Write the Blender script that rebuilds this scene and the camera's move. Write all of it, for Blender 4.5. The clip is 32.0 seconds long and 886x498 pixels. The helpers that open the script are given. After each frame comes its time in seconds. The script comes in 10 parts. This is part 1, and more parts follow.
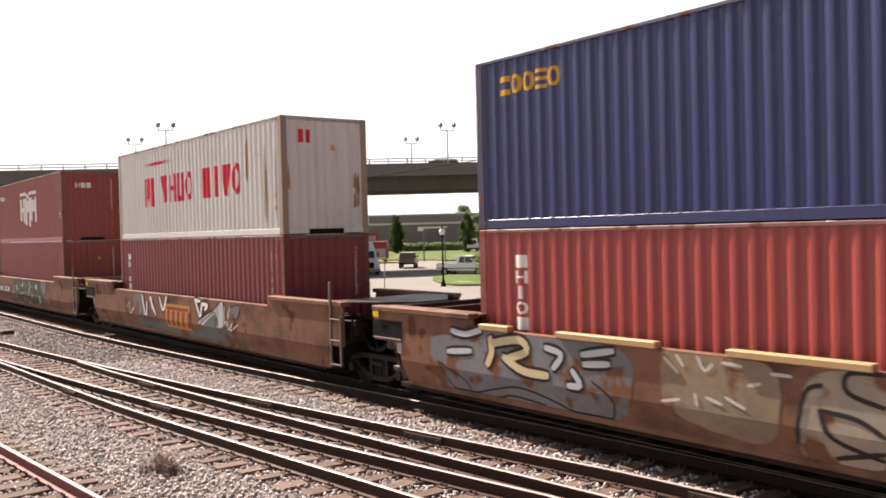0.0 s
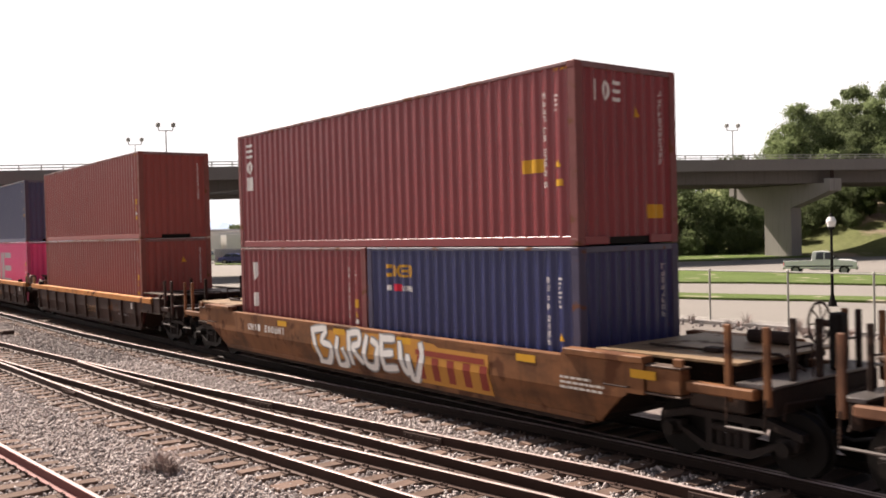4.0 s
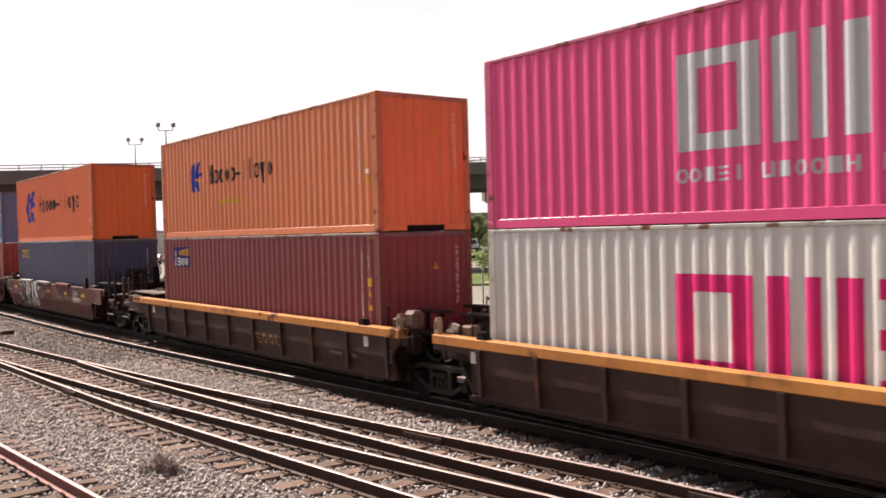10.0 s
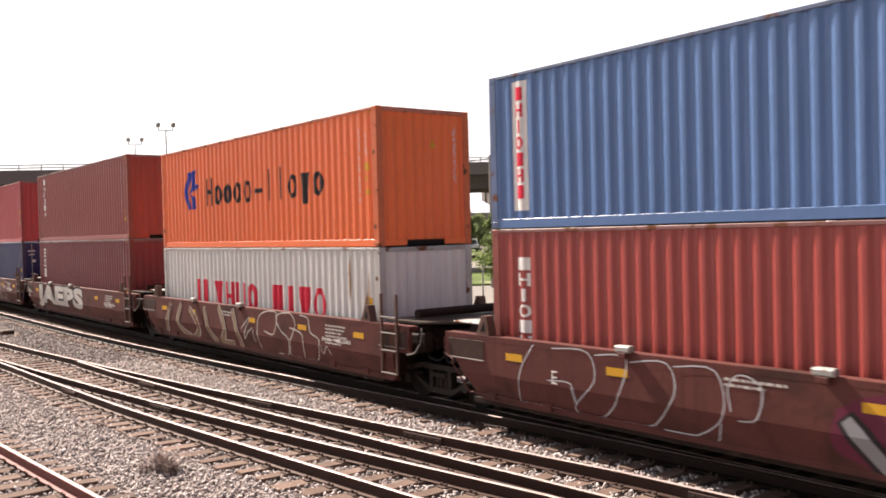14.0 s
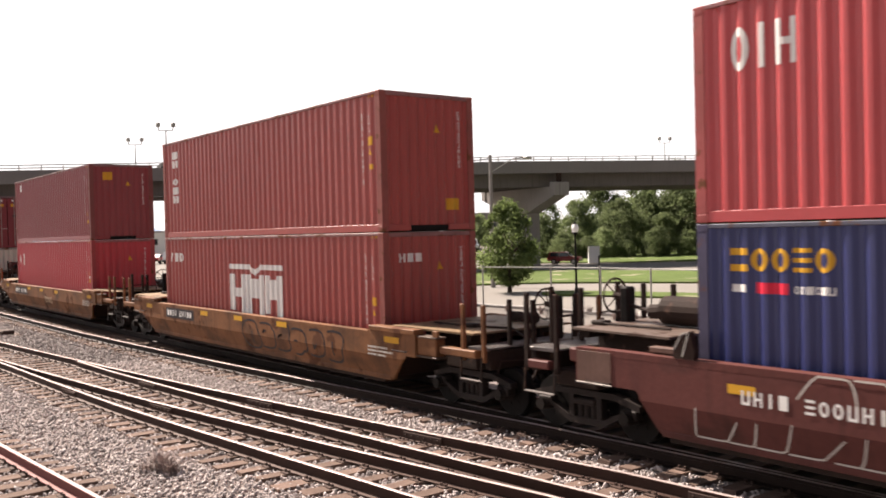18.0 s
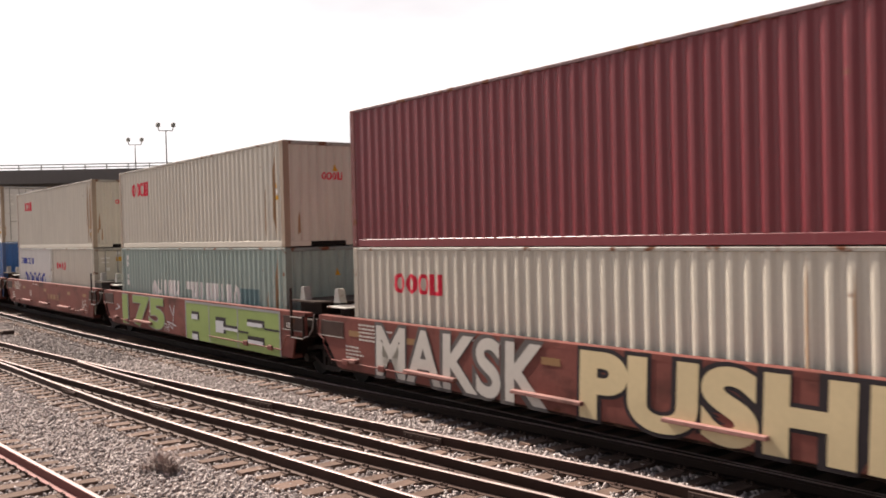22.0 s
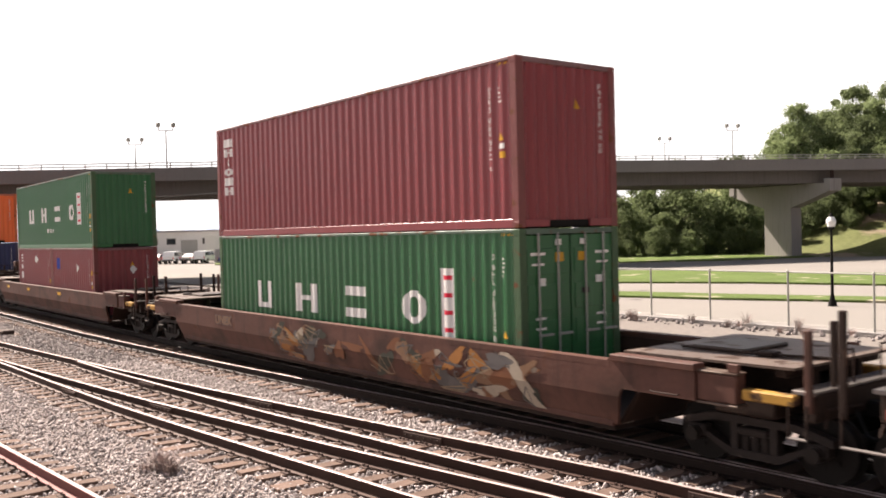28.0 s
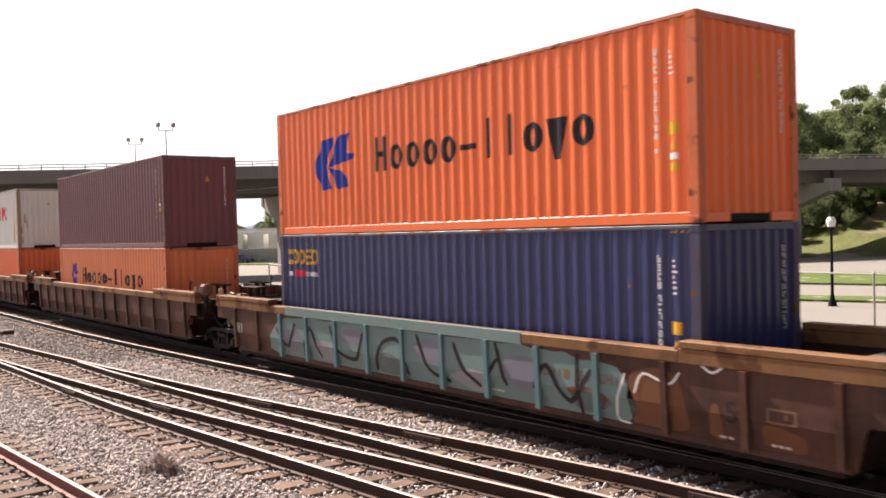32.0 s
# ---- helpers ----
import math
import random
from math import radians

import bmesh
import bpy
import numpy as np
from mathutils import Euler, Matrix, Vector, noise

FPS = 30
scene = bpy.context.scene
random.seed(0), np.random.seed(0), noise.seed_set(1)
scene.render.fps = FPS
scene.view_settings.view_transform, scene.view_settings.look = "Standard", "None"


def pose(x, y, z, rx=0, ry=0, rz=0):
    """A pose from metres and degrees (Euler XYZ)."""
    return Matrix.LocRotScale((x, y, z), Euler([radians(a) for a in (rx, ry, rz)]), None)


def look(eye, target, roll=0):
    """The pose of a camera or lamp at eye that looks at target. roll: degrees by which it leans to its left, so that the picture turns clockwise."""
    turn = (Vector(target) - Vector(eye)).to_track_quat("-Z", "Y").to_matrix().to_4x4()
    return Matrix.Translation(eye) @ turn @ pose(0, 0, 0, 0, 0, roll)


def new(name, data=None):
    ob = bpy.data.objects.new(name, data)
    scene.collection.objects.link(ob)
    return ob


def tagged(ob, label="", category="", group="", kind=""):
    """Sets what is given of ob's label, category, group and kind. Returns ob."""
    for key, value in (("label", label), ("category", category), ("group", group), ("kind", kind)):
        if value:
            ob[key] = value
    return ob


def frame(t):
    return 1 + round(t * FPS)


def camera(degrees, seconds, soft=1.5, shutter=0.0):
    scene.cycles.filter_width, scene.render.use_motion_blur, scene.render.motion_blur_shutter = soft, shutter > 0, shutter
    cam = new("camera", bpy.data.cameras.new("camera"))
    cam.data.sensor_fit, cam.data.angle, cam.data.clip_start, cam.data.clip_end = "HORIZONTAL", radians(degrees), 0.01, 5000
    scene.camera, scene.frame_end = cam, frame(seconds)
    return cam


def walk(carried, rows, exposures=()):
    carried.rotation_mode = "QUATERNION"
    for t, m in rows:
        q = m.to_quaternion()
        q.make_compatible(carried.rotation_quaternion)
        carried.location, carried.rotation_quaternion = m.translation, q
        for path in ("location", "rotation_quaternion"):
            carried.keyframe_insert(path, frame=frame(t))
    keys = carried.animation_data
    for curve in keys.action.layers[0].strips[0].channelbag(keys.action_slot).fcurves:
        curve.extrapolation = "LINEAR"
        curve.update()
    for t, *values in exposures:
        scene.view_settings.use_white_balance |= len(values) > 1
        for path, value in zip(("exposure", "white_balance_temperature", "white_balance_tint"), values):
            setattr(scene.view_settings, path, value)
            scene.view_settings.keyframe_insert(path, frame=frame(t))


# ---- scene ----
# World: x along the main track (the train runs towards +x), z = 0 at the rail heads.
EYE = (0.0, 0.0, 3.28)
# the clip's own automatic exposure: seconds, stops
GAIN = [(0, 0.95), (0.5, 0.86), (1, 0.81), (2, 0.78), (3, 0.89), (4, 0.7), (5.5, 0.82), (7, 0.94), (8, 0.88), (9, 0.93), (10, 0.64), (11, 0.91), (12, 0.88), (13, 1.05), (14, 0.98), (15.5, 1.1), (17, 1.3), (18, 0.92), (20, 0.85), (21, 0.73), (22, 0.59), (23, 0.52), (24, 0.5), (25, 0.60), (25.5, 0.78), (26, 0.76), (27.3, 0.95), (28.5, 1.15), (29, 0.76), (29.5, 0.61), (30, 0.62), (31, 0.78), (32, 0.96)]
cam = camera(52.6, 32.0, soft=1.8, shutter=0.12)
walk(cam, [(0.0, pose(*EYE, 88.9, 1.45, 52.52)), (32.0, pose(*EYE, 88.9, 1.45, 52.52))],
     exposures=[(t, e, 6650, 16) for t, e in GAIN])

# ---- light ----
SUN_AZ, SUN_EL = 263.5, 44.0      # compass-like: degrees from +y towards +x, and height
world = bpy.data.worlds.new("sky")
scene.world = world
world.use_nodes = True
wn, wl = world.node_tree.nodes, world.node_tree.links
wn.clear()
w_out, w_bg = wn.new("ShaderNodeOutputWorld"), wn.new("ShaderNodeBackground")
w_sky, w_map, w_geo = wn.new("ShaderNodeTexSky"), wn.new("ShaderNodeMapping"), wn.new("ShaderNodeTexCoord")
w_noise, w_ramp, w_mix = wn.new("ShaderNodeTexNoise"), wn.new("ShaderNodeValToRGB"), wn.new("ShaderNodeMix")
w_sky.sky_type, w_sky.sun_disc = "NISHITA", False
w_sky.sun_elevation, w_sky.sun_rotation = radians(SUN_EL), radians(SUN_AZ)
w_sky.air_density, w_sky.dust_density, w_sky.ozone_density = 1.0, 4.0, 1.0
w_map.inputs["Scale"].default_value = (1.0, 1.0, 3.5)
w_noise.inputs["Scale"].default_value, w_noise.inputs["Detail"].default_value = 2.2, 7.0
w_ramp.color_ramp.elements[0].position, w_ramp.color_ramp.elements[1].position = 0.30, 0.56
w_mix.data_type = "RGBA"
# thin bright cloud, brightest on the sun's side of the sky
w_dot, w_side, w_cloud = wn.new("ShaderNodeVectorMath"), wn.new("ShaderNodeMapRange"), wn.new("ShaderNodeVectorMath")
w_dot.operation, w_cloud.operation = "DOT_PRODUCT", "SCALE"
w_dot.inputs[1].default_value = (math.sin(radians(SUN_AZ)), math.cos(radians(SUN_AZ)), 0.25)
w_side.inputs["From Min"].default_value, w_side.inputs["From Max"].default_value = -0.9, 0.45
w_side.inputs["To Min"].default_value, w_side.inputs["To Max"].default_value = 2.5, 15.5
w_cloud.inputs[0].default_value = (1.0, 0.99, 0.975)
wl.new(w_geo.outputs["Generated"], w_dot.inputs[0])
wl.new(w_dot.outputs["Value"], w_side.inputs["Value"])
wl.new(w_side.outputs["Result"], w_cloud.inputs["Scale"])
wl.new(w_cloud.outputs["Vector"], w_mix.inputs["B"])
wl.new(w_geo.outputs["Generated"], w_map.inputs["Vector"])
wl.new(w_map.outputs["Vector"], w_noise.inputs["Vector"])
wl.new(w_noise.outputs["Fac"], w_ramp.inputs["Fac"])
w_sep, w_up, w_sum = wn.new("ShaderNodeSeparateXYZ"), wn.new("ShaderNodeMapRange"), wn.new("ShaderNodeMath")
w_up.inputs["From Min"].default_value, w_up.inputs["From Max"].default_value = 0.20, 0.65
w_up.inputs["To Min"].default_value, w_up.inputs["To Max"].default_value = 1.0, 0.0      # haze thins upwards
w_sum.operation, w_sum.use_clamp = "MULTIPLY_ADD", True
w_sum.inputs[1].default_value = 0.45
wl.new(w_geo.outputs["Generated"], w_sep.inputs["Vector"])
wl.new(w_sep.outputs["Z"], w_up.inputs["Value"])
wl.new(w_ramp.outputs["Color"], w_sum.inputs[0])
w_half = wn.new("ShaderNodeMath")
w_half.operation = "MULTIPLY"
wl.new(w_sum.outputs[0], w_half.inputs[0])
wl.new(w_up.outputs["Result"], w_half.inputs[1])
w_sum.inputs[2].default_value = 0.75
wl.new(w_half.outputs[0], w_mix.inputs["Factor"])
wl.new(w_sky.outputs["Color"], w_mix.inputs["A"])
wl.new(w_mix.outputs["Result"], w_bg.inputs["Color"])
w_bg.inputs["Strength"].default_value = 0.050
wl.new(w_bg.outputs["Background"], w_out.inputs["Surface"])
sun = new("sun", bpy.data.lights.new("sun", "SUN"))
sun.data.energy, sun.data.angle, sun.data.color = 7.0, radians(0.6), (1.0, 0.92, 0.80)
az, el = radians(SUN_AZ), radians(SUN_EL)
sun.matrix_world = look((0, 0, 60), (-30 * math.sin(az) * math.cos(el), -30 * math.cos(az) * math.cos(el),
                                     60 - 30 * math.sin(el)))

# ---- materials ----
MATS = {}


def material(name, colour, rough=0.6, metal=0.0, fine=(30.0, 0.12), broad=(1.2, 0.18), bump=0.0, bump_scale=40.0,
             streak=None, spots=None, each=0.0, grease=None, gloss=0.12, scuff=None):
    """A painted, rusted or mineral surface: colour varied at two scales, with optional rain streaks of another
    colour (colour, amount), spots (colour, threshold, scale) and wide greasy stains (colour, threshold); each: how far
    objects or islands differ."""
    if name in MATS:
        return MATS[name]
    m = bpy.data.materials.new(name)
    m.use_nodes = True
    n, k = m.node_tree.nodes, m.node_tree.links
    b = n["Principled BSDF"]
    b.inputs["Roughness"].default_value, b.inputs["Metallic"].default_value = rough, metal
    b.inputs["Specular IOR Level"].default_value = gloss
    tc = n.new("ShaderNodeTexCoord")
    coord = tc.outputs["Object"]

    def noise_at(scale, detail=4.0, vec=None, stretch=None):
        t = n.new("ShaderNodeTexNoise")
        t.inputs["Scale"].default_value, t.inputs["Detail"].default_value = scale, detail
        src = vec or coord
        if stretch:
            mp = n.new("ShaderNodeMapping")
            mp.inputs["Scale"].default_value = stretch
            k.new(src, mp.inputs["Vector"])
            src = mp.outputs["Vector"]
        k.new(src, t.inputs["Vector"])
        return t.outputs["Fac"]

    def math_node(op, a, b2):
        t = n.new("ShaderNodeMath")
        t.operation = op
        for i, v in enumerate((a, b2)):
            if isinstance(v, (int, float)):
                t.inputs[i].default_value = v
            else:
                k.new(v, t.inputs[i])
        return t.outputs[0]

    value = math_node("MULTIPLY_ADD", noise_at(fine[0]), 2 * fine[1])
    value.node.inputs[2].default_value = 1.0 - fine[1]
    v2 = math_node("MULTIPLY_ADD", noise_at(broad[0], 5.0), 2 * broad[1])
    v2.node.inputs[2].default_value = 1.0 - broad[1]
    value = math_node("MULTIPLY", value, v2)
    if each:
        info = n.new("ShaderNodeObjectInfo")
        v3 = math_node("MULTIPLY_ADD", info.outputs["Random"], 2 * each)
        v3.node.inputs[2].default_value = 1.0 - each
        isl = n.new("ShaderNodeNewGeometry")
        v4 = math_node("MULTIPLY_ADD", isl.outputs["Random Per Island"], 2 * each)
        v4.node.inputs[2].default_value = 1.0 - each
        value = math_node("MULTIPLY", value, math_node("MULTIPLY", v3, v4))
    mul = n.new("ShaderNodeVectorMath")
    mul.operation = "SCALE"
    mul.inputs[0].default_value = colour
    k.new(value, mul.inputs["Scale"])
    col = mul.outputs["Vector"]

    def blend(base, other, fac):
        x = n.new("ShaderNodeMix")
        x.data_type = "RGBA"
        k.new(fac, x.inputs["Factor"])
        k.new(base, x.inputs["A"])
        x.inputs["B"].default_value = (*other, 1.0)
        return x.outputs["Result"]

    def ramp(fac, lo, hi):
        r = n.new("ShaderNodeMapRange")
        r.inputs["From Min"].default_value, r.inputs["From Max"].default_value = lo, hi
        k.new(fac, r.inputs["Value"])
        return r.outputs["Result"]

    if streak:
        f = ramp(noise_at(1.0, 6.0, stretch=(5.0, 5.0, 0.35)), 0.52, 0.78)
        f = math_node("MULTIPLY", f, streak[1])
        col = blend(col, streak[0], f)
    if spots:
        f = ramp(noise_at(spots[2], 8.0), spots[1], spots[1] + 0.06)
        col = blend(col, spots[0], f)
        rr = math_node("MULTIPLY_ADD", f, 0.9 - rough)
        rr.node.inputs[2].default_value = rough
        k.new(rr, b.inputs["Roughness"])
    if scuff:      # pale upright scratches and faded runs
        f = ramp(noise_at(1.0, 5.0, stretch=(9.0, 9.0, 0.55)), 0.60, 0.74)
        col = blend(col, scuff[0], math_node("MULTIPLY", f, scuff[1]))
    if grease:
        f = ramp(noise_at(0.8, 7.0, stretch=(0.9, 1.0, 1.7)), grease[1] - 0.06, grease[1] + 0.12)
        col = blend(col, grease[0], math_node("MULTIPLY", f, 0.75))
    k.new(col, b.inputs["Base Color"])
    if bump:
        bp = n.new("ShaderNodeBump")
        bp.inputs["Strength"].default_value, bp.inputs["Distance"].default_value = bump, 0.03
        k.new(noise_at(bump_scale, 6.0), bp.inputs["Height"])
        k.new(bp.outputs["Normal"], b.inputs["Normal"])
    MATS[name] = m
    return m


RUST = (0.14, 0.055, 0.028)


def paint(name, colour, worn=0.35, rough=0.38, rust=0.70):
    return material("paint_" + name, colour, rough, 0.0, (18.0, 0.06), (0.55, 0.14), 0.12, 6.0,
                    streak=(tuple(c * 0.62 + 0.012 for c in colour), worn), spots=(RUST, rust, 2.6), each=0.0, gloss=0.42,
                    scuff=(tuple(c * 1.15 + 0.035 for c in colour), 0.45))


M_BALLAST = material("ballast", (0.215, 0.178, 0.165), 0.9, 0, (28.0, 0.55), (0.5, 0.14), 1.0, 34.0)
M_STONE = material("ballast_stone", (0.36, 0.315, 0.30), 0.85, 0, (9.0, 0.15), (0.4, 0.16), 0.2, 30.0, each=0.42)
M_TIE = material("creosoted_timber", (0.125, 0.085, 0.068), 0.85, 0, (60.0, 0.3), (2.0, 0.3), 0.5, 60.0, each=0.25)
M_RAIL = material("rusty_rail_steel", (0.050, 0.028, 0.022), 0.6, 0.35, (40.0, 0.2), (1.0, 0.15), 0.15, 60.0)
M_SIDING = material("reddish_rusty_rail", (0.19, 0.075, 0.068), 0.6, 0.1, (40.0, 0.2), (1.0, 0.15), 0.15, 60.0)
# rail and ballast tones with the train's shade put into the colour
M_RAIL_SHADED = material("shade_darkened_rail_steel", (0.020, 0.013, 0.011), 0.6, 0.3, (40.0, 0.2), (1.0, 0.2), 0.15, 60.0)
M_BED_SHADED = material("shade_darkened_ballast", (0.060, 0.047, 0.042), 0.85, 0, (28.0, 0.5), (0.8, 0.3), 1.0, 34.0)
M_HEAD = material("worn_rail_head", (0.44, 0.35, 0.33), 0.42, 0.25, (40.0, 0.15), (1.5, 0.2))
M_PLATE = material("tie_plate_steel", (0.075, 0.05, 0.042), 0.75, 0.2, (40.0, 0.25), (1.0, 0.2))
M_BLACK = material("grimy_black_steel", (0.009, 0.0075, 0.007), 0.7, 0.1, (25.0, 0.25), (1.5, 0.25), 0.2, 30.0)
M_DARK = material("dark_brown_steel", (0.034, 0.020, 0.016), 0.7, 0.0, (25.0, 0.2), (1.0, 0.25), 0.2, 20.0)
M_WHEEL = material("wheel_steel", (0.011, 0.009, 0.008), 0.6, 0.2, (30.0, 0.2), (2.0, 0.2))
M_GALV = material("galvanised_steel", (0.34, 0.335, 0.31), 0.5, 0.3, (30.0, 0.1), (1.0, 0.1))
M_ASPHALT = material("pale_worn_asphalt", (0.215, 0.197, 0.178), 0.9, 0, (25.0, 0.12), (0.15, 0.12), 0.3, 60.0)
M_CONC = material("weathered_concrete", (0.27, 0.25, 0.235), 0.85, 0, (8.0, 0.08), (0.25, 0.15), 0.2, 10.0,
                  streak=((0.16, 0.14, 0.13), 0.5))
# darker than the bridge's other concrete, with still darker streaks
M_GIRDER = material("dark_girder_concrete", (0.14, 0.125, 0.118), 0.85, 0, (6.0, 0.1), (0.3, 0.2), 0.2, 10.0,
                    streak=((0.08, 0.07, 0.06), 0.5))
M_GRASS = material("mown_grass", (0.092, 0.128, 0.036), 0.95, 0, (6.0, 0.35), (0.3, 0.35), 0.8, 30.0, spots=((0.30, 0.27, 0.19), 0.60, 0.45))
M_DIRT = material("dusty_ground", (0.175, 0.154, 0.138), 0.95, 0, (6.0, 0.3), (0.2, 0.2), 0.5, 20.0)
M_LEAF = material("leaves", (0.170, 0.208, 0.098), 0.65, 0, (4.0, 0.15), (0.4, 0.3), each=0.30)
ln_, lk_ = M_LEAF.node_tree.nodes, M_LEAF.node_tree.links
l_tr, l_mix = ln_.new("ShaderNodeBsdfTranslucent"), ln_.new("ShaderNodeMixShader")
l_mix.inputs["Fac"].default_value = 0.62
lk_.new(ln_["Principled BSDF"].inputs["Base Color"].links[0].from_socket, l_tr.inputs["Color"])
lk_.new(ln_["Principled BSDF"].outputs["BSDF"], l_mix.inputs[1])
lk_.new(l_tr.outputs["BSDF"], l_mix.inputs[2])
lk_.new(l_mix.outputs["Shader"], ln_["Material Output"].inputs["Surface"])
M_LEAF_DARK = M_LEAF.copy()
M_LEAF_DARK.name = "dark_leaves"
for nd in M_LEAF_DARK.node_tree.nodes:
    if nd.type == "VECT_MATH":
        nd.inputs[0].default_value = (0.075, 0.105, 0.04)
M_LEAF_LIGHT = M_LEAF.copy()
M_LEAF_LIGHT.name = "light_leaves"
for nd in M_LEAF_LIGHT.node_tree.nodes:
    if nd.type == "VECT_MATH":
        nd.inputs[0].default_value = (0.120, 0.158, 0.056)
M_BARK = material("bark", (0.09, 0.07, 0.055), 0.9, 0, (20.0, 0.3), (2.0, 0.2), 0.6, 20.0)
M_GLASS = material("dark_window_glass", (0.02, 0.025, 0.03), 0.08, 0.0, (1.0, 0.0), (1.0, 0.0), gloss=0.5)
M_WHITE = material("white_paint", (0.74, 0.73, 0.71), 0.5, 0, (12.0, 0.05), (0.6, 0.1))
M_YELLOW = material("yellow_paint", (0.72, 0.42, 0.03), 0.5, 0, (12.0, 0.1), (1.0, 0.15))
M_RUBBER = material("black_rubber", (0.02, 0.02, 0.02), 0.8, 0, (20.0, 0.1), (1.0, 0.1))


# ---- mesh helpers ----
def box(bm, x0, x1, y0, y1, z0, z1, bevel=0.0):
    vs = [bm.verts.new((x, y, z)) for x in (x0, x1) for y in (y0, y1) for z in (z0, z1)]
    fs = [(0, 1, 3, 2), (4, 6, 7, 5), (0, 4, 5, 1), (2, 3, 7, 6), (0, 2, 6, 4), (1, 5, 7, 3)]
    faces = [bm.faces.new([vs[i] for i in f]) for f in fs]
    if bevel:
        edges = list({e for f in faces for e in f.edges})
        bmesh.ops.bevel(bm, geom=edges, offset=bevel, segments=1, affect="EDGES")
    return bm


def prism(bm, pts, axis, a, b):
    """A solid whose outline pts lies across the axis, from a to b."""
    def at(p, q):
        return {"x": (q, p[0], p[1]), "y": (p[0], q, p[1]), "z": (p[0], p[1], q)}[axis]
    lo, hi = [bm.verts.new(at(p, a)) for p in pts], [bm.verts.new(at(p, b)) for p in pts]
    n = len(pts)
    bm.faces.new(lo), bm.faces.new(hi[::-1])
    for i in range(n):
        bm.faces.new((lo[i], hi[i], hi[(i + 1) % n], lo[(i + 1) % n]))
    return bm


def rod(bm, p, q, r0, r1=None, sides=8):
    """A round bar from p to q."""
    p, q = Vector(p), Vector(q)
    r1 = r0 if r1 is None else r1
    d = q - p
    m = d.to_track_quat("Z", "Y").to_matrix()
    rings = []
    for c, r in ((p, r0), (q, r1)):
        rings.append([bm.verts.new(c + m @ Vector((r * math.cos(2 * math.pi * i / sides),
                                                   r * math.sin(2 * math.pi * i / sides), 0))) for i in range(sides)])
    for i in range(sides):
        j = (i + 1) % sides
        bm.faces.new((rings[0][i], rings[0][j], rings[1][j], rings[1][i]))
    bm.faces.new(rings[0][::-1]), bm.faces.new(rings[1])
    return bm


def path_rod(bm, pts, r, sides=6):
    for a, b in zip(pts, pts[1:]):
        rod(bm, a, b, r, r, sides)
    return bm


def mesh_of(name, bm, mat):
    bmesh.ops.recalc_face_normals(bm, faces=bm.faces)
    me = bpy.data.meshes.new(name)
    bm.to_mesh(me)
    bm.free()
    if mat:
        me.materials.append(mat)
    return me


def part(name, bm, mat, parent=None, label="", at=None):
    """Links a bmesh or mesh as one object, under its thing or part."""
    me = bm if isinstance(bm, bpy.types.Mesh) else mesh_of(name, bm, mat)
    ob = new(name, me)
    if parent:
        ob.parent = parent
    if at is not None:
        ob.matrix_basis = at
    return tagged(ob, label)


def empty(name, m=None, **tags):
    ob = new(name)
    ob.empty_display_size = 0.3
    if m is not None:
        ob.matrix_basis = m
    return tagged(ob, **tags)


B = bmesh.new


def raw_mesh(name, verts, faces, mat):
    me = bpy.data.meshes.new(name)
    me.from_pydata(verts, [], faces)
    me.materials.append(mat)
    me.update()
    return me


# ---- the train ----
SPEED = 12.75                 # m/s towards +x
TRACK_Y = 11.33               # centre line of the train's track
FLOOR = 0.40                  # container floor above the rail heads
MOVING = []                   # (thing, x at the clip's start, height)
WHEELS = []


def clip_slab(poly, a, b):
    """Cuts a convex outline to a <= first coordinate <= b."""
    for lim, s in ((a, 1.0), (b, -1.0)):
        out = []
        for i, p in enumerate(poly):
            q = poly[(i + 1) % len(poly)]
            dp, dq = s * (p[0] - lim), s * (q[0] - lim)
            if dp >= 0:
                out.append(p)
            if (dp > 0) != (dq > 0) and abs(dp - dq) > 1e-9:
                f = dp / (dp - dq)
                out.append((lim, p[1] + f * (q[1] - p[1])))
        poly = out
        if len(poly) < 3:
            return []
    return poly


def clusters(polys):
    """Groups outlines that touch or overlap."""
    bounds = [(min(p[0] for p in q) - 0.006, max(p[0] for p in q) + 0.006, min(p[1] for p in q) - 0.006, max(p[1] for p in q) + 0.006) for q in polys]
    root = list(range(len(polys)))

    def find(a):
        while root[a] != a:
            a = root[a]
        return a
    for a in range(len(polys)):
        for b in range(a):
            p, q = bounds[a], bounds[b]
            if p[0] < q[1] and q[0] < p[1] and p[2] < q[3] and q[2] < p[3]:
                root[find(a)] = find(b)
    out = {}
    for a in range(len(polys)):
        out.setdefault(find(a), []).append(polys[a])
    return list(out.values())


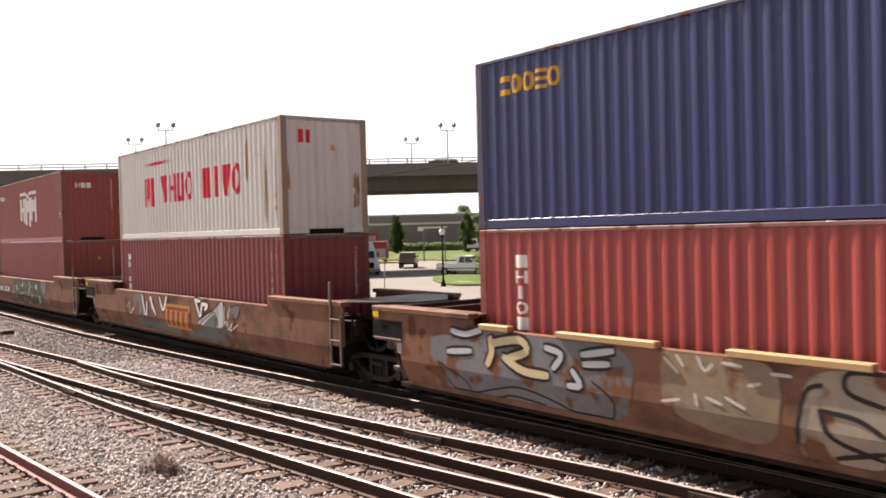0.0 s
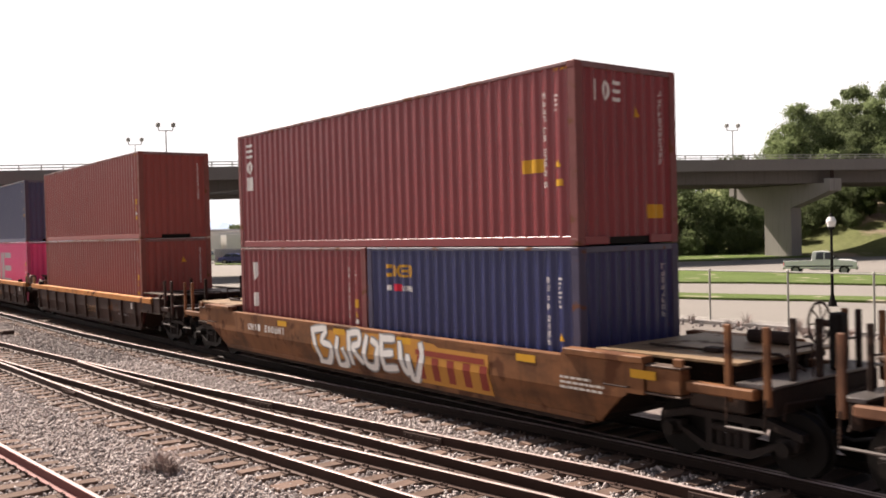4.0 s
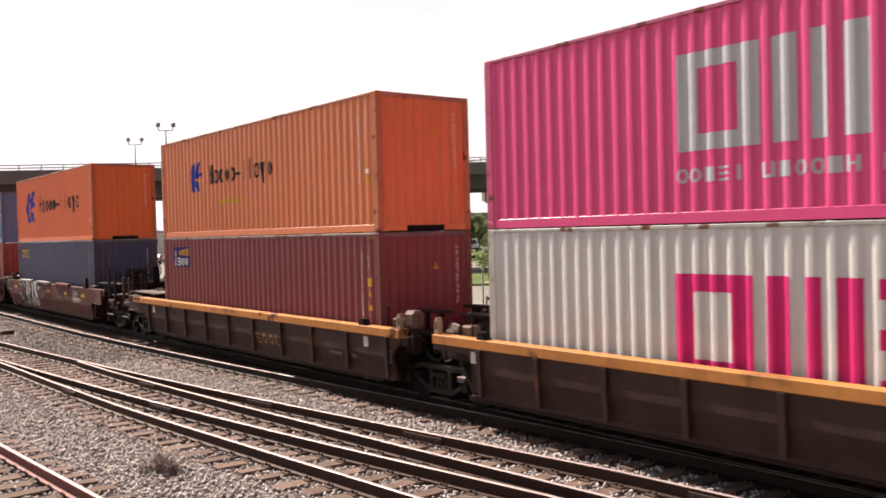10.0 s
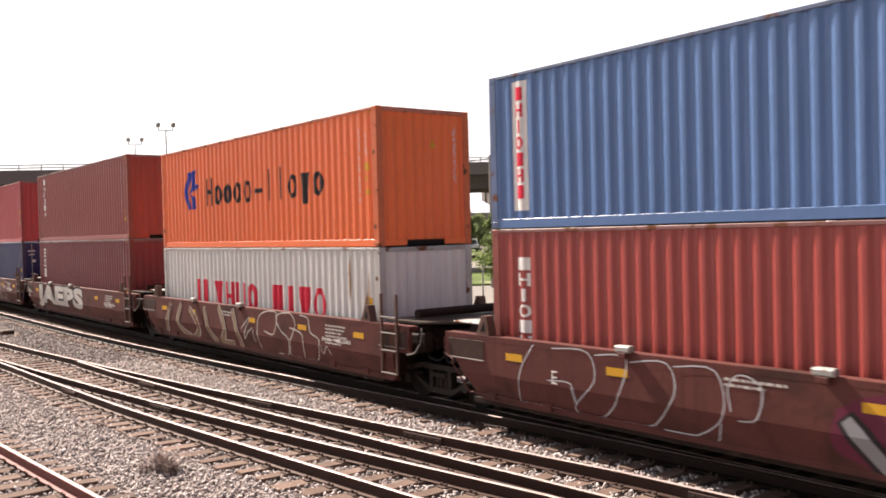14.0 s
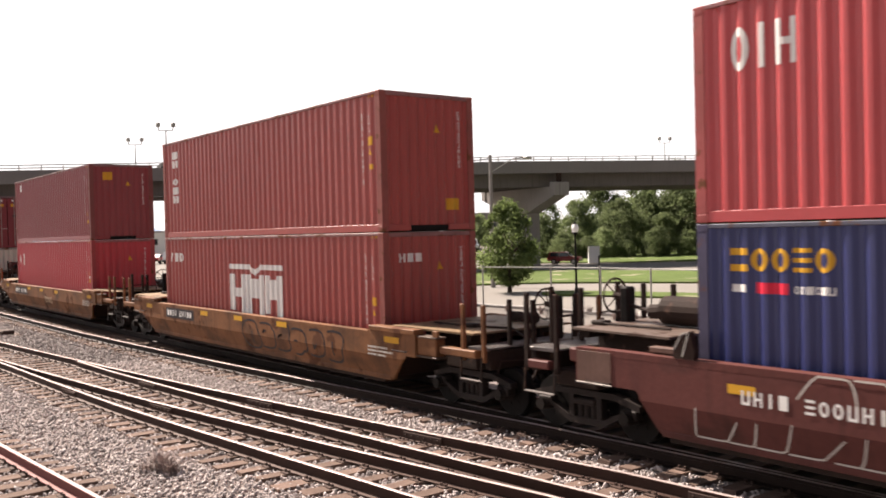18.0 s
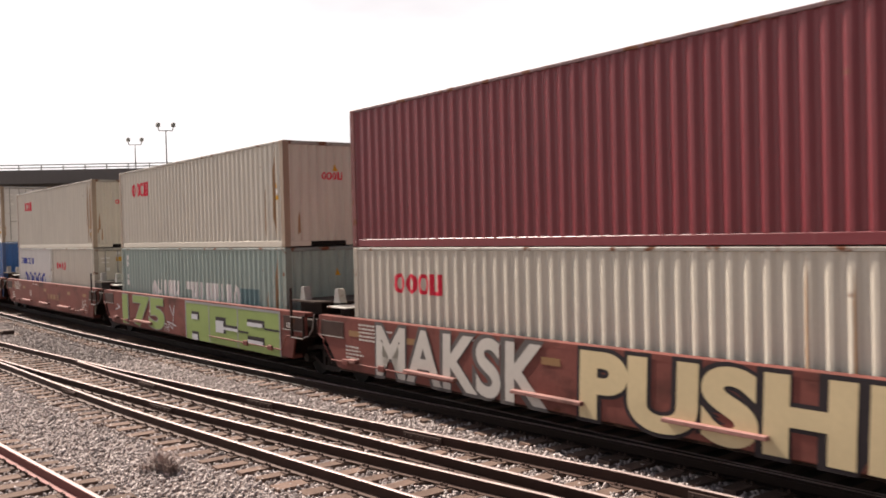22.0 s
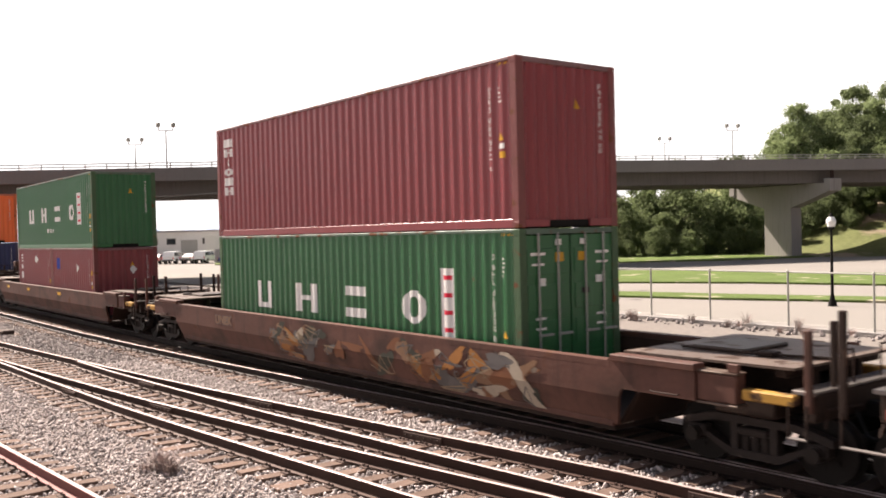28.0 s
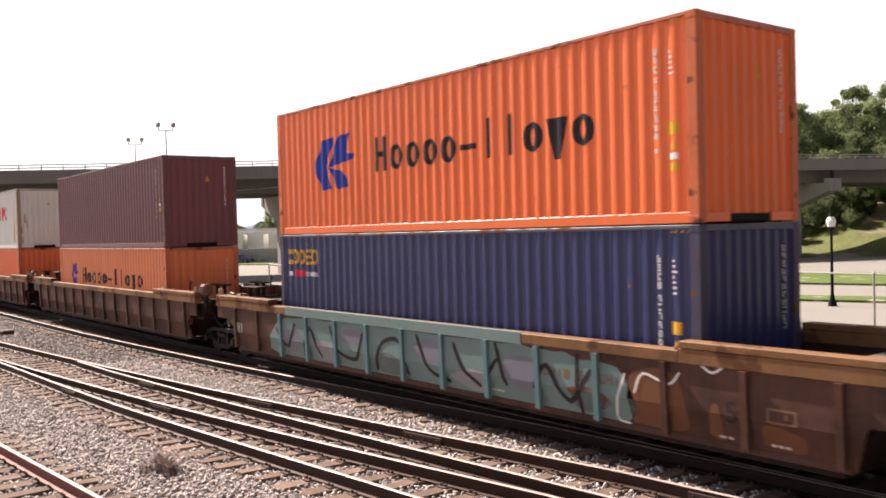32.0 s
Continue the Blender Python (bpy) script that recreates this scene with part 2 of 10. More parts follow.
def decal(name, polys, breaks, place, mat, parent, label="", lift=0.004, joined=False, whole=False):
    """Paint on a ribbed or plain wall: the outlines, cut at the wall's folds and laid on it, a thin sheet for each
    separate shape; joined: small print in one piece."""
    for group in [polys] if joined or whole else clusters(polys):
        verts, faces, seen = [], [], {}
        for poly in group:
            for (a, da), (b, db) in zip(breaks, breaks[1:]):
                c = clip_slab(poly, a, b)
                if len(c) < 3:
                    continue
                face = []
                for u, w in c:      # corners that meet are shared
                    p = place(u, w, da + (db - da) * (u - a) / (b - a) - lift)
                    key = tuple(round(v, 4) for v in p)
                    if key not in seen:
                        seen[key] = len(verts)
                        verts.append(p)
                    if seen[key] not in face:
                        face.append(seen[key])
                if len(face) > 2:
                    faces.append(tuple(face))
        if not faces:
            continue
        me = bpy.data.meshes.new(name)
        me.from_pydata(verts, [], faces)
        me.materials.append(mat)
        ob = new(name, me)
        ob.parent = parent
        tagged(ob, label, kind="stuff" if joined else "")


def rect(x0, x1, z0, z1, slant=0.0):
    return [(x0, z0), (x1, z0), (x1 + slant, z1), (x0 + slant, z1)]


def shapes(codes, x0, x1, z0, z1, gap=0.22, weight=0.26):
    """A row of plain shapes in a lettering's place: o ring, u pair of posts, i post, e three bars, b block, d slanted
    block, h posts and bar, s two bars, v wedge, - dash, blank space."""
    n = len(codes)
    w = (x1 - x0) / (n + gap * (n - 1))
    out, h = [], z1 - z0
    for i, c in enumerate(codes):
        a = x0 + i * w * (1 + gap)
        b = a + w
        t, tz = w * weight, h * 0.19
        if c == "o":
            turn = [(math.cos(q * math.pi / 8), math.sin(q * math.pi / 8)) for q in range(17)]
            cx, cz, rx, rz = (a + b) / 2, (z0 + z1) / 2, w / 2, h / 2
            out += [[(cx + rx * c0, cz + rz * s0), (cx + rx * c1, cz + rz * s1), (cx + (rx - t) * c1, cz + (rz - tz) * s1), (cx + (rx - t) * c0, cz + (rz - tz) * s0)]
                    for (c0, s0), (c1, s1) in zip(turn, turn[1:])]
        elif c == "u":
            out += [rect(a, a + t, z0, z1), rect(b - t, b, z0, z1), rect(a + t, b - t, z0, z0 + tz)]
        elif c == "h":
            out += [rect(a, a + t, z0, z1), rect(b - t, b, z0, z1), rect(a + t, b - t, z0 + h * 0.42, z0 + h * 0.58)]
        elif c == "i":
            out += [rect(a + w * 0.35, a + w * 0.65, z0, z1)]
        elif c == "e":
            out += [rect(a, b, z0, z0 + tz), rect(a, b, z0 + h / 2 - tz / 2, z0 + h / 2 + tz / 2), rect(a, b, z1 - tz, z1)]
        elif c == "s":
            out += [rect(a, b, z0, z0 + h * 0.3), rect(a, b, z1 - h * 0.3, z1)]
        elif c == "b":
            out += [rect(a, b, z0, z1)]
        elif c == "d":
            out += [rect(a, a + w * 0.45, z0, z1, w * 0.4)]
        elif c == "v":
            out += [[(a + w * 0.3, z0), (a + w * 0.7, z0), (b, z1), (a, z1)]]
        elif c == "-":
            out += [rect(a, b, z0 + h * 0.38, z0 + h * 0.58)]
    return out


def folds(length, margin, pitch=0.278, depth=0.040):
    """The folds of a ribbed wall: where they lie along it, and how deep."""
    n = max(1, round((length - 2 * margin) / pitch))
    p = (length - 2 * margin) / n
    x, out = -length / 2 + margin, []
    for i in range(n):
        out += [(x, 0.0), (x + 0.23 * p, 0.0), (x + 0.49 * p, depth), (x + 0.71 * p, depth)]
        x += p
    return out + [(x, 0.0)]


def ribbed(breaks, z0, z1, place):
    bm = B()
    lo = [bm.verts.new(place(u, z0, d)) for u, d in breaks]
    hi = [bm.verts.new(place(u, z1, d)) for u, d in breaks]
    for i in range(len(lo) - 1):
        bm.faces.new((lo[i], lo[i + 1], hi[i + 1], hi[i]))
    return bm


HW = 1.219


def floor_beams(hl, low):
    """The row of cross members under a box's floor."""
    bm = B()
    n = round(2 * hl / 0.55)
    for k in range(n):
        x = -hl + 0.35 + k * (2 * hl - 0.7) / (n - 1)
        box(bm, x - 0.12, x + 0.12, -HW + 0.06, HW - 0.06, low, 0.094)
    return bm


def rail_paint(name):
    """The scraped, dulled paint of a box's top rails."""
    base = tuple(0.45 * v + 0.085 for v in BOX_COLOUR[name])
    return material("top_" + name, base, 0.5, 0.0, (18.0, 0.2), (1.8, 0.35), 0.15, 8.0, spots=(RUST, 0.57, 4.0), gloss=0.2)


def post_paint(name):
    """The faded, rust-stained paint of a box's corner posts."""
    base = tuple(0.62 * v + w for v, w in zip(BOX_COLOUR[name], (0.050, 0.040, 0.034)))
    return material("post_" + name, base, 0.55, 0.0, (16.0, 0.15), (1.4, 0.3), 0.15, 8.0, spots=(RUST, 0.60, 3.5), gloss=0.2)


def container(length, height, mat, label, doors=False, post=None, top=None, low=0.006):
    """A shipping container, base at z = 0, long axis x. Returns the thing and the folds of its side and end."""
    ob = empty("shipping_container", label=label, category="shipping container", group="containers on the train")
    hl = length / 2
    post, rails, top = post or mat, mat, top or mat
    side_f, end_f = folds(length, 0.15), folds(2 * HW, 0.14, 0.24, 0.04)
    for s in (-1, 1):
        me = ribbed(side_f, 0.14, height - 0.05, lambda u, w, d, s=s: (u, s * (HW - 0.014 - d), w))
        part("side_wall", me, mat, ob)
    ends = (-1,) if doors else (-1, 1)
    for s in ends:
        me = ribbed(end_f, 0.13, height - 0.05, lambda u, w, d, s=s: (s * (hl - 0.014 - d), u, w))
        part("end_wall", me, mat, ob)
    if doors:
        for s in (-1, 1):
            bm = B()
            y0, y1 = sorted((s * 0.02, s * (HW - 0.10)))
            box(bm, hl - 0.06, hl - 0.03, y0, y1, 0.14, height - 0.12)
            z, step = 0.25, (height - 0.42) / 4
            leaf = part("door", bm, mat, ob)
            for i in range(4):
                part("panel", box(B(), hl - 0.029, hl - 0.012, y0 + 0.08, y1 - 0.08, z, z + step * 0.72, 0.006), mat, leaf)
                z += step
            for y, z, w_, h_, ink in ((0.24, 0.80, 0.20, 0.16, "yellow"), (0.62, 0.66, 0.16, 0.13, "white"), (0.30, 0.60, 0.18, 0.10, "dark"), (0.70, 0.84, 0.34, 0.05, "white"), (0.70, 0.78, 0.28, 0.04, "white"), (0.66, 0.46, 0.24, 0.04, "white"), (0.66, 0.40, 0.24, 0.04, "white"), (0.26, 0.90, 0.14, 0.10, "white")):
                yy = y0 + (y1 - y0) * y if s > 0 else y1 - (y1 - y0) * y
                if s > 0 or ink != "dark":
                    part("door_sticker", box(B(), hl - 0.011, hl - 0.007, yy - w_ / 2, yy + w_ / 2, height * z, height * z + h_), INK[ink], leaf, ink + " sticker on the door")
            for f in (0.3, 0.72):
                y = y0 + (y1 - y0) * f
                bm = rod(B(), (hl + 0.01, y, 0.10), (hl + 0.01, y, height - 0.08), 0.018)
                part("lock_rod", bm, M_GALV, leaf, "galvanised lock rod")
                bm = box(B(), hl - 0.01, hl + 0.045, y - 0.02, y + 0.3, 1.05, 1.09)
                part("lock_handle", bm, M_GALV, leaf, "galvanised lock handle")
    part("roof", ribbed(folds(length, 0.3, 0.6, 0.02), -HW + 0.05, HW - 0.05,
                        lambda u, w, d: (u, w, height - 0.012 - d)), mat, ob)
    part("floor_pan", box(B(), -hl + 0.1, hl - 0.1, -HW + 0.06, HW - 0.06, 0.095, 0.125), M_DARK, ob)
    part("cross_members", floor_beams(hl, low), M_BLACK, ob)
    for s in (-1, 1):
        part("top_rail", box(B(), -hl + 0.17, hl - 0.17, *sorted((s * HW, s * (HW - 0.06))), height - 0.062, height - 0.004, 0.008),
             top, ob)
        part("bottom_rail", box(B(), -hl + 0.17, hl - 0.17, *sorted((s * (HW - 0.012), s * (HW - 0.060))), 0.004, 0.155, 0.006),
             rails, ob)
        part("end_header", box(B(), *sorted((s * hl, s * (hl - 0.08))), -HW + 0.16, HW - 0.16, height - 0.10, height - 0.004, 0.008), top, ob)
        if s == 1 and not doors and length > 8:      # gooseneck tunnel between the two halves of the sill
            for q in (-1, 1):
                part("end_sill", box(B(), hl - 0.07, hl, *sorted((q * (HW - 0.16), q * 0.5)), 0.015, 0.15, 0.008), rails, ob)
            part("tunnel", box(B(), hl - 0.09, hl - 0.03, -0.5, 0.5, 0.02, 0.128), M_BLACK, ob)
        else:
            part("end_sill", box(B(), *sorted((s * hl, s * (hl - 0.07))), -HW + 0.16, HW - 0.16, 0.015, 0.15, 0.008), rails, ob)
        for q in (-1, 1):
            bm = prism(B(), [(s * hl, q * (HW - 0.16)), (s * hl, q * HW), (s * (hl - 0.16), q * HW),
                             (s * (hl - 0.16), q * (HW - 0.05)), (s * (hl - 0.05), q * (HW - 0.05)),
                             (s * (hl - 0.05), q * (HW - 0.16))], "z", 0.11, height - 0.11)
            part("corner_post", bm, post, ob)
            for z in (0.0, height - 0.118):
                bm = box(B(), *sorted((s * (hl + 0.003), s * (hl - 0.178))), *sorted((q * (HW + 0.003), q * (HW - 0.162))), z, z + 0.118, 0.012)
                prism(bm, [(s * hl - s * 0.09 + 0.03 * math.cos(a), z + 0.06 + 0.04 * math.sin(a)) for a in
                           [i * math.pi / 4 for i in range(8)]], "y", q * (HW + 0.001), q * (HW + 0.005))
                part("corner_casting", bm, post, ob)
    return ob, side_f, end_f


def near(u, w, d):
    return (u, -(HW - 0.014) + d, w)


def end_at(length):
    return lambda u, w, d: (length / 2 - 0.014 - d, u, w)


# Colours of boxes
BOX_SHADES = [
    ("navy", (0.018, 0.022, 0.082), 0.30), ("slate_navy", (0.038, 0.040, 0.090), 0.35), ("triton_red", (0.238, 0.040, 0.033), 0.3),
    ("maroon", (0.168, 0.025, 0.029), 0.35), ("brown_red", (0.200, 0.037, 0.029), 0.4), ("dark_maroon", (0.134, 0.018, 0.024), 0.35),
    ("white", (0.490, 0.478, 0.458), 0.4), ("cream", (0.425, 0.392, 0.330), 0.4), ("orange", (0.62, 0.120, 0.028), 0.26),
    ("faded_orange", (0.54, 0.155, 0.055), 0.4), ("pink", (0.56, 0.050, 0.170), 0.2), ("green", (0.015, 0.088, 0.029), 0.3),
    ("blue", (0.064, 0.125, 0.265), 0.45), ("royal", (0.018, 0.086, 0.255), 0.3), ("bright_red", (0.335, 0.027, 0.037), 0.3),
    ("faded_red", (0.335, 0.045, 0.048), 0.4), ("teal", (0.205, 0.262, 0.235), 0.5), ("deep_green", (0.013, 0.052, 0.026), 0.3),
    ("purple_brown", (0.109, 0.035, 0.043), 0.35), ("rusty_post", (0.225, 0.168, 0.120), 0.9), ("grey", (0.172, 0.164, 0.156), 0.4)]
BOX_COLOUR = {n: tuple(min(0.8, 1.25 * v) for v in c) for n, c, _ in BOX_SHADES}
C = {n: paint(n, BOX_COLOUR[n], w) for n, _, w in BOX_SHADES}
INK = {n: material("ink_" + n, c, 0.5, 0, (10.0, 0.08), (0.8, 0.15)) for n, c in [
    ("white", (0.72, 0.70, 0.67)), ("yellow", (0.56, 0.30, 0.03)), ("red", (0.62, 0.03, 0.06)), ("blue", (0.03, 0.05, 0.30)),
    ("dark", (0.03, 0.025, 0.028)), ("pink", (0.60, 0.03, 0.16)), ("navy", (0.03, 0.03, 0.15)), ("orange", (0.46, 0.22, 0.05)),
    ("silver", (0.46, 0.47, 0.49)), ("lime", (0.22, 0.29, 0.10)), ("brick", (0.24, 0.05, 0.035)), ("faint", (0.56, 0.52, 0.50)), ("rust", (0.33, 0.20, 0.11)), ("gold", (0.24, 0.14, 0.07)), ("tan", (0.55, 0.45, 0.33)),
    ("cream_ink", (0.56, 0.46, 0.28)), ("bone", (0.50, 0.47, 0.43)), ("rust_wash", (0.15, 0.065, 0.035)), ("grey_wash", (0.105, 0.095, 0.092)), ("tan_wash", (0.18, 0.105, 0.065)), ("grey", (0.25, 0.25, 0.25)), ("teal", (0.12, 0.20, 0.21)), ("lilac_grey", (0.17, 0.165, 0.20)), ("orange_wash", (0.27, 0.12, 0.04)), 
    ("olive_dark", (0.046, 0.045, 0.036)), ("mint", (0.27, 0.32, 0.29)), ("olive", (0.20, 0.19, 0.10)), ("magenta_wash", (0.12, 0.025, 0.045)), ("grape", (0.06, 0.05, 0.11)), ("board", (0.42, 0.27, 0.14)), ("silver_grey", (0.24, 0.235, 0.25)), ("mint_teal", (0.15, 0.21, 0.205))]}

INK.update({n: material("ink_" + n, c, 0.6, 0, (9.0, 0.2), (1.1, 0.3), spots=((0.16, 0.075, 0.042), 0.545, 1.7)) for n, c in [
    ("cloud_grey", (0.165, 0.165, 0.170)), ("cloud_tan", (0.225, 0.165, 0.110)), ("cloud_bone", (0.30, 0.25, 0.195)), ("cloud_teal", (0.115, 0.135, 0.135))]})


def stamp(box3, ink, polys, on="side", label="painted marking", joined=False):
    ob, side_f, end_f, length = box3
    if on == "side":
        decal("marking", polys, side_f, near, INK[ink], ob, label, joined=joined)
    else:
        decal("marking", polys, end_f, end_at(length), INK[ink], ob, label, joined=joined)


def serial(b, height, seed, ink="faint"):
    """Small print near the leading edge, and on the end wall: bars, warning stickers."""
    rnd = random.Random(seed)
    hl = b[3] / 2
    n = 11 if hl > 4 else 8

    def glyph(x, z, w, h):
        """A worn character: two or three strokes of its outline."""
        t, out = w * 0.34, []
        for q in rnd.sample((rect(x, x + t, z, z + h), rect(x + w - t, x + w, z, z + h), rect(x, x + w, z, z + h * 0.22), rect(x, x + w, z + h * 0.78, z + h), rect(x, x + w, z + h * 0.4, z + h * 0.6)), rnd.choice((2, 3, 3))):
            out.append(q)
        return out
    col = []
    x, z = hl - 0.74, height - 0.42
    for i in range(n):
        if i in (4, 10) or rnd.random() < 0.06:
            z -= 0.06
        col += glyph(x + rnd.uniform(0, 0.008), z - 0.105, 0.07, 0.10)
        z -= 0.125
    for i in range(rnd.choice((4, 5, 7))):
        zz, w = height - 0.52 - 0.075 * i, rnd.uniform(0.05, 0.11)
        col.append(rect(x + 0.25, x + 0.25 + w, zz, zz + 0.03))
    stamp(b, ink, col, label="pale serial print", joined=True)
    col = []
    z = height - 0.33
    for i in range(n):
        col += glyph(HW - 0.42, z - 0.10, 0.05, 0.09)
        z -= 0.115
    stamp(b, ink, col, "end", "pale serial print", True)
    if height > 2.7:      # striped height marks at the top corners
        stamp(b, "yellow", [[(hl - 0.52 + 0.09 * i, height - 0.115), (hl - 0.48 + 0.09 * i, height - 0.115), (hl - 0.455 + 0.09 * i, height - 0.075), (hl - 0.495 + 0.09 * i, height - 0.075)] for i in range(4)], label="yellow striped height mark", joined=True)
    zs = rnd.uniform(0.45, 1.3)
    if rnd.random() < 0.6:
        stamp(b, "white", [rect(hl - 0.49, hl - 0.34, zs + 0.16, zs + 0.25)], label="small white sticker")
    if rnd.random() < 0.4:
        stamp(b, "yellow", [rect(hl - 0.53, hl - 0.33, zs + 0.5, zs + 0.68)], label="square yellow placard")
    stamp(b, "yellow", [rect(hl - 0.50, hl - 0.33, zs, zs + 0.11), [(hl - 0.49, zs + 0.3), (hl - 0.35, zs + 0.3), (hl - 0.42, zs + 0.43)]],
          label="yellow warning sticker")
    if rnd.random() < 0.7:
        stamp(b, "yellow", [[(0.15, height * 0.72), (0.33, height * 0.72), (0.24, height * 0.72 + 0.18)]], "end", "yellow warning sticker")


HC, STD = 2.896, 2.591
L40, L20 = 12.192, 6.058


# ---- well cars ----
PAINTS = {n: material("paint_" + n, tuple(1.28 * v for v in c), 0.6, 0.0, (14.0, 0.16), (0.7, 0.34), 0.18, 8.0, streak=(tuple(1.28 * v for v in d), w), spots=((0.105, 0.045, 0.024), sp, 1.7), grease=((0.030, 0.019, 0.015), g))
          for n, c, d, w, sp, g in [
    ("well_brown", (0.150, 0.076, 0.046), (0.075, 0.038, 0.025), 0.8, 0.62, 0.58), ("well_tan", (0.145, 0.065, 0.030), (0.070, 0.033, 0.018), 0.8, 0.58, 0.56),
    ("well_dark", (0.040, 0.023, 0.019), (0.022, 0.014, 0.012), 0.6, 0.63, 0.60), ("well_maroon", (0.080, 0.028, 0.024), (0.042, 0.016, 0.014), 0.6, 0.70, 0.60),
    ("well_red", (0.128, 0.044, 0.036), (0.088, 0.029, 0.024), 0.6, 0.70, 0.62), ("chord_orange", (0.36, 0.15, 0.045), (0.20, 0.085, 0.035), 0.7, 0.60, 0.66),
    ("chord_brown", (0.150, 0.076, 0.036), (0.085, 0.044, 0.025), 0.7, 0.58, 0.60), ("well_rust", (0.074, 0.036, 0.028), (0.036, 0.021, 0.017), 0.8, 0.66, 0.56)]}
M_GRATE = material("dull_grating_steel", (0.17, 0.15, 0.14), 0.45, 0.4, (30.0, 0.2), (1.0, 0.2))
SY, FOLD, TUCK = 1.58, 0.85, 0.34      # half width, height of the fold in the sides, how far they tuck in below it


def wheelset_mesh():
    bm = rod(B(), (0, -0.95, 0), (0, 0.95, 0), 0.075, sides=10)
    for s in (-1, 1):
        for y0, y1, r0, r1 in ((0.68, 0.715, 0.455, 0.455), (0.715, 0.82, 0.425, 0.415)):
            rod(bm, (0, s * y0, 0), (0, s * y1, 0), r0, r1, 24)
        for k in range(6):
            a = k * math.pi / 3
            box(bm, 0.20 * math.cos(a) - 0.03, 0.20 * math.cos(a) + 0.03, *sorted((s * 0.82, s * 0.832)), 0.20 * math.sin(a) - 0.03, 0.20 * math.sin(a) + 0.03)
    return mesh_of("wheelset", bm, M_WHEEL)


def truck_mesh():
    """A three-piece cast truck: side frames with openings, bolster, springs."""
    bm = B()
    for s in (-1, 1):
        y0, y1 = sorted((s * 0.90, s * 1.05))
        prism(bm, [(-1.10, 0.52), (-1.10, 0.62), (-0.62, 0.74), (0.62, 0.74), (1.10, 0.62), (1.10, 0.52), (0.60, 0.64), (-0.60, 0.64)], "y", y0, y1)
        for e in (-1, 1):
            prism(bm, [(e * 0.98, 0.52), (e * 0.86, 0.52), (e * 0.36, 0.30), (e * 0.36, 0.19)], "y", y0, y1)
            box(bm, *sorted((e * 0.24, e * 0.34)), y0, y1, 0.30, 0.64)
            for x in (0.89,):
                box(bm, e * x - 0.15, e * x + 0.15, y0 - 0.02, y1 + 0.02, 0.38, 0.54, 0.02)
                rod(bm, (e * x, s * 0.88, 0.42), (e * x, s * 1.11, 0.42), 0.11, sides=10)
        box(bm, -0.36, 0.36, y0, y1, 0.19, 0.295)
        for x in (-0.14, 0.0, 0.14):
            rod(bm, (x, s * 0.98, 0.296), (x, s * 0.98, 0.50), 0.055, sides=8)
        box(bm, -0.22, 0.22, *sorted((s * 0.80, s * 1.09)), 0.50, 0.60, 0.02)
    box(bm, -0.2, 0.2, -0.89, 0.89, 0.50, 0.70, 0.03)
    rod(bm, (0, 0, 0.70), (0, 0, 0.98), 0.20, sides=12)
    return mesh_of("truck_frame", bm, M_TRUCK)


M_TRUCK = material("dusty_cast_steel", (0.026, 0.020, 0.018), 0.6, 0.1, (22.0, 0.3), (2.2, 0.4), 0.25, 24.0, spots=((0.085, 0.066, 0.056), 0.63, 4.0))
TRUCK, WHEELSET = truck_mesh(), wheelset_mesh()
BEARING = mesh_of("bearing_cap", rod(B(), (0, -0.03, 0), (0, 0.03, 0), 0.10, sides=12), material("greasy_bearing_cap", (0.022, 0.018, 0.016), 0.5, 0.4, (30.0, 0.2), (2.0, 0.2)))


def add_truck(ob, x):
    t = part("truck_frame", TRUCK, None, ob, "black cast truck frame", pose(x, 0, 0))
    for dx in (-0.89, 0.89):
        for s in (-1, 1):
            part("bearing_cap", BEARING, None, t, "greasy round bearing cap", pose(dx, s * 1.15, 0.42))
        w = part("wheelset", WHEELSET, None, t, "steel wheels on an axle", pose(dx, 0, 0.42))
        WHEELS.append((w, dx))


def brake_wheel(ob, x, y, z, z0):
    bm = B()
    pts = [(x, y + 0.29 * math.cos(a), z + 0.29 * math.sin(a)) for a in [i * math.pi / 8 for i in range(17)]]
    path_rod(bm, pts, 0.018)
    for i in range(0, 8):
        a = i * math.pi / 4
        rod(bm, (x + 0.04, y, z), (x, y + 0.29 * math.cos(a), z + 0.29 * math.sin(a)), 0.011, sides=5)
    rod(bm, (x - 0.02, y, z), (x + 0.25, y, z), 0.05)
    w = part("handbrake_wheel", bm, M_DARK, ob, "rusty handbrake wheel")
    part("brake_stand", box(B(), x + 0.18, x + 0.36, y - 0.11, y + 0.11, z0, z + 0.16, 0.03), M_BLACK, ob)


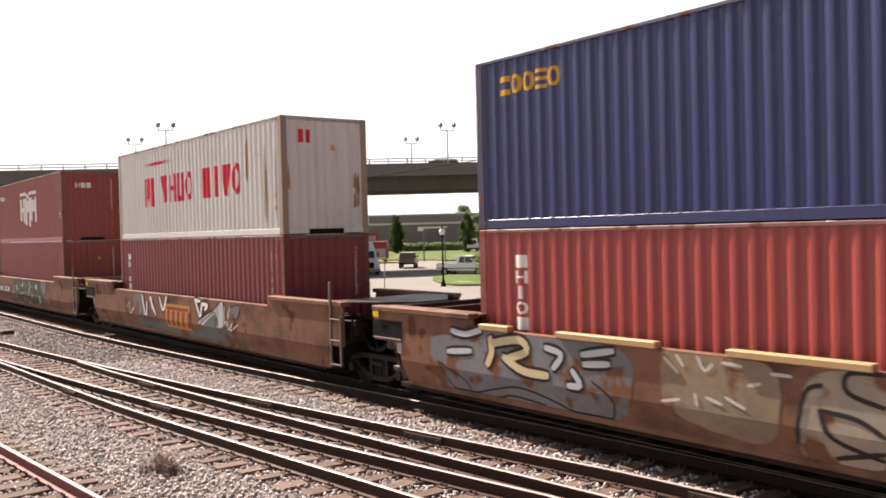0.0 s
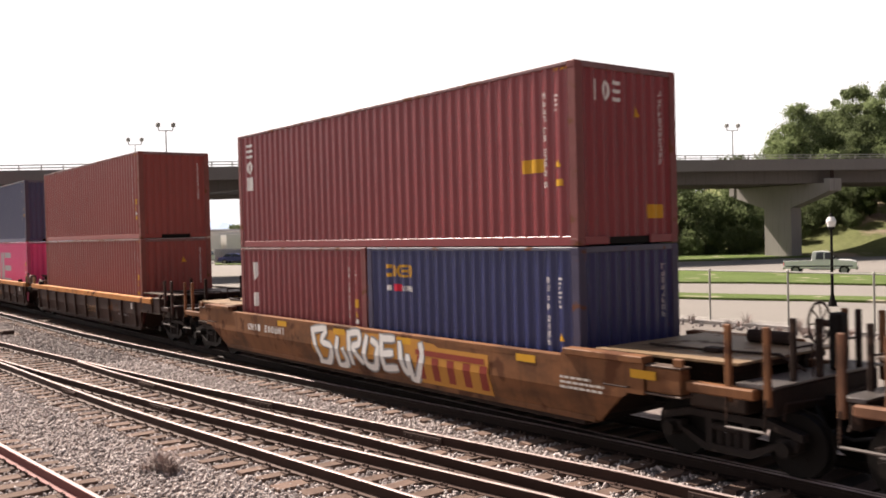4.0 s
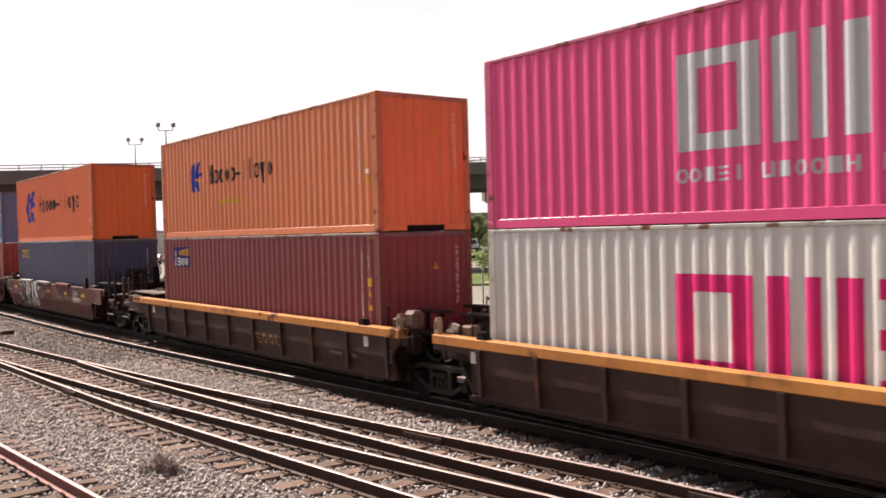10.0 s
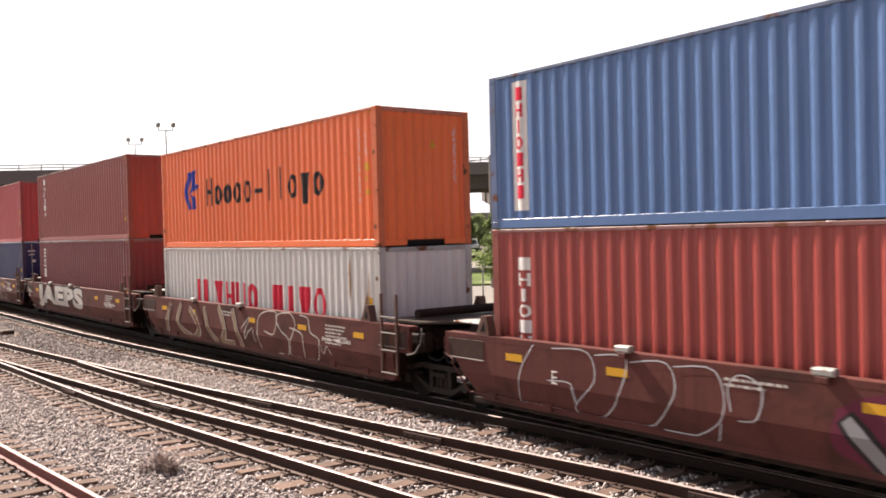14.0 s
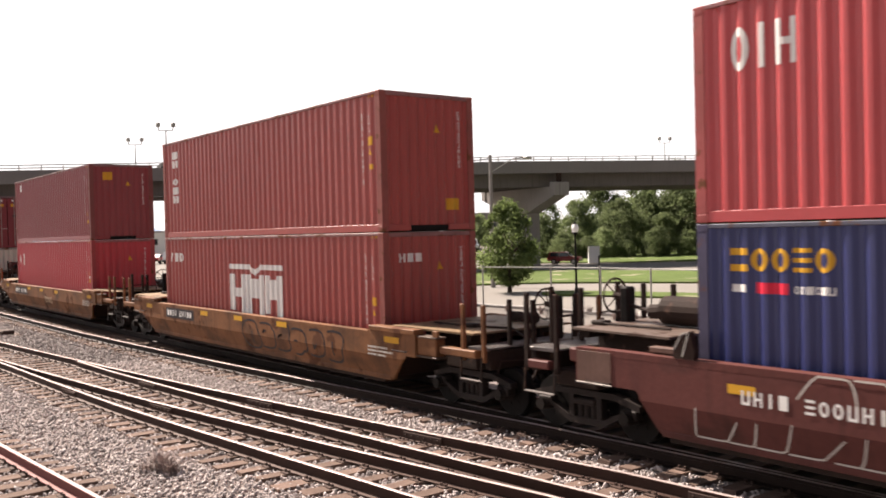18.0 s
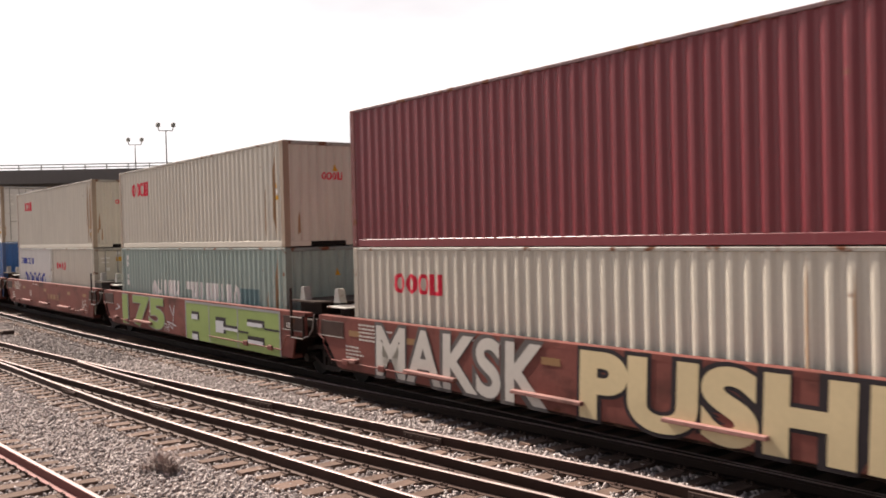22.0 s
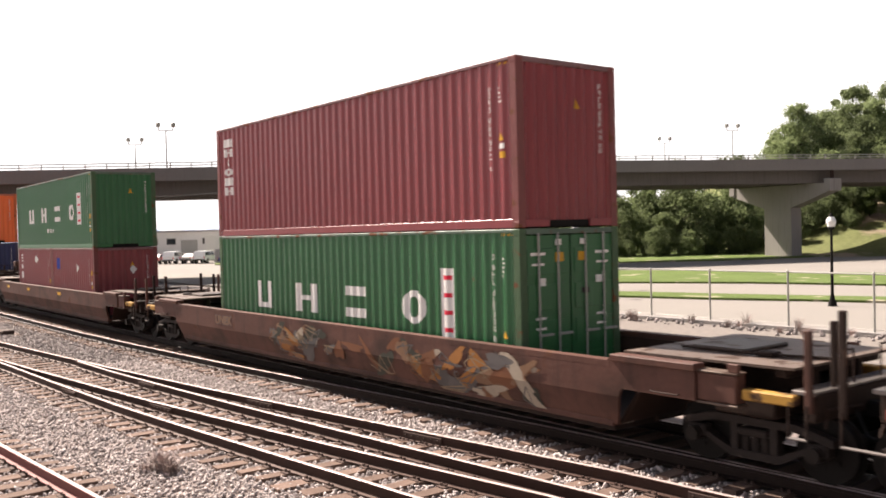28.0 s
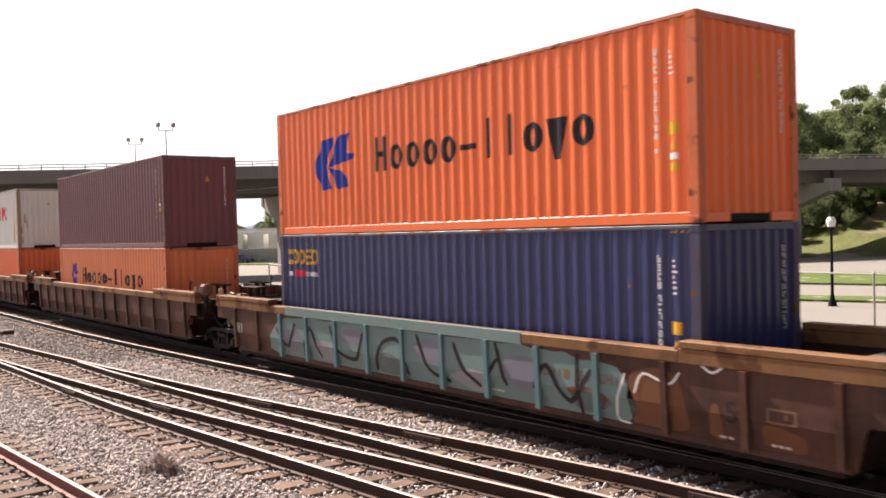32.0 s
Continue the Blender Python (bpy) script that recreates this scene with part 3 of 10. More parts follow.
# how each family of cars is shaped at its ends: (bottom corner of the side, its slope, nose, underside of the nose)
SHAPE = {
    "well_brown": dict(lift=(5.95, 0.25), art={1: (8.64, 0.10, 9.35, 0.90), -1: (8.05, 0.06, 9.00, 1.18)}, stand=(8.35, 0.50, 9.75, 0.95)),
    "well_tan": dict(lift=(6.09, 0.13), art=None, stand=(6.65, 0.65, 7.63, 0.93)),
    "well_dark": dict(lift=None, art={1: (6.95, 0.08, 7.28, 1.15), -1: (6.05, 0.05, 7.28, 1.15)}, stand=(6.60, 0.35, 7.95, 0.95)),
    "well_maroon": dict(lift=None, art={1: (6.90, 0.15, 7.62, 0.98), -1: (6.25, 0.40, 7.02, 1.08)}, stand=(6.62, 0.25, 8.06, 0.98)),
    "well_red": dict(lift=None, art={1: (6.98, 0.15, 7.66, 0.98), -1: (6.25, 0.40, 7.02, 1.08)}, stand=(6.88, 0.38, 8.50, 0.98)),
    "well_rust": dict(lift=(6.02, 0.13), art={1: (8.60, 0.10, 9.30, 1.10), -1: (8.05, 0.08, 9.10, 1.15)}, stand=(8.35, 0.20, 9.84, 0.97)),
}
M_GRIME = material("oily_brown_grime", (0.024, 0.015, 0.012), 0.75, 0.0, (22.0, 0.3), (1.6, 0.4), 0.3, 30.0, spots=((0.075, 0.045, 0.033), 0.62, 3.0))
M_CONE = material("pale_grey_casting", (0.33, 0.32, 0.30), 0.6, 0.2, (20.0, 0.15), (1.5, 0.2), spots=(RUST, 0.6, 5.0))


M_DECK = material("worn_deck_plate", (0.115, 0.084, 0.068), 0.55, 0.1, (18.0, 0.25), (1.3, 0.35), 0.2, 12.0, spots=((0.06, 0.038, 0.03), 0.56, 2.4))
M_DECK_TAN = material("scuffed_tan_deck_plate", (0.215, 0.145, 0.085), 0.55, 0.1, (18.0, 0.25), (1.3, 0.35), 0.2, 12.0, spots=((0.09, 0.055, 0.035), 0.58, 2.4))
M_PANEL = material("scuffed_brown_panel", (0.120, 0.070, 0.056), 0.6, 0.0, (14.0, 0.2), (2.0, 0.3), 0.1, 8.0, streak=((0.05, 0.03, 0.024), 0.7))
M_DECKDARK = material("dark_worn_plate", (0.055, 0.041, 0.034), 0.5, 0.1, (18.0, 0.25), (1.3, 0.35), 0.2, 12.0, spots=((0.11, 0.085, 0.07), 0.60, 2.4))
M_ARM = material("scuffed_tan_casting", (0.34, 0.25, 0.16), 0.6, 0.0, (16.0, 0.2), (2.0, 0.3), 0.1, 8.0, spots=(RUST, 0.60, 4.0))
M_BEAM_YELLOW = material("faded_yellow_beam", (0.36, 0.20, 0.045), 0.55, 0.0, (14.0, 0.2), (1.5, 0.35), 0.1, 8.0, spots=((0.06, 0.035, 0.025), 0.56, 3.0))


def y_box(ob, name, mat, x0, x1, y0, y1, z0, z1, bevel=0.012, label=""):
    x0, x1 = sorted((x0, x1))
    y0, y1 = sorted((y0, y1))
    return part(name, box(B(), x0, x1, y0, y1, z0, z1, bevel), mat, ob, label)


def steps(ob, x0, x1, s, zs, z_top, mat, y=1.50, posts=(0, 1)):
    """A side ladder: two flat stiles and its rungs."""
    x0, x1 = sorted((x0, x1))
    lad = None
    for i, x in enumerate((x0, x1)):
        z1 = z_top if i in posts else max(zs) + 0.04
        p_ = y_box(lad or ob, "stile" if lad else "ladder", mat, x - 0.028, x + 0.028, s * y, s * (y + 0.05), min(zs) - 0.03, z1, 0.006)
        lad = lad or p_
    for z in zs:
        part("rung", rod(B(), (x0, s * (y + 0.045), z), (x1, s * (y + 0.045), z), 0.017, sides=6), M_GRATE, lad, "worn steel rung")


def art_end(ob, e, p, deep, tc, reach, zt, nose, mat, cm):
    """The clutter of an articulated joint."""
    zd = zt - 0.10
    top = zt + (SHAPE[p]["lift"][1] if SHAPE[p]["lift"] and p == "well_brown" else 0.0)
    x_end = reach - 0.25
    for s in (-1, 1):
        y_box(ob, "joint_beam", M_GRIME, e * (deep - 0.1), e * (nose - 0.05), s * (SY - 0.24), s * (SY - 0.62), 0.95, zd - 0.06, 0.03)
        part("hose", path_rod(B(), [(e * (x_end - 0.5), s * 0.95, 1.20), (e * (x_end - 0.1), s * 1.02, 0.86), (e * (x_end + 0.14), s * 0.98, 0.80), (e * (x_end + 0.4), s * 0.9, 0.98)], 0.028), M_RUBBER, ob)
        part("hose", path_rod(B(), [(e * (x_end - 0.35), s * 0.5, 1.10), (e * (x_end + 0.08), s * 0.56, 0.72), (e * (x_end + 0.22), s * 0.5, 0.78)], 0.025), M_RUBBER, ob)
        y_box(ob, "bracket", M_GRIME, e * (nose - 0.02), e * (nose + 0.10), s * 1.12, s * 1.32, zd - 0.38, zd - 0.05)
        part("pipe", path_rod(B(), [(e * (nose - 0.9), s * 1.28, zd + 0.05), (e * (nose - 0.25), s * 1.28, zd + 0.07), (e * (nose - 0.05), s * 1.15, zd + 0.02), (e * (nose + 0.15), s * 1.05, zd - 0.2)], 0.022), M_GRIME, ob)
    if e == 1:
        add_truck(ob, tc)
        part("articulation", rod(B(), (tc - 0.5, 0, 0.92), (tc + 0.5, 0, 0.92), 0.2, sides=12), M_BLACK, ob)
    if p == "well_brown":
        if e == 1:      # sloping cover plate that overlaps the next unit
            part("cover_plate", prism(B(), [(deep + 0.1, -1.30), (nose - 0.1, -1.30), (reach + 0.55, -0.40), (reach + 0.55, 0.40), (nose - 0.1, 1.30), (deep + 0.1, 1.30)], "z", top - 0.05, top - 0.02), M_DECKDARK, ob, "dark brown steel cover plate")
            steps(ob, nose - 0.42, nose - 0.01, -1, (0.52, 1.03, 1.48), top + 0.42, M_GRATE, SY + 0.02, (0,))
        else:
            for s in (-1, 1):
                y_box(ob, "side_flange", cm, -nose, -(5.95), s * (SY - 0.21), s * (SY - 0.50), top - 0.06, top - 0.02)
                y_box(ob, "number_panel", M_BLACK, -nose - 0.03, -(nose - 0.96), s * (SY + 0.002), s * (SY + 0.012), top - 0.62, top - 0.27, 0.003)
                y_box(ob, "yellow_plate", M_YELLOW, -nose + 0.02, -nose + 0.22, s * (SY + 0.036), s * (SY + 0.042), top - 0.22, top - 0.10, 0.001, "small faded yellow plate")
                y_box(ob, "reflector", M_CONE, -(nose - 0.80), -(nose - 0.94), s * (SY + 0.002), s * (SY + 0.008), top - 0.88, top - 0.68, 0.002)
                part("panel_lip", rod(B(), (-nose, s * (SY + 0.02), top - 0.62), (-(nose - 0.96), s * (SY + 0.02), top - 0.62), 0.014, sides=6), M_GRATE, ob)
            for x in (-9.0, -8.54):
                y_box(ob, "stanchion", M_GRIME, x - 0.05, x + 0.05, 1.35, 1.45, top - 0.3, top + 0.47, 0.01)
            part("end_frame", box(B(), -nose - 0.02, -nose + 0.10, -1.45, 1.45, top - 0.30, top - 0.04, 0.02), M_DARK, ob)
            part("cross_frame", box(B(), -nose + 0.95, -nose + 1.10, -1.35, 1.35, top - 0.30, top - 0.05, 0.02), M_DARK, ob)
        return
    if p == "well_dark" or p == "well_rust":
        for s in (-1, 1):
            x = e * (nose - 0.07)
            part("guide_arm", prism(B(), [(x - 0.06, zt), (x + 0.06, zt), (x + 0.055, zt + 0.24), (x + 0.02, zt + 0.30), (x - 0.02, zt + 0.30), (x - 0.055, zt + 0.24)], "y", *sorted((s * (SY - 0.02), s * (SY - 0.12)))), M_ARM, ob, "scuffed tan guide arm")
            part("arm_slot", prism(B(), [(x - 0.02, zt + 0.08), (x + 0.02, zt + 0.08), (x + 0.02, zt + 0.22), (x - 0.02, zt + 0.22)], "y", *sorted((s * (SY - 0.016), s * (SY - 0.124)))), M_BLACK, ob)
            part("wedge_stop", prism(B(), [(e * (deep - 0.62), zt + 0.004), (e * (deep - 0.42), zt + 0.004), (e * (deep - 0.47), zt + 0.13), (e * (deep - 0.57), zt + 0.13)], "y", *sorted((s * (SY + 0.02), s * (SY - 0.15)))), M_BLACK, ob)
            for x in (0.40, 0.86):
                y_box(ob, "slider_post", M_GRIME, e * (deep + x), e * (deep + x + 0.08), s * 0.62 - 0.05, s * 0.62 + 0.05, zd, zt + 0.26)
            y_box(ob, "slider_plate", M_GRIME, e * (deep + 0.22), e * (deep + 1.12), s * 0.62 - 0.14, s * 0.62 + 0.14, zt + 0.26, zt + 0.31, 0.015)
            y_box(ob, "junction_box", M_PANEL, e * (deep + 0.12), e * (deep + 0.40), s * 1.15 - 0.12, s * 1.15 + 0.12, zd, zd + 0.26, 0.03, "scuffed brown junction box")
            part("lever", path_rod(B(), [(e * (deep + 0.02), s * 1.30, zd), (e * (deep + 0.04), s * 1.30, zt + 0.42), (e * (deep + 0.16), s * 1.28, zt + 0.36)], 0.02), M_GRIME, ob)
            if e == 1:
                bm = box(B(), nose - 0.08, nose + 0.30, *sorted((s * 1.16, s * 1.44)), zt + 0.02, zt + 0.36, 0.07)
                part("valve_cover", bm, M_PANEL, ob, "rounded scuffed brown valve cover")
                part("valve_stem", rod(B(), (nose + 0.11, s * 1.3, zd - 0.1), (nose + 0.11, s * 1.3, zt + 0.016), 0.06), M_GRIME, ob)
            else:
                part("bent_plate", prism(B(), [(-(nose - 0.35), zt + 0.02), (-(nose - 0.05), zt + 0.02), (-(nose - 0.22), zt + 0.20), (-(nose - 0.42), zt + 0.16)], "y", *sorted((s * 1.28, s * 1.33))), M_CONE, ob, "pale bent plate")
            part("lifting_ring", path_rod(B(), [(e * (deep + 0.5), s * 1.25, zd), (e * (deep + 0.5), s * 1.25, zd + 0.26), (e * (deep + 0.66), s * 1.25, zd + 0.26), (e * (deep + 0.66), s * 1.25, zd)], 0.018), M_GRATE, ob)
        if p == "well_dark" and e == 1:
            for s in (-1, 1):
                y_box(ob, "placard_holder", M_GRATE, nose - 0.52, nose - 0.30, s * (SY + 0.002), s * (SY + 0.012), 0.75, 0.98, 0.003)
                y_box(ob, "placard_back", M_BLACK, nose - 0.50, nose - 0.32, s * (SY + 0.013), s * (SY + 0.017), 0.77, 0.96, 0.001)
        return
    # smooth-sided cars with a cover plate and guide cones
    if e == 1:
        up = 0.02 if p == "well_maroon" else 0.20
        part("cover_plate", prism(B(), [(deep - 0.05, -1.30), (nose - 0.05, -1.30), (reach + 0.62, -0.35), (reach + 0.62, 0.35), (nose - 0.05, 1.30), (deep - 0.05, 1.30)], "z", zt + up, zt + up + 0.04), M_DECKDARK, ob, "dark worn steel cover plate")
        y_box(ob, "cover_support", M_GRIME, deep + 0.1, nose - 0.1, -1.1, 1.1, zd - 0.2, zt + up - 0.004, 0.02)
        if p == "well_maroon":
            steps(ob, nose - 0.89, nose - 0.37, -1, (0.56, 1.00, 1.34, 1.65), zt + 0.60, M_PANEL, SY + 0.02)
            part("buffer", rod(B(), (deep + 0.62, -1.0, zt + 0.17), (deep + 0.62, 1.0, zt + 0.17), 0.09, sides=10), M_GRIME, ob)
        else:
            steps(ob, nose - 0.58, nose - 0.02, -1, (0.95, 1.42), zt + 0.55, M_DARK, SY + 0.02, (0,))
        part("hoop", path_rod(B(), [(nose - 0.02, -SY - 0.06, 0.97), (nose + 0.18, -SY - 0.03, 1.02), (nose + 0.30, -SY + 0.02, 1.2), (nose + 0.34, -SY + 0.04, zt)], 0.016), M_GRATE, ob)
    else:
        y_box(ob, "end_plate", M_CONE, -(nose + 0.05), -(deep - 0.2), -1.35, 1.35, zt + 0.14, zt + 0.17, 0.008, "pale scuffed end plate")
        y_box(ob, "cover_support", M_GRIME, -(nose - 0.1), -(deep + 0.02), -1.1, 1.1, zd, zt + 0.136, 0.02)
    for s in (-1, 1):
        if p == "well_red":
            x = e * (deep + 0.42)
            bm = prism(B(), [(x - 0.13, zt + 0.242), (x + 0.13, zt + 0.242), (x + 0.05, zt + 0.55), (x - 0.06, zt + 0.55)], "y", *sorted((s * 1.02, s * 1.2)))
            part("guide_cone", bm, M_CONE, ob, "pale grey guide cone")
        else:
            x = e * (deep - 0.42)
            part("guide_arm", prism(B(), [(x - 0.17, zt + 0.004), (x + 0.17, zt + 0.004), (x + 0.10, zt + 0.33), (x - 0.02, zt + 0.33)], "y", *sorted((s * 1.38, s * 1.55))), M_PANEL, ob, "scuffed brown wedge on the sill")
            part("arm_slot", prism(B(), [(x - 0.06, zt + 0.06), (x + 0.08, zt + 0.06), (x + 0.05, zt + 0.24)], "y", *sorted((s * 1.376, s * 1.554))), M_BLACK, ob)
        z1, lip = (0.60, 0.012) if p == "well_red" else (0.47, -0.105)
        part("brake_pipe", path_rod(B(), [(e * (deep - 4.2), s * (SY + lip), z1), (e * (deep + 0.05), s * (SY + lip), z1), (e * (deep + 0.35), s * (SY + 0.03), 0.95), (e * (nose - 0.25), s * (SY + 0.03), 1.02), (e * (nose - 0.02), s * (SY + 0.03), 1.12), (e * nose, s * (SY + 0.02), zt - 0.1)], 0.016, 5), mat, ob)
        for x in (deep - 1.9, deep - 0.55):
            y_box(ob, "pipe_clamp", mat, e * (x - 0.11), e * (x + 0.11), s * (SY + lip + 0.028), s * (SY + lip - 0.032), z1 - 0.06, z1 + 0.06, 0.01)
        y_box(ob, "placard_panel", PAINTS["well_dark"], e * (nose - 0.10), e * (nose - 1.05), s * (SY + 0.002), s * (SY + 0.010), zt - 0.42, zt - 0.10, 0.003)
        part("panel_lip", rod(B(), (e * (nose - 0.08), s * (SY + 0.016), zt - 0.43), (e * (nose - 1.06), s * (SY + 0.016), zt - 0.43), 0.012, sides=6), M_GRATE, ob)


def platform(ob, x0, x1, y0, y1, z):
    """A walkway of open steel grating in a frame."""
    x0, x1 = sorted((x0, x1))
    plat = y_box(ob, "end_platform", M_GRATE, x0, x1, y0, y0 + 0.05, z - 0.05, z, 0.006, "worn steel walkway grating")
    y_box(plat, "edge", M_GRATE, x0, x1, y1 - 0.05, y1, z - 0.05, z, 0.006)
    bm = B()
    n = round((x1 - x0) / 0.045)
    for k in range(n + 1):
        x = x0 + (x1 - x0 - 0.022) * k / n
        box(bm, x, x + 0.022, y0 + 0.051, y1 - 0.051, z - 0.03, z - 0.002)
    part("grating", bm, M_GRATE, plat)


def stand_end(ob, e, p, deep, tc, reach, zt, nose, mat, cm, brake):
    """An outer end: truck, coupler, deck plate, walkway, posts, ladders and rigging."""
    x_end = reach - 0.55
    add_truck(ob, e * tc)
    y_box(ob, "coupler", M_BLACK, e * (x_end - 0.02), e * (reach - 0.02), -0.10, 0.10, 0.76, 0.98, 0.03)
    y_box(ob, "coupler_head", M_BLACK, e * (reach - 0.24), e * (reach - 0.002), -0.2, 0.18, 0.70, 1.04, 0.05)
    tall = p == "well_rust" and zt > 1.5
    smooth = p in ("well_maroon", "well_red")
    single = not tall and not smooth
    if smooth:
        plate_z, plat_z, h, deck_end, hy = zt + 0.22, 1.38, 2.26, nose + 0.55, 1.22
    elif tall:
        plate_z, plat_z, h, deck_end, hy = zt + 0.10, zt + 0.02, 2.42, nose + 0.85, 1.30
    else:
        plate_z, plat_z, h, deck_end, hy = zt + 0.13, 1.25, 2.00, min(nose + 1.30, x_end - 0.25), 1.36
    # thin worn plate over the truck, on two ribs, then a lower walkway at the very end
    part("end_deck", prism(B(), [(e * (deep + 0.15), -hy), (e * deck_end, -hy + 0.12), (e * deck_end, hy - 0.12), (e * (deep + 0.15), hy)], "z", plate_z - 0.035, plate_z), M_DECK_TAN if p == "well_tan" else M_DECK, ob, "worn brown deck plate over the truck")
    for y in (-0.55, 0.55):
        y_box(ob, "deck_rib", M_GRIME, e * (deep + 0.3), e * (deck_end - 0.1), y - 0.06, y + 0.06, plat_z - 0.35, plate_z - 0.039, 0.01)
    y_box(ob, "deck_crosspiece", M_GRIME, e * (deck_end - 0.3), e * (deck_end - 0.15), -hy + 0.2, hy - 0.2, plate_z - 0.16, plate_z - 0.039, 0.01)
    platform(ob, e * (deck_end + 0.06), e * (x_end + 0.10), -1.40, 1.40, plat_z)
    y_box(ob, "end_beam", M_GRIME, e * (x_end - 0.10), e * (x_end + 0.06), -1.30, 1.30, plat_z - 0.40, plat_z - 0.055, 0.02)
    y_box(ob, "centre_sill", M_BLACK, e * (deep + 0.3), e * (x_end - 0.11), -0.32, 0.32, 0.74, plat_z - 0.055, 0.02)
    for s in (-1, 1):
        ly = SY - 0.08
        y_box(ob, "bolster_arm", M_GRIME, e * (tc - 0.45), e * (tc + 0.45), s * 0.34, s * (SY - 0.33), 0.80, 1.06, 0.03)
        y_box(ob, "end_side_beam", M_BEAM_YELLOW if single and p == "well_rust" else mat, e * (nose + 0.66), e * (x_end - 0.10), s * (SY - 0.06), s * (SY - 0.22), 1.06, 1.20, 0.02)
        if smooth:
            panel = y_box(ob, "recessed_panel", M_PANEL, e * (nose - 0.03), e * (nose - 0.70), s * (SY + 0.002), s * (SY + 0.010), 1.00, zt - 0.04, 0.003, "scuffed lighter brown panel")
            y_box(panel, "panel_lip", M_GRATE, e * (nose - 0.02), e * (nose - 0.71), s * (SY + 0.002), s * (SY + 0.03), 0.97, 0.995, 0.003)
            y_box(ob, "nose_lug", mat, e * (nose + 0.004), e * (nose + 0.18), s * (SY - 0.03), s * (SY - 0.12), 1.26, zt - 0.02, 0.03)
            x = e * 6.07
            wedge = part("wedge_stop", prism(B(), [(x - 0.17, zt + 0.004), (x + 0.15, zt + 0.004), (x + 0.17, zt + 0.12), (x + 0.10, zt + 0.38), (x - 0.04, zt + 0.34), (x - 0.17, zt + 0.14)], "y", *sorted((s * (SY + 0.01), s * (SY - 0.10)))), M_DARK, ob)
            part("worn_edge", path_rod(B(), [(x - 0.16, s * (SY + 0.012), zt + 0.12), (x - 0.03, s * (SY + 0.012), zt + 0.33), (x + 0.09, s * (SY + 0.012), zt + 0.37), (x - 0.02, s * (SY + 0.012), zt + 0.04)], 0.012, 5), M_CONE, wedge, "bright worn edge")
            y_box(ob, "deck_bracket", M_PANEL, e * (nose - 1.76), e * (nose - 1.28), s * (SY - 0.14), s * (SY - 0.30), zt + 0.02, zt + 0.10, 0.01)
        elif single:
            # box past the nose with its bracket
            y_box(ob, "nose_box", mat, e * (nose + 0.004), e * (nose + 0.60), s * (SY - 0.04), s * (SY - 0.26), 0.98, zt, 0.02)
            y_box(ob, "box_flange", M_DECK, e * (nose + 0.004), e * (nose + 0.62), s * (SY - 0.02), s * (SY - 0.27), zt + 0.001, zt + 0.025, 0.006)
            y_box(ob, "lower_flange", M_DECK, e * (nose + 0.004), e * (nose + 0.62), s * (SY - 0.02), s * (SY - 0.27), 0.95, 0.976, 0.006)
            y_box(ob, "bracket", mat, e * (nose + 0.46), e * (nose + 0.62), s * (SY - 0.06), s * (SY - 0.12), zt + 0.026, plate_z + 0.01, 0.01)
        # posts, ladder, rails
        if tall:
            y_box(ob, "nose_box", mat, e * (nose + 0.004), e * (nose + 0.58), s * (SY - 0.08), s * (SY - 0.30), 0.86, zt - 0.02, 0.02)
            y_box(ob, "nose_cap", mat, e * (nose - 0.55), e * (nose + 0.05), s * (SY + 0.05), s * (SY - 0.05), zt - 0.14, zt - 0.01, 0.015)
            y_box(ob, "gusset", mat, e * (nose - 0.42), e * (nose - 0.14), s * (SY + 0.045), s * (SY - 0.05), 0.90, zt - 0.145, 0.015)
            steps(ob, e * (nose + 0.71), e * (nose + 1.22), s, (0.52, 0.83, 1.15, 1.50), h, mat, ly)
            y_box(ob, "end_panel", mat, e * (nose + 0.76), e * (nose + 1.18), s * (ly - 0.03), s * (ly - 0.10), 0.98, zt + 0.10, 0.02, "rusty brown end panel")
            y_box(ob, "end_gusset", mat, e * (nose + 1.24), e * (nose + 1.32), s * (ly - 0.03), s * 0.75, 0.98, zt + 0.06, 0.02)
            part("round_tank", rod(B(), (e * (nose + 0.28), s * (SY - 0.04), 1.34), (e * (nose + 0.28), s * (SY - 0.40), 1.34), 0.17, sides=14), mat, ob)
            if s > 0:
                y_box(ob, "brake_box", mat, e * (nose + 0.35), e * (nose + 0.85), 0.05, 0.55, zt + 0.10, zt + 0.62, 0.03)
            part("curved_pipe", path_rod(B(), [(e * (nose + 0.05), s * (SY - 0.05), 1.30), (e * (nose + 0.30), s * (SY - 0.03), 1.58), (e * (nose + 0.50), s * (SY - 0.03), 1.66), (e * (nose + 0.66), s * (SY - 0.04), 1.68)], 0.03, 7), mat, ob)
        else:
            xa, xb = (nose + 0.54, nose + 1.21) if smooth else (x_end - 0.50, x_end + 0.06)
            if p == "well_rust":
                xa = nose + 1.30
            for x in ((xa, xb) if p != "well_rust" else (xb,)):
                y_box(ob, "stanchion", M_GRIME if smooth else mat, e * (x - 0.045), e * (x + 0.045), s * (SY - 0.10), s * (SY - 0.17), 1.00, h, 0.012)
            y_box(ob, "stanchion", M_GRIME, e * (x_end + 0.00), e * (x_end + 0.07), s * 0.78, s * 0.86, plat_z, h + 0.06, 0.01)
            foot = part("step", rod(B(), (e * xa, s * (SY - 0.06), 0.69), (e * xb, s * (SY - 0.06), 0.69), 0.02, sides=6), M_GRATE, ob, "worn steel foot rung")
            for x in (xa, xb):
                part("step_hanger", rod(B(), (e * x, s * (SY - 0.08), 1.10), (e * x, s * (SY - 0.06), 0.69), 0.018, sides=6), M_GRIME, foot)
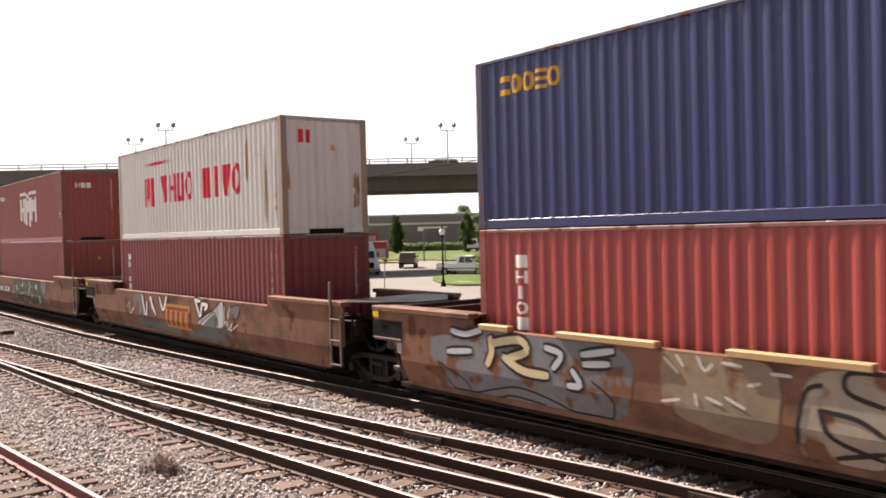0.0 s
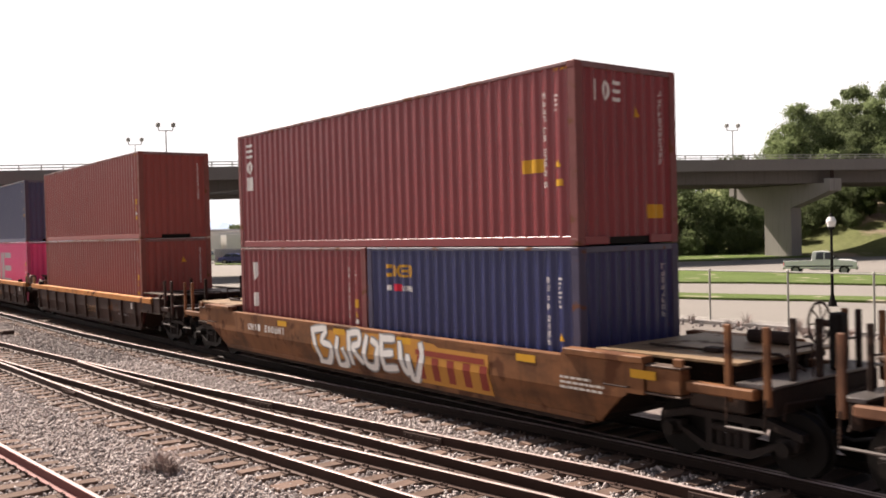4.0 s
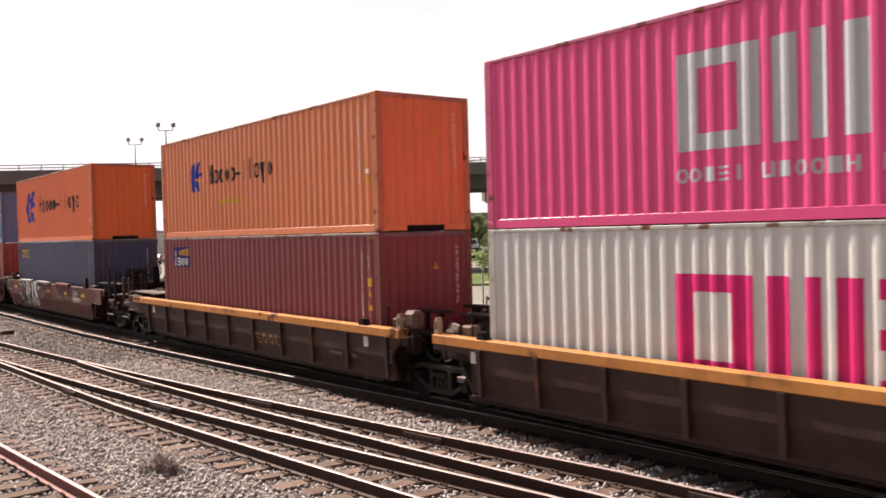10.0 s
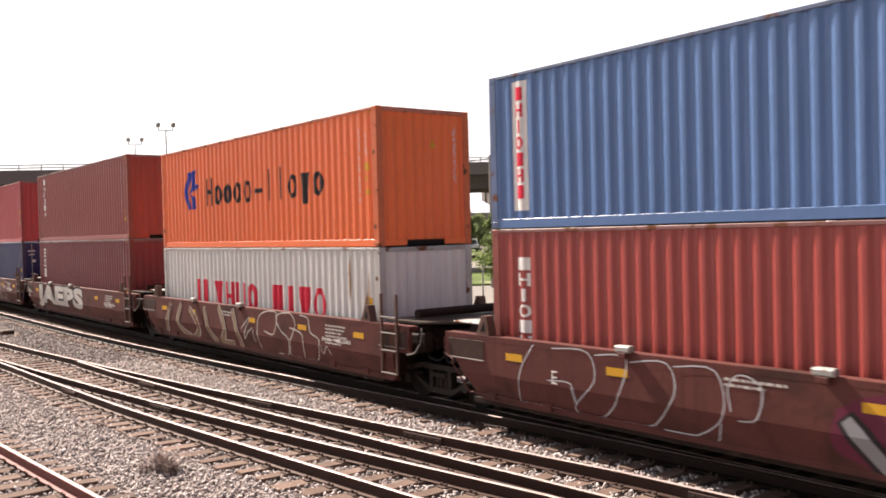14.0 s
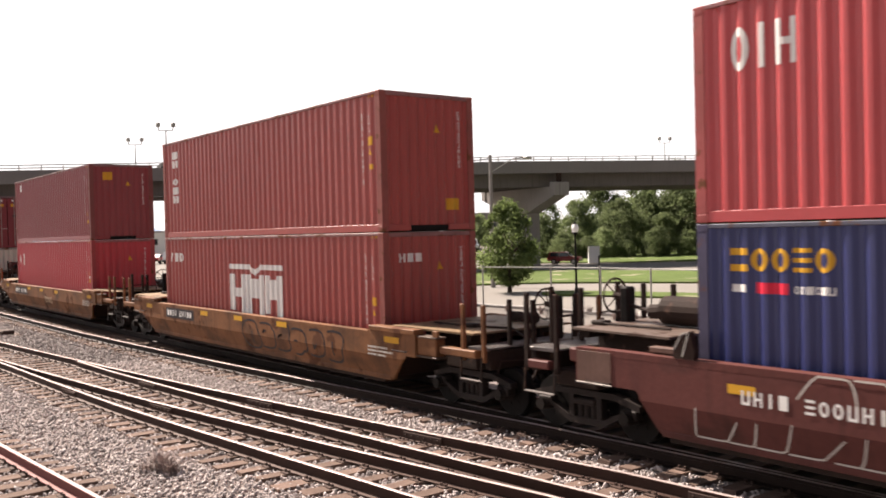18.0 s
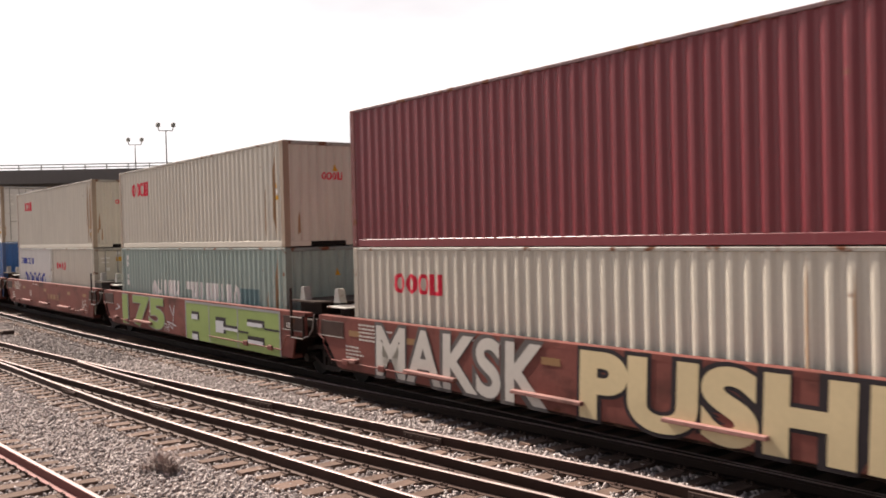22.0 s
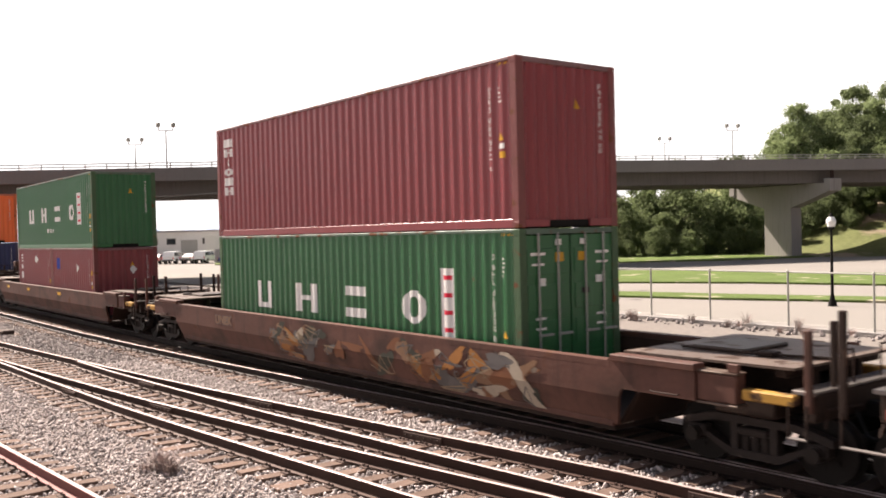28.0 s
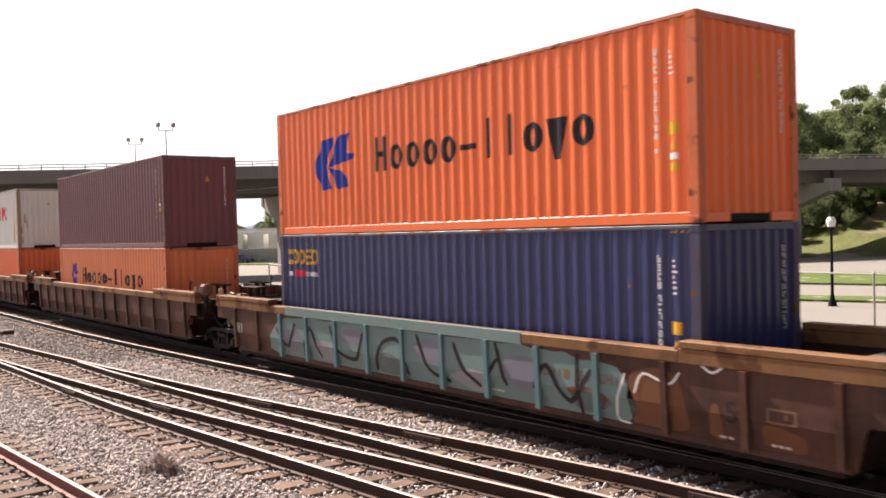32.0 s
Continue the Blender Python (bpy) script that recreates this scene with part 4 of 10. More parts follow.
        part("handrail", path_rod(B(), [(e * (x_end + 0.03), s * 0.35, plat_z), (e * (x_end + 0.03), s * 0.35, plat_z + 0.42), (e * (x_end + 0.03), s * 0.80, plat_z + 0.42), (e * (x_end + 0.03), s * 0.80, plat_z)], 0.015), M_DARK, ob)
        part("hand_hold", path_rod(B(), [(e * (nose - 0.25), s * (SY + 0.01), 1.02), (e * (nose - 0.25), s * (SY + 0.06), 1.02), (e * (nose - 0.7), s * (SY + 0.06), 1.02), (e * (nose - 0.7), s * (SY + 0.01), 1.02)], 0.013), M_DARK, ob)
        part("brake_rod", rod(B(), (e * (deep + 0.8), s * 0.75, 0.70), (e * (x_end - 0.2), s * 0.7, 0.78), 0.03), M_BLACK, ob)
        part("hose", path_rod(B(), [(e * (x_end + 0.05), s * 0.35, 0.9), (e * (x_end + 0.2), s * 0.36, 0.58), (e * (reach - 0.02), s * 0.34, 0.5)], 0.026), M_RUBBER, ob)
        part("cut_lever", path_rod(B(), [(e * (x_end + 0.08), s * 0.2, 0.95), (e * (x_end + 0.1), s * 1.1, 1.0), (e * (x_end + 0.12), s * 1.2, 0.8)], 0.016), M_DARK, ob)
    if smooth and brake == e:
        red = p == "well_red"
        part("air_reservoir", rod(B(), (e * (deep + 0.25), 0.0, plate_z + 0.24), (e * (deep + 1.15), 0.0, plate_z + 0.24), 0.23, sides=16), PAINTS["well_maroon"] if red else M_GRIME, ob, "reddish brake reservoir" if red else "grimy brake reservoir")
        part("valve", rod(B(), (e * (deep + 1.152), 0.0, plate_z + 0.22), (e * (deep + 1.45), 0.0, plate_z + 0.20), 0.12, sides=10), M_GRIME, ob)
        part("brake_pipe", path_rod(B(), [(e * (deep + 1.45), 0.0, plate_z + 0.2), (e * (nose + 0.4), 0.1, plate_z + 0.28), (e * (nose + 0.7), 0.3, plat_z + 0.3)], 0.03), M_GRIME, ob)
    elif single and p == "well_tan":
        part("air_reservoir", rod(B(), (e * (nose + 0.15), 0.75, plate_z + 0.10), (e * (nose + 0.85), 0.75, plate_z + 0.10), 0.10, sides=12), M_GRIME, ob)
    if single and p == "well_rust":
        y_box(ob, "hatch", M_DECKDARK, e * (deep + 0.7), e * (deep + 1.6), -0.55, 0.55, plate_z + 0.001, plate_z + 0.06, 0.02, "dark hatch plate on the deck")
    if tall:
        for q in range(5):
            part("hose", path_rod(B(), [(e * (nose + 1.25), 0.9 - 0.25 * q, zt + 0.12), (e * (nose + 1.45 + 0.05 * q), 0.85 - 0.22 * q, zt + 0.34), (e * (nose + 1.7), 0.8 - 0.25 * q, zt + 0.15), (e * (nose + 1.75), 0.8 - 0.2 * q, 1.1)], 0.028), M_RUBBER, ob)
    y_box(ob, "valve_block", M_GRIME, e * (nose + 0.30), e * (nose + 0.56), -0.65, -0.42, plate_z, plate_z + 0.07, 0.02)
    part("brake_pipe", path_rod(B(), [(e * (deep + 0.6), -0.6, plate_z + 0.03), (e * (nose + 0.3), -0.62, plate_z + 0.03), (e * deck_end, -0.3, plate_z + 0.02), (e * (x_end - 0.1), -0.3, plat_z + 0.06)], 0.022), M_GRIME, ob)
    if brake == e:
        xb = x_end - (0.55 if smooth else 0.30)
        brake_wheel(ob, e * xb, 0.10 if smooth else 0.40, h - 0.12, plat_z)
        y_box(ob, "brake_post", M_GRIME, e * (xb + 0.36), e * (xb + 0.44), -0.35, -0.27, plat_z, h + 0.02)


def well_car(kind, deep, top, front, rear, p, chord=None, ribs=0, label="", brake=None):
    """A well wagon, long axis x, z = 0 at the rail heads. deep: half the length of the deep well; top: height of its
    side sills; front, rear: (how the end is made, truck centre, reach); ribs: posts along each side."""
    ob = empty("well_car", label=label, category="rail wagon", group="well cars of the train")
    mat = PAINTS[p]
    cm = PAINTS[chord] if chord else mat
    zb, zt = 0.46 if p == "well_red" else 0.40, top
    shape = SHAPE[p]
    lift = shape["lift"] if not (p == "well_rust" and kind == "belly") else (8.4, 0.10)
    ends = {}
    for e, spec in ((1, front), (-1, rear)):
        ends[e] = shape["art"][e] if spec[0] == "art" else shape["stand"]
    for s in (-1, 1):
        y0, y1 = sorted((s * SY, s * (SY - 0.05)))
        pts, low = [], []
        for e in (-1, 1):
            cut, run, nose, nz = ends[e]
            q = [(e * (cut + run * 0.86), FOLD), (e * (cut + run), 0.93 if nz > 0.93 else 0.89), (e * (cut + run + max(0.02, nz - 0.93)), nz), (e * nose, nz)]
            if lift:
                q += [(e * nose, zt + lift[1] - 0.02), (e * lift[0], zt + lift[1] - 0.02), (e * (lift[0] - 0.12), zt - 0.02)]
            else:
                q += [(e * nose, zt - 0.02)]
            pts += q if e == 1 else q[::-1]
            low += [(e * cut, zb), (e * (cut + run * 0.86), FOLD)][::e]
        side = part("side_sill", prism(B(), pts, "y", y0, y1), mat, ob)
        bm = prism(B(), low, "y", y0, y1)
        for v in bm.verts:
            v.co.y -= s * (FOLD - v.co.z) * (0.02 if p == "well_red" else TUCK)
        part("lower_side_sheet", bm, mat, ob)
        zc = zt - (0.17 if chord else 0.09)
        x0, x1 = (-lift[0] + 0.02, lift[0] - 0.02) if lift else (-ends[-1][2], ends[1][2])
        part("top_chord", box(B(), x0, x1, *sorted((s * (SY + (0.035 if chord else 0.002)), s * (SY - 0.20))), zc, zt, 0.012 if chord else 0.0), cm, ob,
             "worn orange top chord" if chord == "chord_orange" else "")
        for e in (-1, 1):
            if lift:
                y_box(ob, "raised_chord", cm, e * lift[0], e * (ends[e][2] + 0.02), s * (SY + 0.045), s * (SY - 0.20), zt + lift[1] - 0.10, zt + lift[1], 0.012)
                if chord:
                    y_box(ob, "chord_under", cm, e * (lift[0] - 0.02), e * (ends[e][2] + 0.02), s * (SY + 0.036), s * (SY - 0.20), zc, zt + lift[1] - 0.104, 0.01)
        part("bottom_chord", box(B(), -ends[-1][0] + 0.05, ends[1][0] - 0.05, *sorted((s * (SY - (0.055 if p == "well_red" else 0.125)), s * (SY - 0.30))), zb - 0.03, zb + 0.06, 0.01), mat, ob)
        if ribs:
            for i in range(ribs + 1):
                a, b = -ends[-1][0] + 0.10, ends[1][0] - 0.10
                x = a + i * (b - a) / ribs
                bm = prism(B(), [(x - 0.05, s * (SY - 0.01)), (x + 0.05, s * (SY - 0.01)), (x + 0.05, s * (SY + 0.075)), (x - 0.05, s * (SY + 0.075))], "z", zb + 0.05, zc - 0.004)
                for v in bm.verts:
                    if v.co.z < 0.6:
                        v.co.y -= s * (FOLD - v.co.z) * 0.10
                part("side_post", bm, mat, side)
        # inner face of the well
        part("inner_wall", box(B(), -deep, deep, *sorted((s * (SY - 0.20), s * (SY - 0.23))), zb + 0.05, zc - 0.004), M_DARK, ob)
    part("well_floor", box(B(), -deep, deep, -1.42, 1.42, zb - 0.10, zb - 0.02), M_GRIME, ob)
    for x in (-5.9, -3.0, 0.0, 3.0, 5.9):
        part("cross_member", box(B(), x - 0.2, x + 0.2, -1.40, 1.40, zb - 0.016, FLOOR - 0.002), M_BLACK, ob)
    for e, spec in ((1, front), (-1, rear)):
        how, tc, reach = spec
        nose = ends[e][2]
        zd = zt - 0.10
        bulk = [(e * (deep - 0.02), zb), (e * (deep + 0.05), zb), (e * (deep + 0.62), zd - 0.06), (e * (deep + 0.55), zd - 0.06)]
        part("bulkhead", prism(B(), bulk, "y", -1.32, 1.32), M_DARK, ob)
        if how == "art":
            half = 1.30
            part("end_deck", prism(B(), [(e * (deep + 0.3), -half), (e * (reach - 0.28), -half * 0.72), (e * (reach - 0.28), half * 0.72), (e * (deep + 0.3), half)], "z", zd - 0.05, zd), M_GRIME, ob)
            y_box(ob, "centre_sill", M_BLACK, e * (deep + 0.3), e * (reach - 0.26), -0.30, 0.30, 0.74, zd - 0.054, 0.02)
            y_box(ob, "end_beam", M_GRIME, e * (reach - 0.34), e * (reach - 0.22), -0.95, 0.95, zd - 0.40, zd + 0.02, 0.02)
            art_end(ob, e, p, deep, tc, reach, zt, nose, mat, cm)
        else:
            stand_end(ob, e, p, deep, tc, reach, zt, nose, mat, cm, brake)
    return ob


def place_on_train(ob, x, z=0.0):
    """x: where its middle stands along the track when the clip starts."""
    ob.matrix_basis = pose(x, TRACK_Y, z)
    MOVING.append((ob, x, z))
    return ob


ART40, ART53 = 6.45, 8.35      # half lengths of the wells


def car_tuck(ob):
    return 0.02 if "red-brown" in ob["label"] else TUCK


def paint_on_car(ob, ink, polys, label="sprayed graffiti", lift=0.004, name="painted_mark", whole=False):
    """Paint on the near side of a car; the outlines are (x, z), cut where the side folds."""
    turned = [[(z, x) for x, z in p] for p in polys]
    tuck = car_tuck(ob)
    decal(name, turned, [(0.2, (FOLD - 0.2) * tuck), (FOLD, 0.0), (2.6, 0.0)], lambda u, w, d: (w, -SY + d, u), INK[ink], ob, label, lift, whole=whole)


# ---- cars and boxes, from the head of what is seen to its tail ----
def art40(paint_name, front=None, rear=None, **kw):
    return dict(deep=ART40, front=front or ("art", 7.83, 7.83), rear=rear or ("art", 7.83, 7.83), p=paint_name, **kw)


END40, END53 = ("stand", 8.4, 9.85), ("stand", 9.95, 11.7)
A53 = ("art", 9.87, 9.87)
SOLO40, SOLO53 = ("stand", 8.6, 9.97), ("stand", 10.35, 11.87)

CARS = [  # middle at the start, kind, sizes
    (0.05, "smooth", dict(deep=ART53, front=END53, rear=A53, p="well_brown", top=1.60)),
    (-19.52, "smooth", dict(deep=ART53, front=A53, rear=A53, p="well_brown", top=1.60)),
    (-39.10, "smooth", dict(deep=ART53, front=A53, rear=END53, p="well_brown", top=1.60)),
    (-60.75, "belly", dict(deep=6.35, front=SOLO40, rear=SOLO40, p="well_tan", top=1.34, brake=1)),
    (-80.64, "ribbed", art40("well_dark", front=END40, top=1.42, chord="chord_orange", ribs=9)),
    (-96.42, "ribbed", art40("well_dark", top=1.42, chord="chord_orange", ribs=9)),
    (-111.54, "ribbed", art40("well_dark", top=1.42, chord="chord_orange", ribs=9)),
    (-127.21, "ribbed", art40("well_dark", top=1.42, chord="chord_orange", ribs=9)),
    (-142.85, "ribbed", art40("well_dark", rear=END40, top=1.42, chord="chord_orange", ribs=9)),
    (-162.40, "smooth", art40("well_maroon", front=END40, top=1.50, brake=1)),
    (-178.10, "smooth", art40("well_maroon", top=1.50)),
    (-193.85, "smooth", art40("well_maroon", top=1.50)),
    (-209.30, "smooth", art40("well_maroon", top=1.50)),
    (-224.85, "smooth", art40("well_maroon", rear=END40, top=1.50, brake=-1)),
    (-244.70, "belly", dict(deep=6.35, front=SOLO40, rear=SOLO40, p="well_tan", top=1.32, brake=1)),
    (-264.67, "belly", dict(deep=6.35, front=SOLO40, rear=("stand", 8.35, 9.64), p="well_tan", top=1.32, brake=1)),
    (-284.66, "smooth", art40("well_red", front=("stand", 8.85, 10.30), top=1.53, brake=1)),
    (-299.95, "smooth", art40("well_red", top=1.53)),
    (-315.40, "smooth", art40("well_red", top=1.53)),
    (-331.16, "smooth", art40("well_red", top=1.53)),
    (-346.58, "smooth", art40("well_red", rear=END40, top=1.53, brake=-1)),
    (-368.10, "belly", dict(deep=8.3, front=SOLO53, rear=SOLO53, p="well_rust", top=1.36)),
    (-391.90, "belly", dict(deep=8.3, front=SOLO53, rear=SOLO53, p="well_rust", top=1.36, brake=-1)),
    (-415.50, "ribbed", dict(deep=8.2, front=END53, rear=A53, p="well_rust", top=1.62, chord="chord_brown", ribs=13)),
    (-435.43, "ribbed", dict(deep=8.2, front=A53, rear=A53, p="well_rust", top=1.62, chord="chord_brown", ribs=13)),
    (-455.10, "ribbed", dict(deep=8.2, front=A53, rear=END53, p="well_rust", top=1.62, chord="chord_brown", ribs=13)),
]
CAR_LABEL = {"well_brown": "brown articulated well wagon with painted graffiti", "well_tan": "yellowish brown shallow-sided well wagon with rust",
             "well_dark": "dark brown ribbed well wagon with orange top chord", "well_maroon": "dark maroon smooth-sided articulated well wagon",
             "well_red": "red-brown smooth-sided articulated well wagon", "well_rust": "rust-brown weathered well wagon on the train"}
WAGONS = []
for x, kind, kw in CARS:
    car = well_car(kind, label=CAR_LABEL[kw["p"]], **kw)
    place_on_train(car, x - 6.096)
    WAGONS.append(car)

# lower box(es), upper box: (colour, height, words for the label)
NAMES = {"navy": "dark navy blue", "slate_navy": "faded slate navy", "triton_red": "rust red", "maroon": "maroon red", "brown_red": "brownish red",
         "dark_maroon": "dark maroon", "white": "off-white", "cream": "weathered cream", "orange": "bright orange", "faded_orange": "faded orange",
         "pink": "magenta pink", "green": "dark green", "blue": "faded mid-blue", "royal": "royal blue", "bright_red": "bright crimson red",
         "faded_red": "faded red", "teal": "faded pale teal", "deep_green": "deep green", "purple_brown": "purplish brown"}
LOADS = [
    (("triton_red", HC), ("navy", HC)), (("maroon", HC), ("white", HC)), (("brown_red", HC), ("brown_red", HC)),
    (("maroon:20", "navy:20", STD), ("maroon", HC)), (("brown_red", HC), ("brown_red", HC)), (("pink", HC), ("slate_navy", HC)),
    (("green:20", "orange:20", STD), ("dark_maroon", STD)), (("white", HC), ("pink", HC)), (("maroon", HC), ("faded_orange", HC)),
    (("slate_navy", HC), ("orange", HC)), (("triton_red", HC), ("blue", STD)), (("white", STD), ("orange", HC)),
    (("dark_maroon", HC), ("brown_red", HC)), (("navy", HC), ("faded_red", HC)), (("triton_red", HC), ("triton_red", HC)),
    (("bright_red", HC), ("maroon", HC)), (("cream", STD), ("dark_maroon", HC)), (("teal", STD), ("cream", STD)),
    (("white:20", "cream:20", STD), ("cream", STD)), (("royal", HC), ("white", HC)), (("cream", HC), ("cream", HC)),
    (("green", HC), ("maroon", HC)), (("maroon:20", "maroon:20", STD), ("green", HC)), (("navy", HC), ("orange", HC)),
    (("faded_orange", STD), ("purple_brown", HC)), (("orange", STD), ("white", HC)),
]
DOORS = {(13, 0), (16, 1), (18, 0), (19, 1), (21, 0)}
BOXES = []        # for each car: the lower box or boxes from the tail to the lead, then the upper
for i, ((x, kind, kw), (low, high)) in enumerate(zip(CARS, LOADS)):
    row = []
    z = FLOOR
    h = low[-1]
    for j, c in enumerate(low[:-1]):
        n, _, short = c.partition(":")
        ln = L20 if short else L40
        dx = 0.0 if not short else (-3.065, 3.065)[j]
        ob, sf, ef = container(ln, h, C[n], f"{NAMES[n]} corrugated steel {'twenty' if short else 'forty'}-foot box riding in the well",
                               doors=(i, 0) in DOORS and j == len(low) - 2, post=post_paint(n), top=rail_paint(n))
        place_on_train(ob, x - 6.096 + dx, z)
        row.append((ob, sf, ef, ln, h, z))
    z += h + 0.014
    n, h = high
    ob, sf, ef = container(L40, h, C[n], f"{NAMES[n]} corrugated steel forty-foot box stacked on top", doors=(i, 1) in DOORS,
                           post=C["rusty_post"] if n in ("cream", "white") else post_paint(n), top=rail_paint(n), low=-0.008)
    place_on_train(ob, x - 6.096, z)
    row.append((ob, sf, ef, L40, h, z))
    BOXES.append(row)
    for q, b in enumerate(row):
        serial(b[:4], b[4], 10 * i + q)


# ---- paint on the boxes ----
def mark(i, which, ink, polys, on="side", label="painted marking"):
    """which: 'u' upper box, or 0, 1 for the lower boxes from the tail. Heights are above the rail heads; on a short
    lower box x is counted from the middle of the car."""
    b = BOXES[i - 1][-1 if which == "u" else which]
    dx = 0.0
    if b[3] < 7:
        dx = (-3.065, 3.065)[which]
    stamp(b[:4], ink, [[(x - (dx if on == "side" else 0.0), z - b[5]) for x, z in p] for p in polys], on, label)


def column(n, x0, x1, z0, z1, codes="bhiobh"):
    """A column of letter-sized plain shapes."""
    h = (z1 - z0) / (n * 1.22)
    out = []
    for k in range(n):
        out += shapes(codes[k % len(codes)], x0, x1, z1 - h - k * h * 1.22, z1 - k * h * 1.22)
    return out


def ring(cx, cz, r, w, n=24, a0=0.0, a1=2 * math.pi, sx=1.0):
    out = []
    for k in range(n):
        a, b = a0 + (a1 - a0) * k / n, a0 + (a1 - a0) * (k + 1) / n
        out.append([(cx + sx * r * math.cos(a), cz + r * math.sin(a)), (cx + sx * r * math.cos(b), cz + r * math.sin(b)),
                    (cx + sx * (r - w) * math.cos(b), cz + (r - w) * math.sin(b)), (cx + sx * (r - w) * math.cos(a), cz + (r - w) * math.sin(a))])
    return out


def feather(x0, x1, z0, z1):
    """A plain swept shape of four slanted pieces."""
    w, h = x1 - x0, z1 - z0
    P = lambda *q: [(x0 + a * w, z0 + b * h) for a, b in q]
    return [P((0.0, 0.45), (0.22, 0.0), (0.45, 0.02), (0.30, 0.45)), P((0.0, 0.45), (0.30, 0.45), (0.55, 0.98), (0.25, 0.95)),
            P((0.38, 0.42), (0.60, 0.0), (0.88, 0.04), (0.72, 0.32)), P((0.38, 0.42), (0.95, 0.52), (1.0, 0.62), (0.78, 0.64)),
            P((0.38, 0.42), (0.78, 0.62), (0.92, 1.0), (0.62, 0.98))]


def diamond(cx, cz, r):
    return [[(cx, cz - r), (cx + r * 0.75, cz), (cx, cz + r), (cx - r * 0.75, cz)]]


def big_three(i, which, ink, x0, x1, z0, z1):
    """Ring, slanted block and bars."""
    w = (x1 - x0) / 3.3
    t = w * 0.26
    a, b, c = x0, x0 + w * 1.15, x0 + w * 2.3
    tz = (z1 - z0) * 0.17
    polys = [rect(a, a + t, z0, z1), rect(a + w - t, a + w, z0, z1), rect(a + t, a + w - t, z0, z0 + tz), rect(a + t, a + w - t, z1 - tz, z1)]
    polys += [rect(b, b + t, z0, z1), rect(b + w - t, b + w, z0, z1), rect(b + w / 2 - t * 0.3, b + w / 2 + t * 0.3, z0, z1)]
    polys += [rect(c, c + w, z0, z0 + tz), rect(c, c + w, z0 + 0.415 * (z1 - z0), z0 + 0.585 * (z1 - z0)), rect(c, c + w, z1 - tz, z1)]
    mark(i, which, ink, polys, label="large plain painted shapes")


def four_wide(i, which, z0, z1, xs, ladder_x, lz0, lz1):
    """Four wide-set pale shapes and an upright pale panel with red bars."""
    for (x0, x1), c in zip(xs, "uhso"):
        mark(i, which, "white", shapes(c, x0, x1, z0, z1, weight=0.3))
    mark(i, which, "white", [rect(ladder_x[0], ladder_x[1], lz0, lz1)], label="pale upright panel")
    b = BOXES[i - 1][-1 if which == "u" else which]
    h = (lz1 - lz0) / 4
    polys = [rect(ladder_x[0] + 0.08, ladder_x[1] - 0.08, lz0 + h * (k + 0.35), lz0 + h * (k + 0.6)) for k in range(4)]
    dx = 0.0 if b[3] > 7 else (-3.065, 3.065)[which]
    decal("marking", [[(x - dx, z - b[5]) for x, z in p] for p in polys], b[1], near, INK["red"], b[0], "red bars", 0.007)


def swept(i, which, x0, x1, z0, z1, tx0, tx1, tz0, tz1, blue="blue"):
    mark(i, which, blue, feather(x0, x1, z0, z1), label="blue swept emblem of plain shapes")
    w = (tx1 - tx0)
    mid = tz0 + (tz1 - tz0) * 0.22
    top = mid + (tz1 - mid) * 0.72
    polys = []
    cw = w / 12.2
    for k, c in enumerate("hoooo-iiovo"):
        full = c in "hi"
        polys += shapes(c, tx0 + k * cw * 1.11, tx0 + k * cw * 1.11 + cw * 0.86, mid - (0.16 if k == 9 else 0), tz1 if full else top, weight=0.34)
    mark(i, which, "dark", polys, label="dark row of plain shapes")


def tag5(i, which, x0, x1, z0, z1, small=True):
    mark(i, which, "yellow", shapes("sooeo", x0, x1, z0, z1, gap=0.12, weight=0.3))
    if small:
        mark(i, which, "red", [rect(x0 + (x1 - x0) * 0.25, x0 + (x1 - x0) * 0.58, z0 - 0.28, z0 - 0.14)])
        mark(i, which, "white", [rect(x0 + 0.02, x0 + (x1 - x0) * 0.16, z0 - 0.27, z0 - 0.17)] + shapes("oobobu", x0 + (x1 - x0) * 0.62, x1, z0 - 0.27, z0 - 0.17))


RNG = random.Random(77)
tag5(1, "u", -5.51, -4.06, 5.56, 5.88, False)
mark(1, 0, "white", column(6, -5.22, -4.92, 1.30, 2.86))
mark(2, "u", "red", [rect(-3.6, -3.38, 4.32, 5.24), rect(-3.05, -2.75, 4.32, 5.24), [(-3.35, 5.24), (-3.08, 5.24), (-3.08, 4.6), (-3.2, 4.32), (-3.35, 4.6)]])
mark(2, "u", "red", shapes("vhuo bivo", -2.05, 3.75, 4.40, 5.25, weight=0.3))
mark(2, "u", "red", shapes("bbbbbbbbbb", -3.6, -1.2, 5.62, 5.72, gap=0.6))
mark(2, "u", "red", [rect(-0.72, -0.60, 5.56, 5.89), rect(-0.52, -0.40, 5.56, 5.89)], "end")
mark(2, 0, "white", column(6, -5.35, -5.08, 1.3, 2.79))
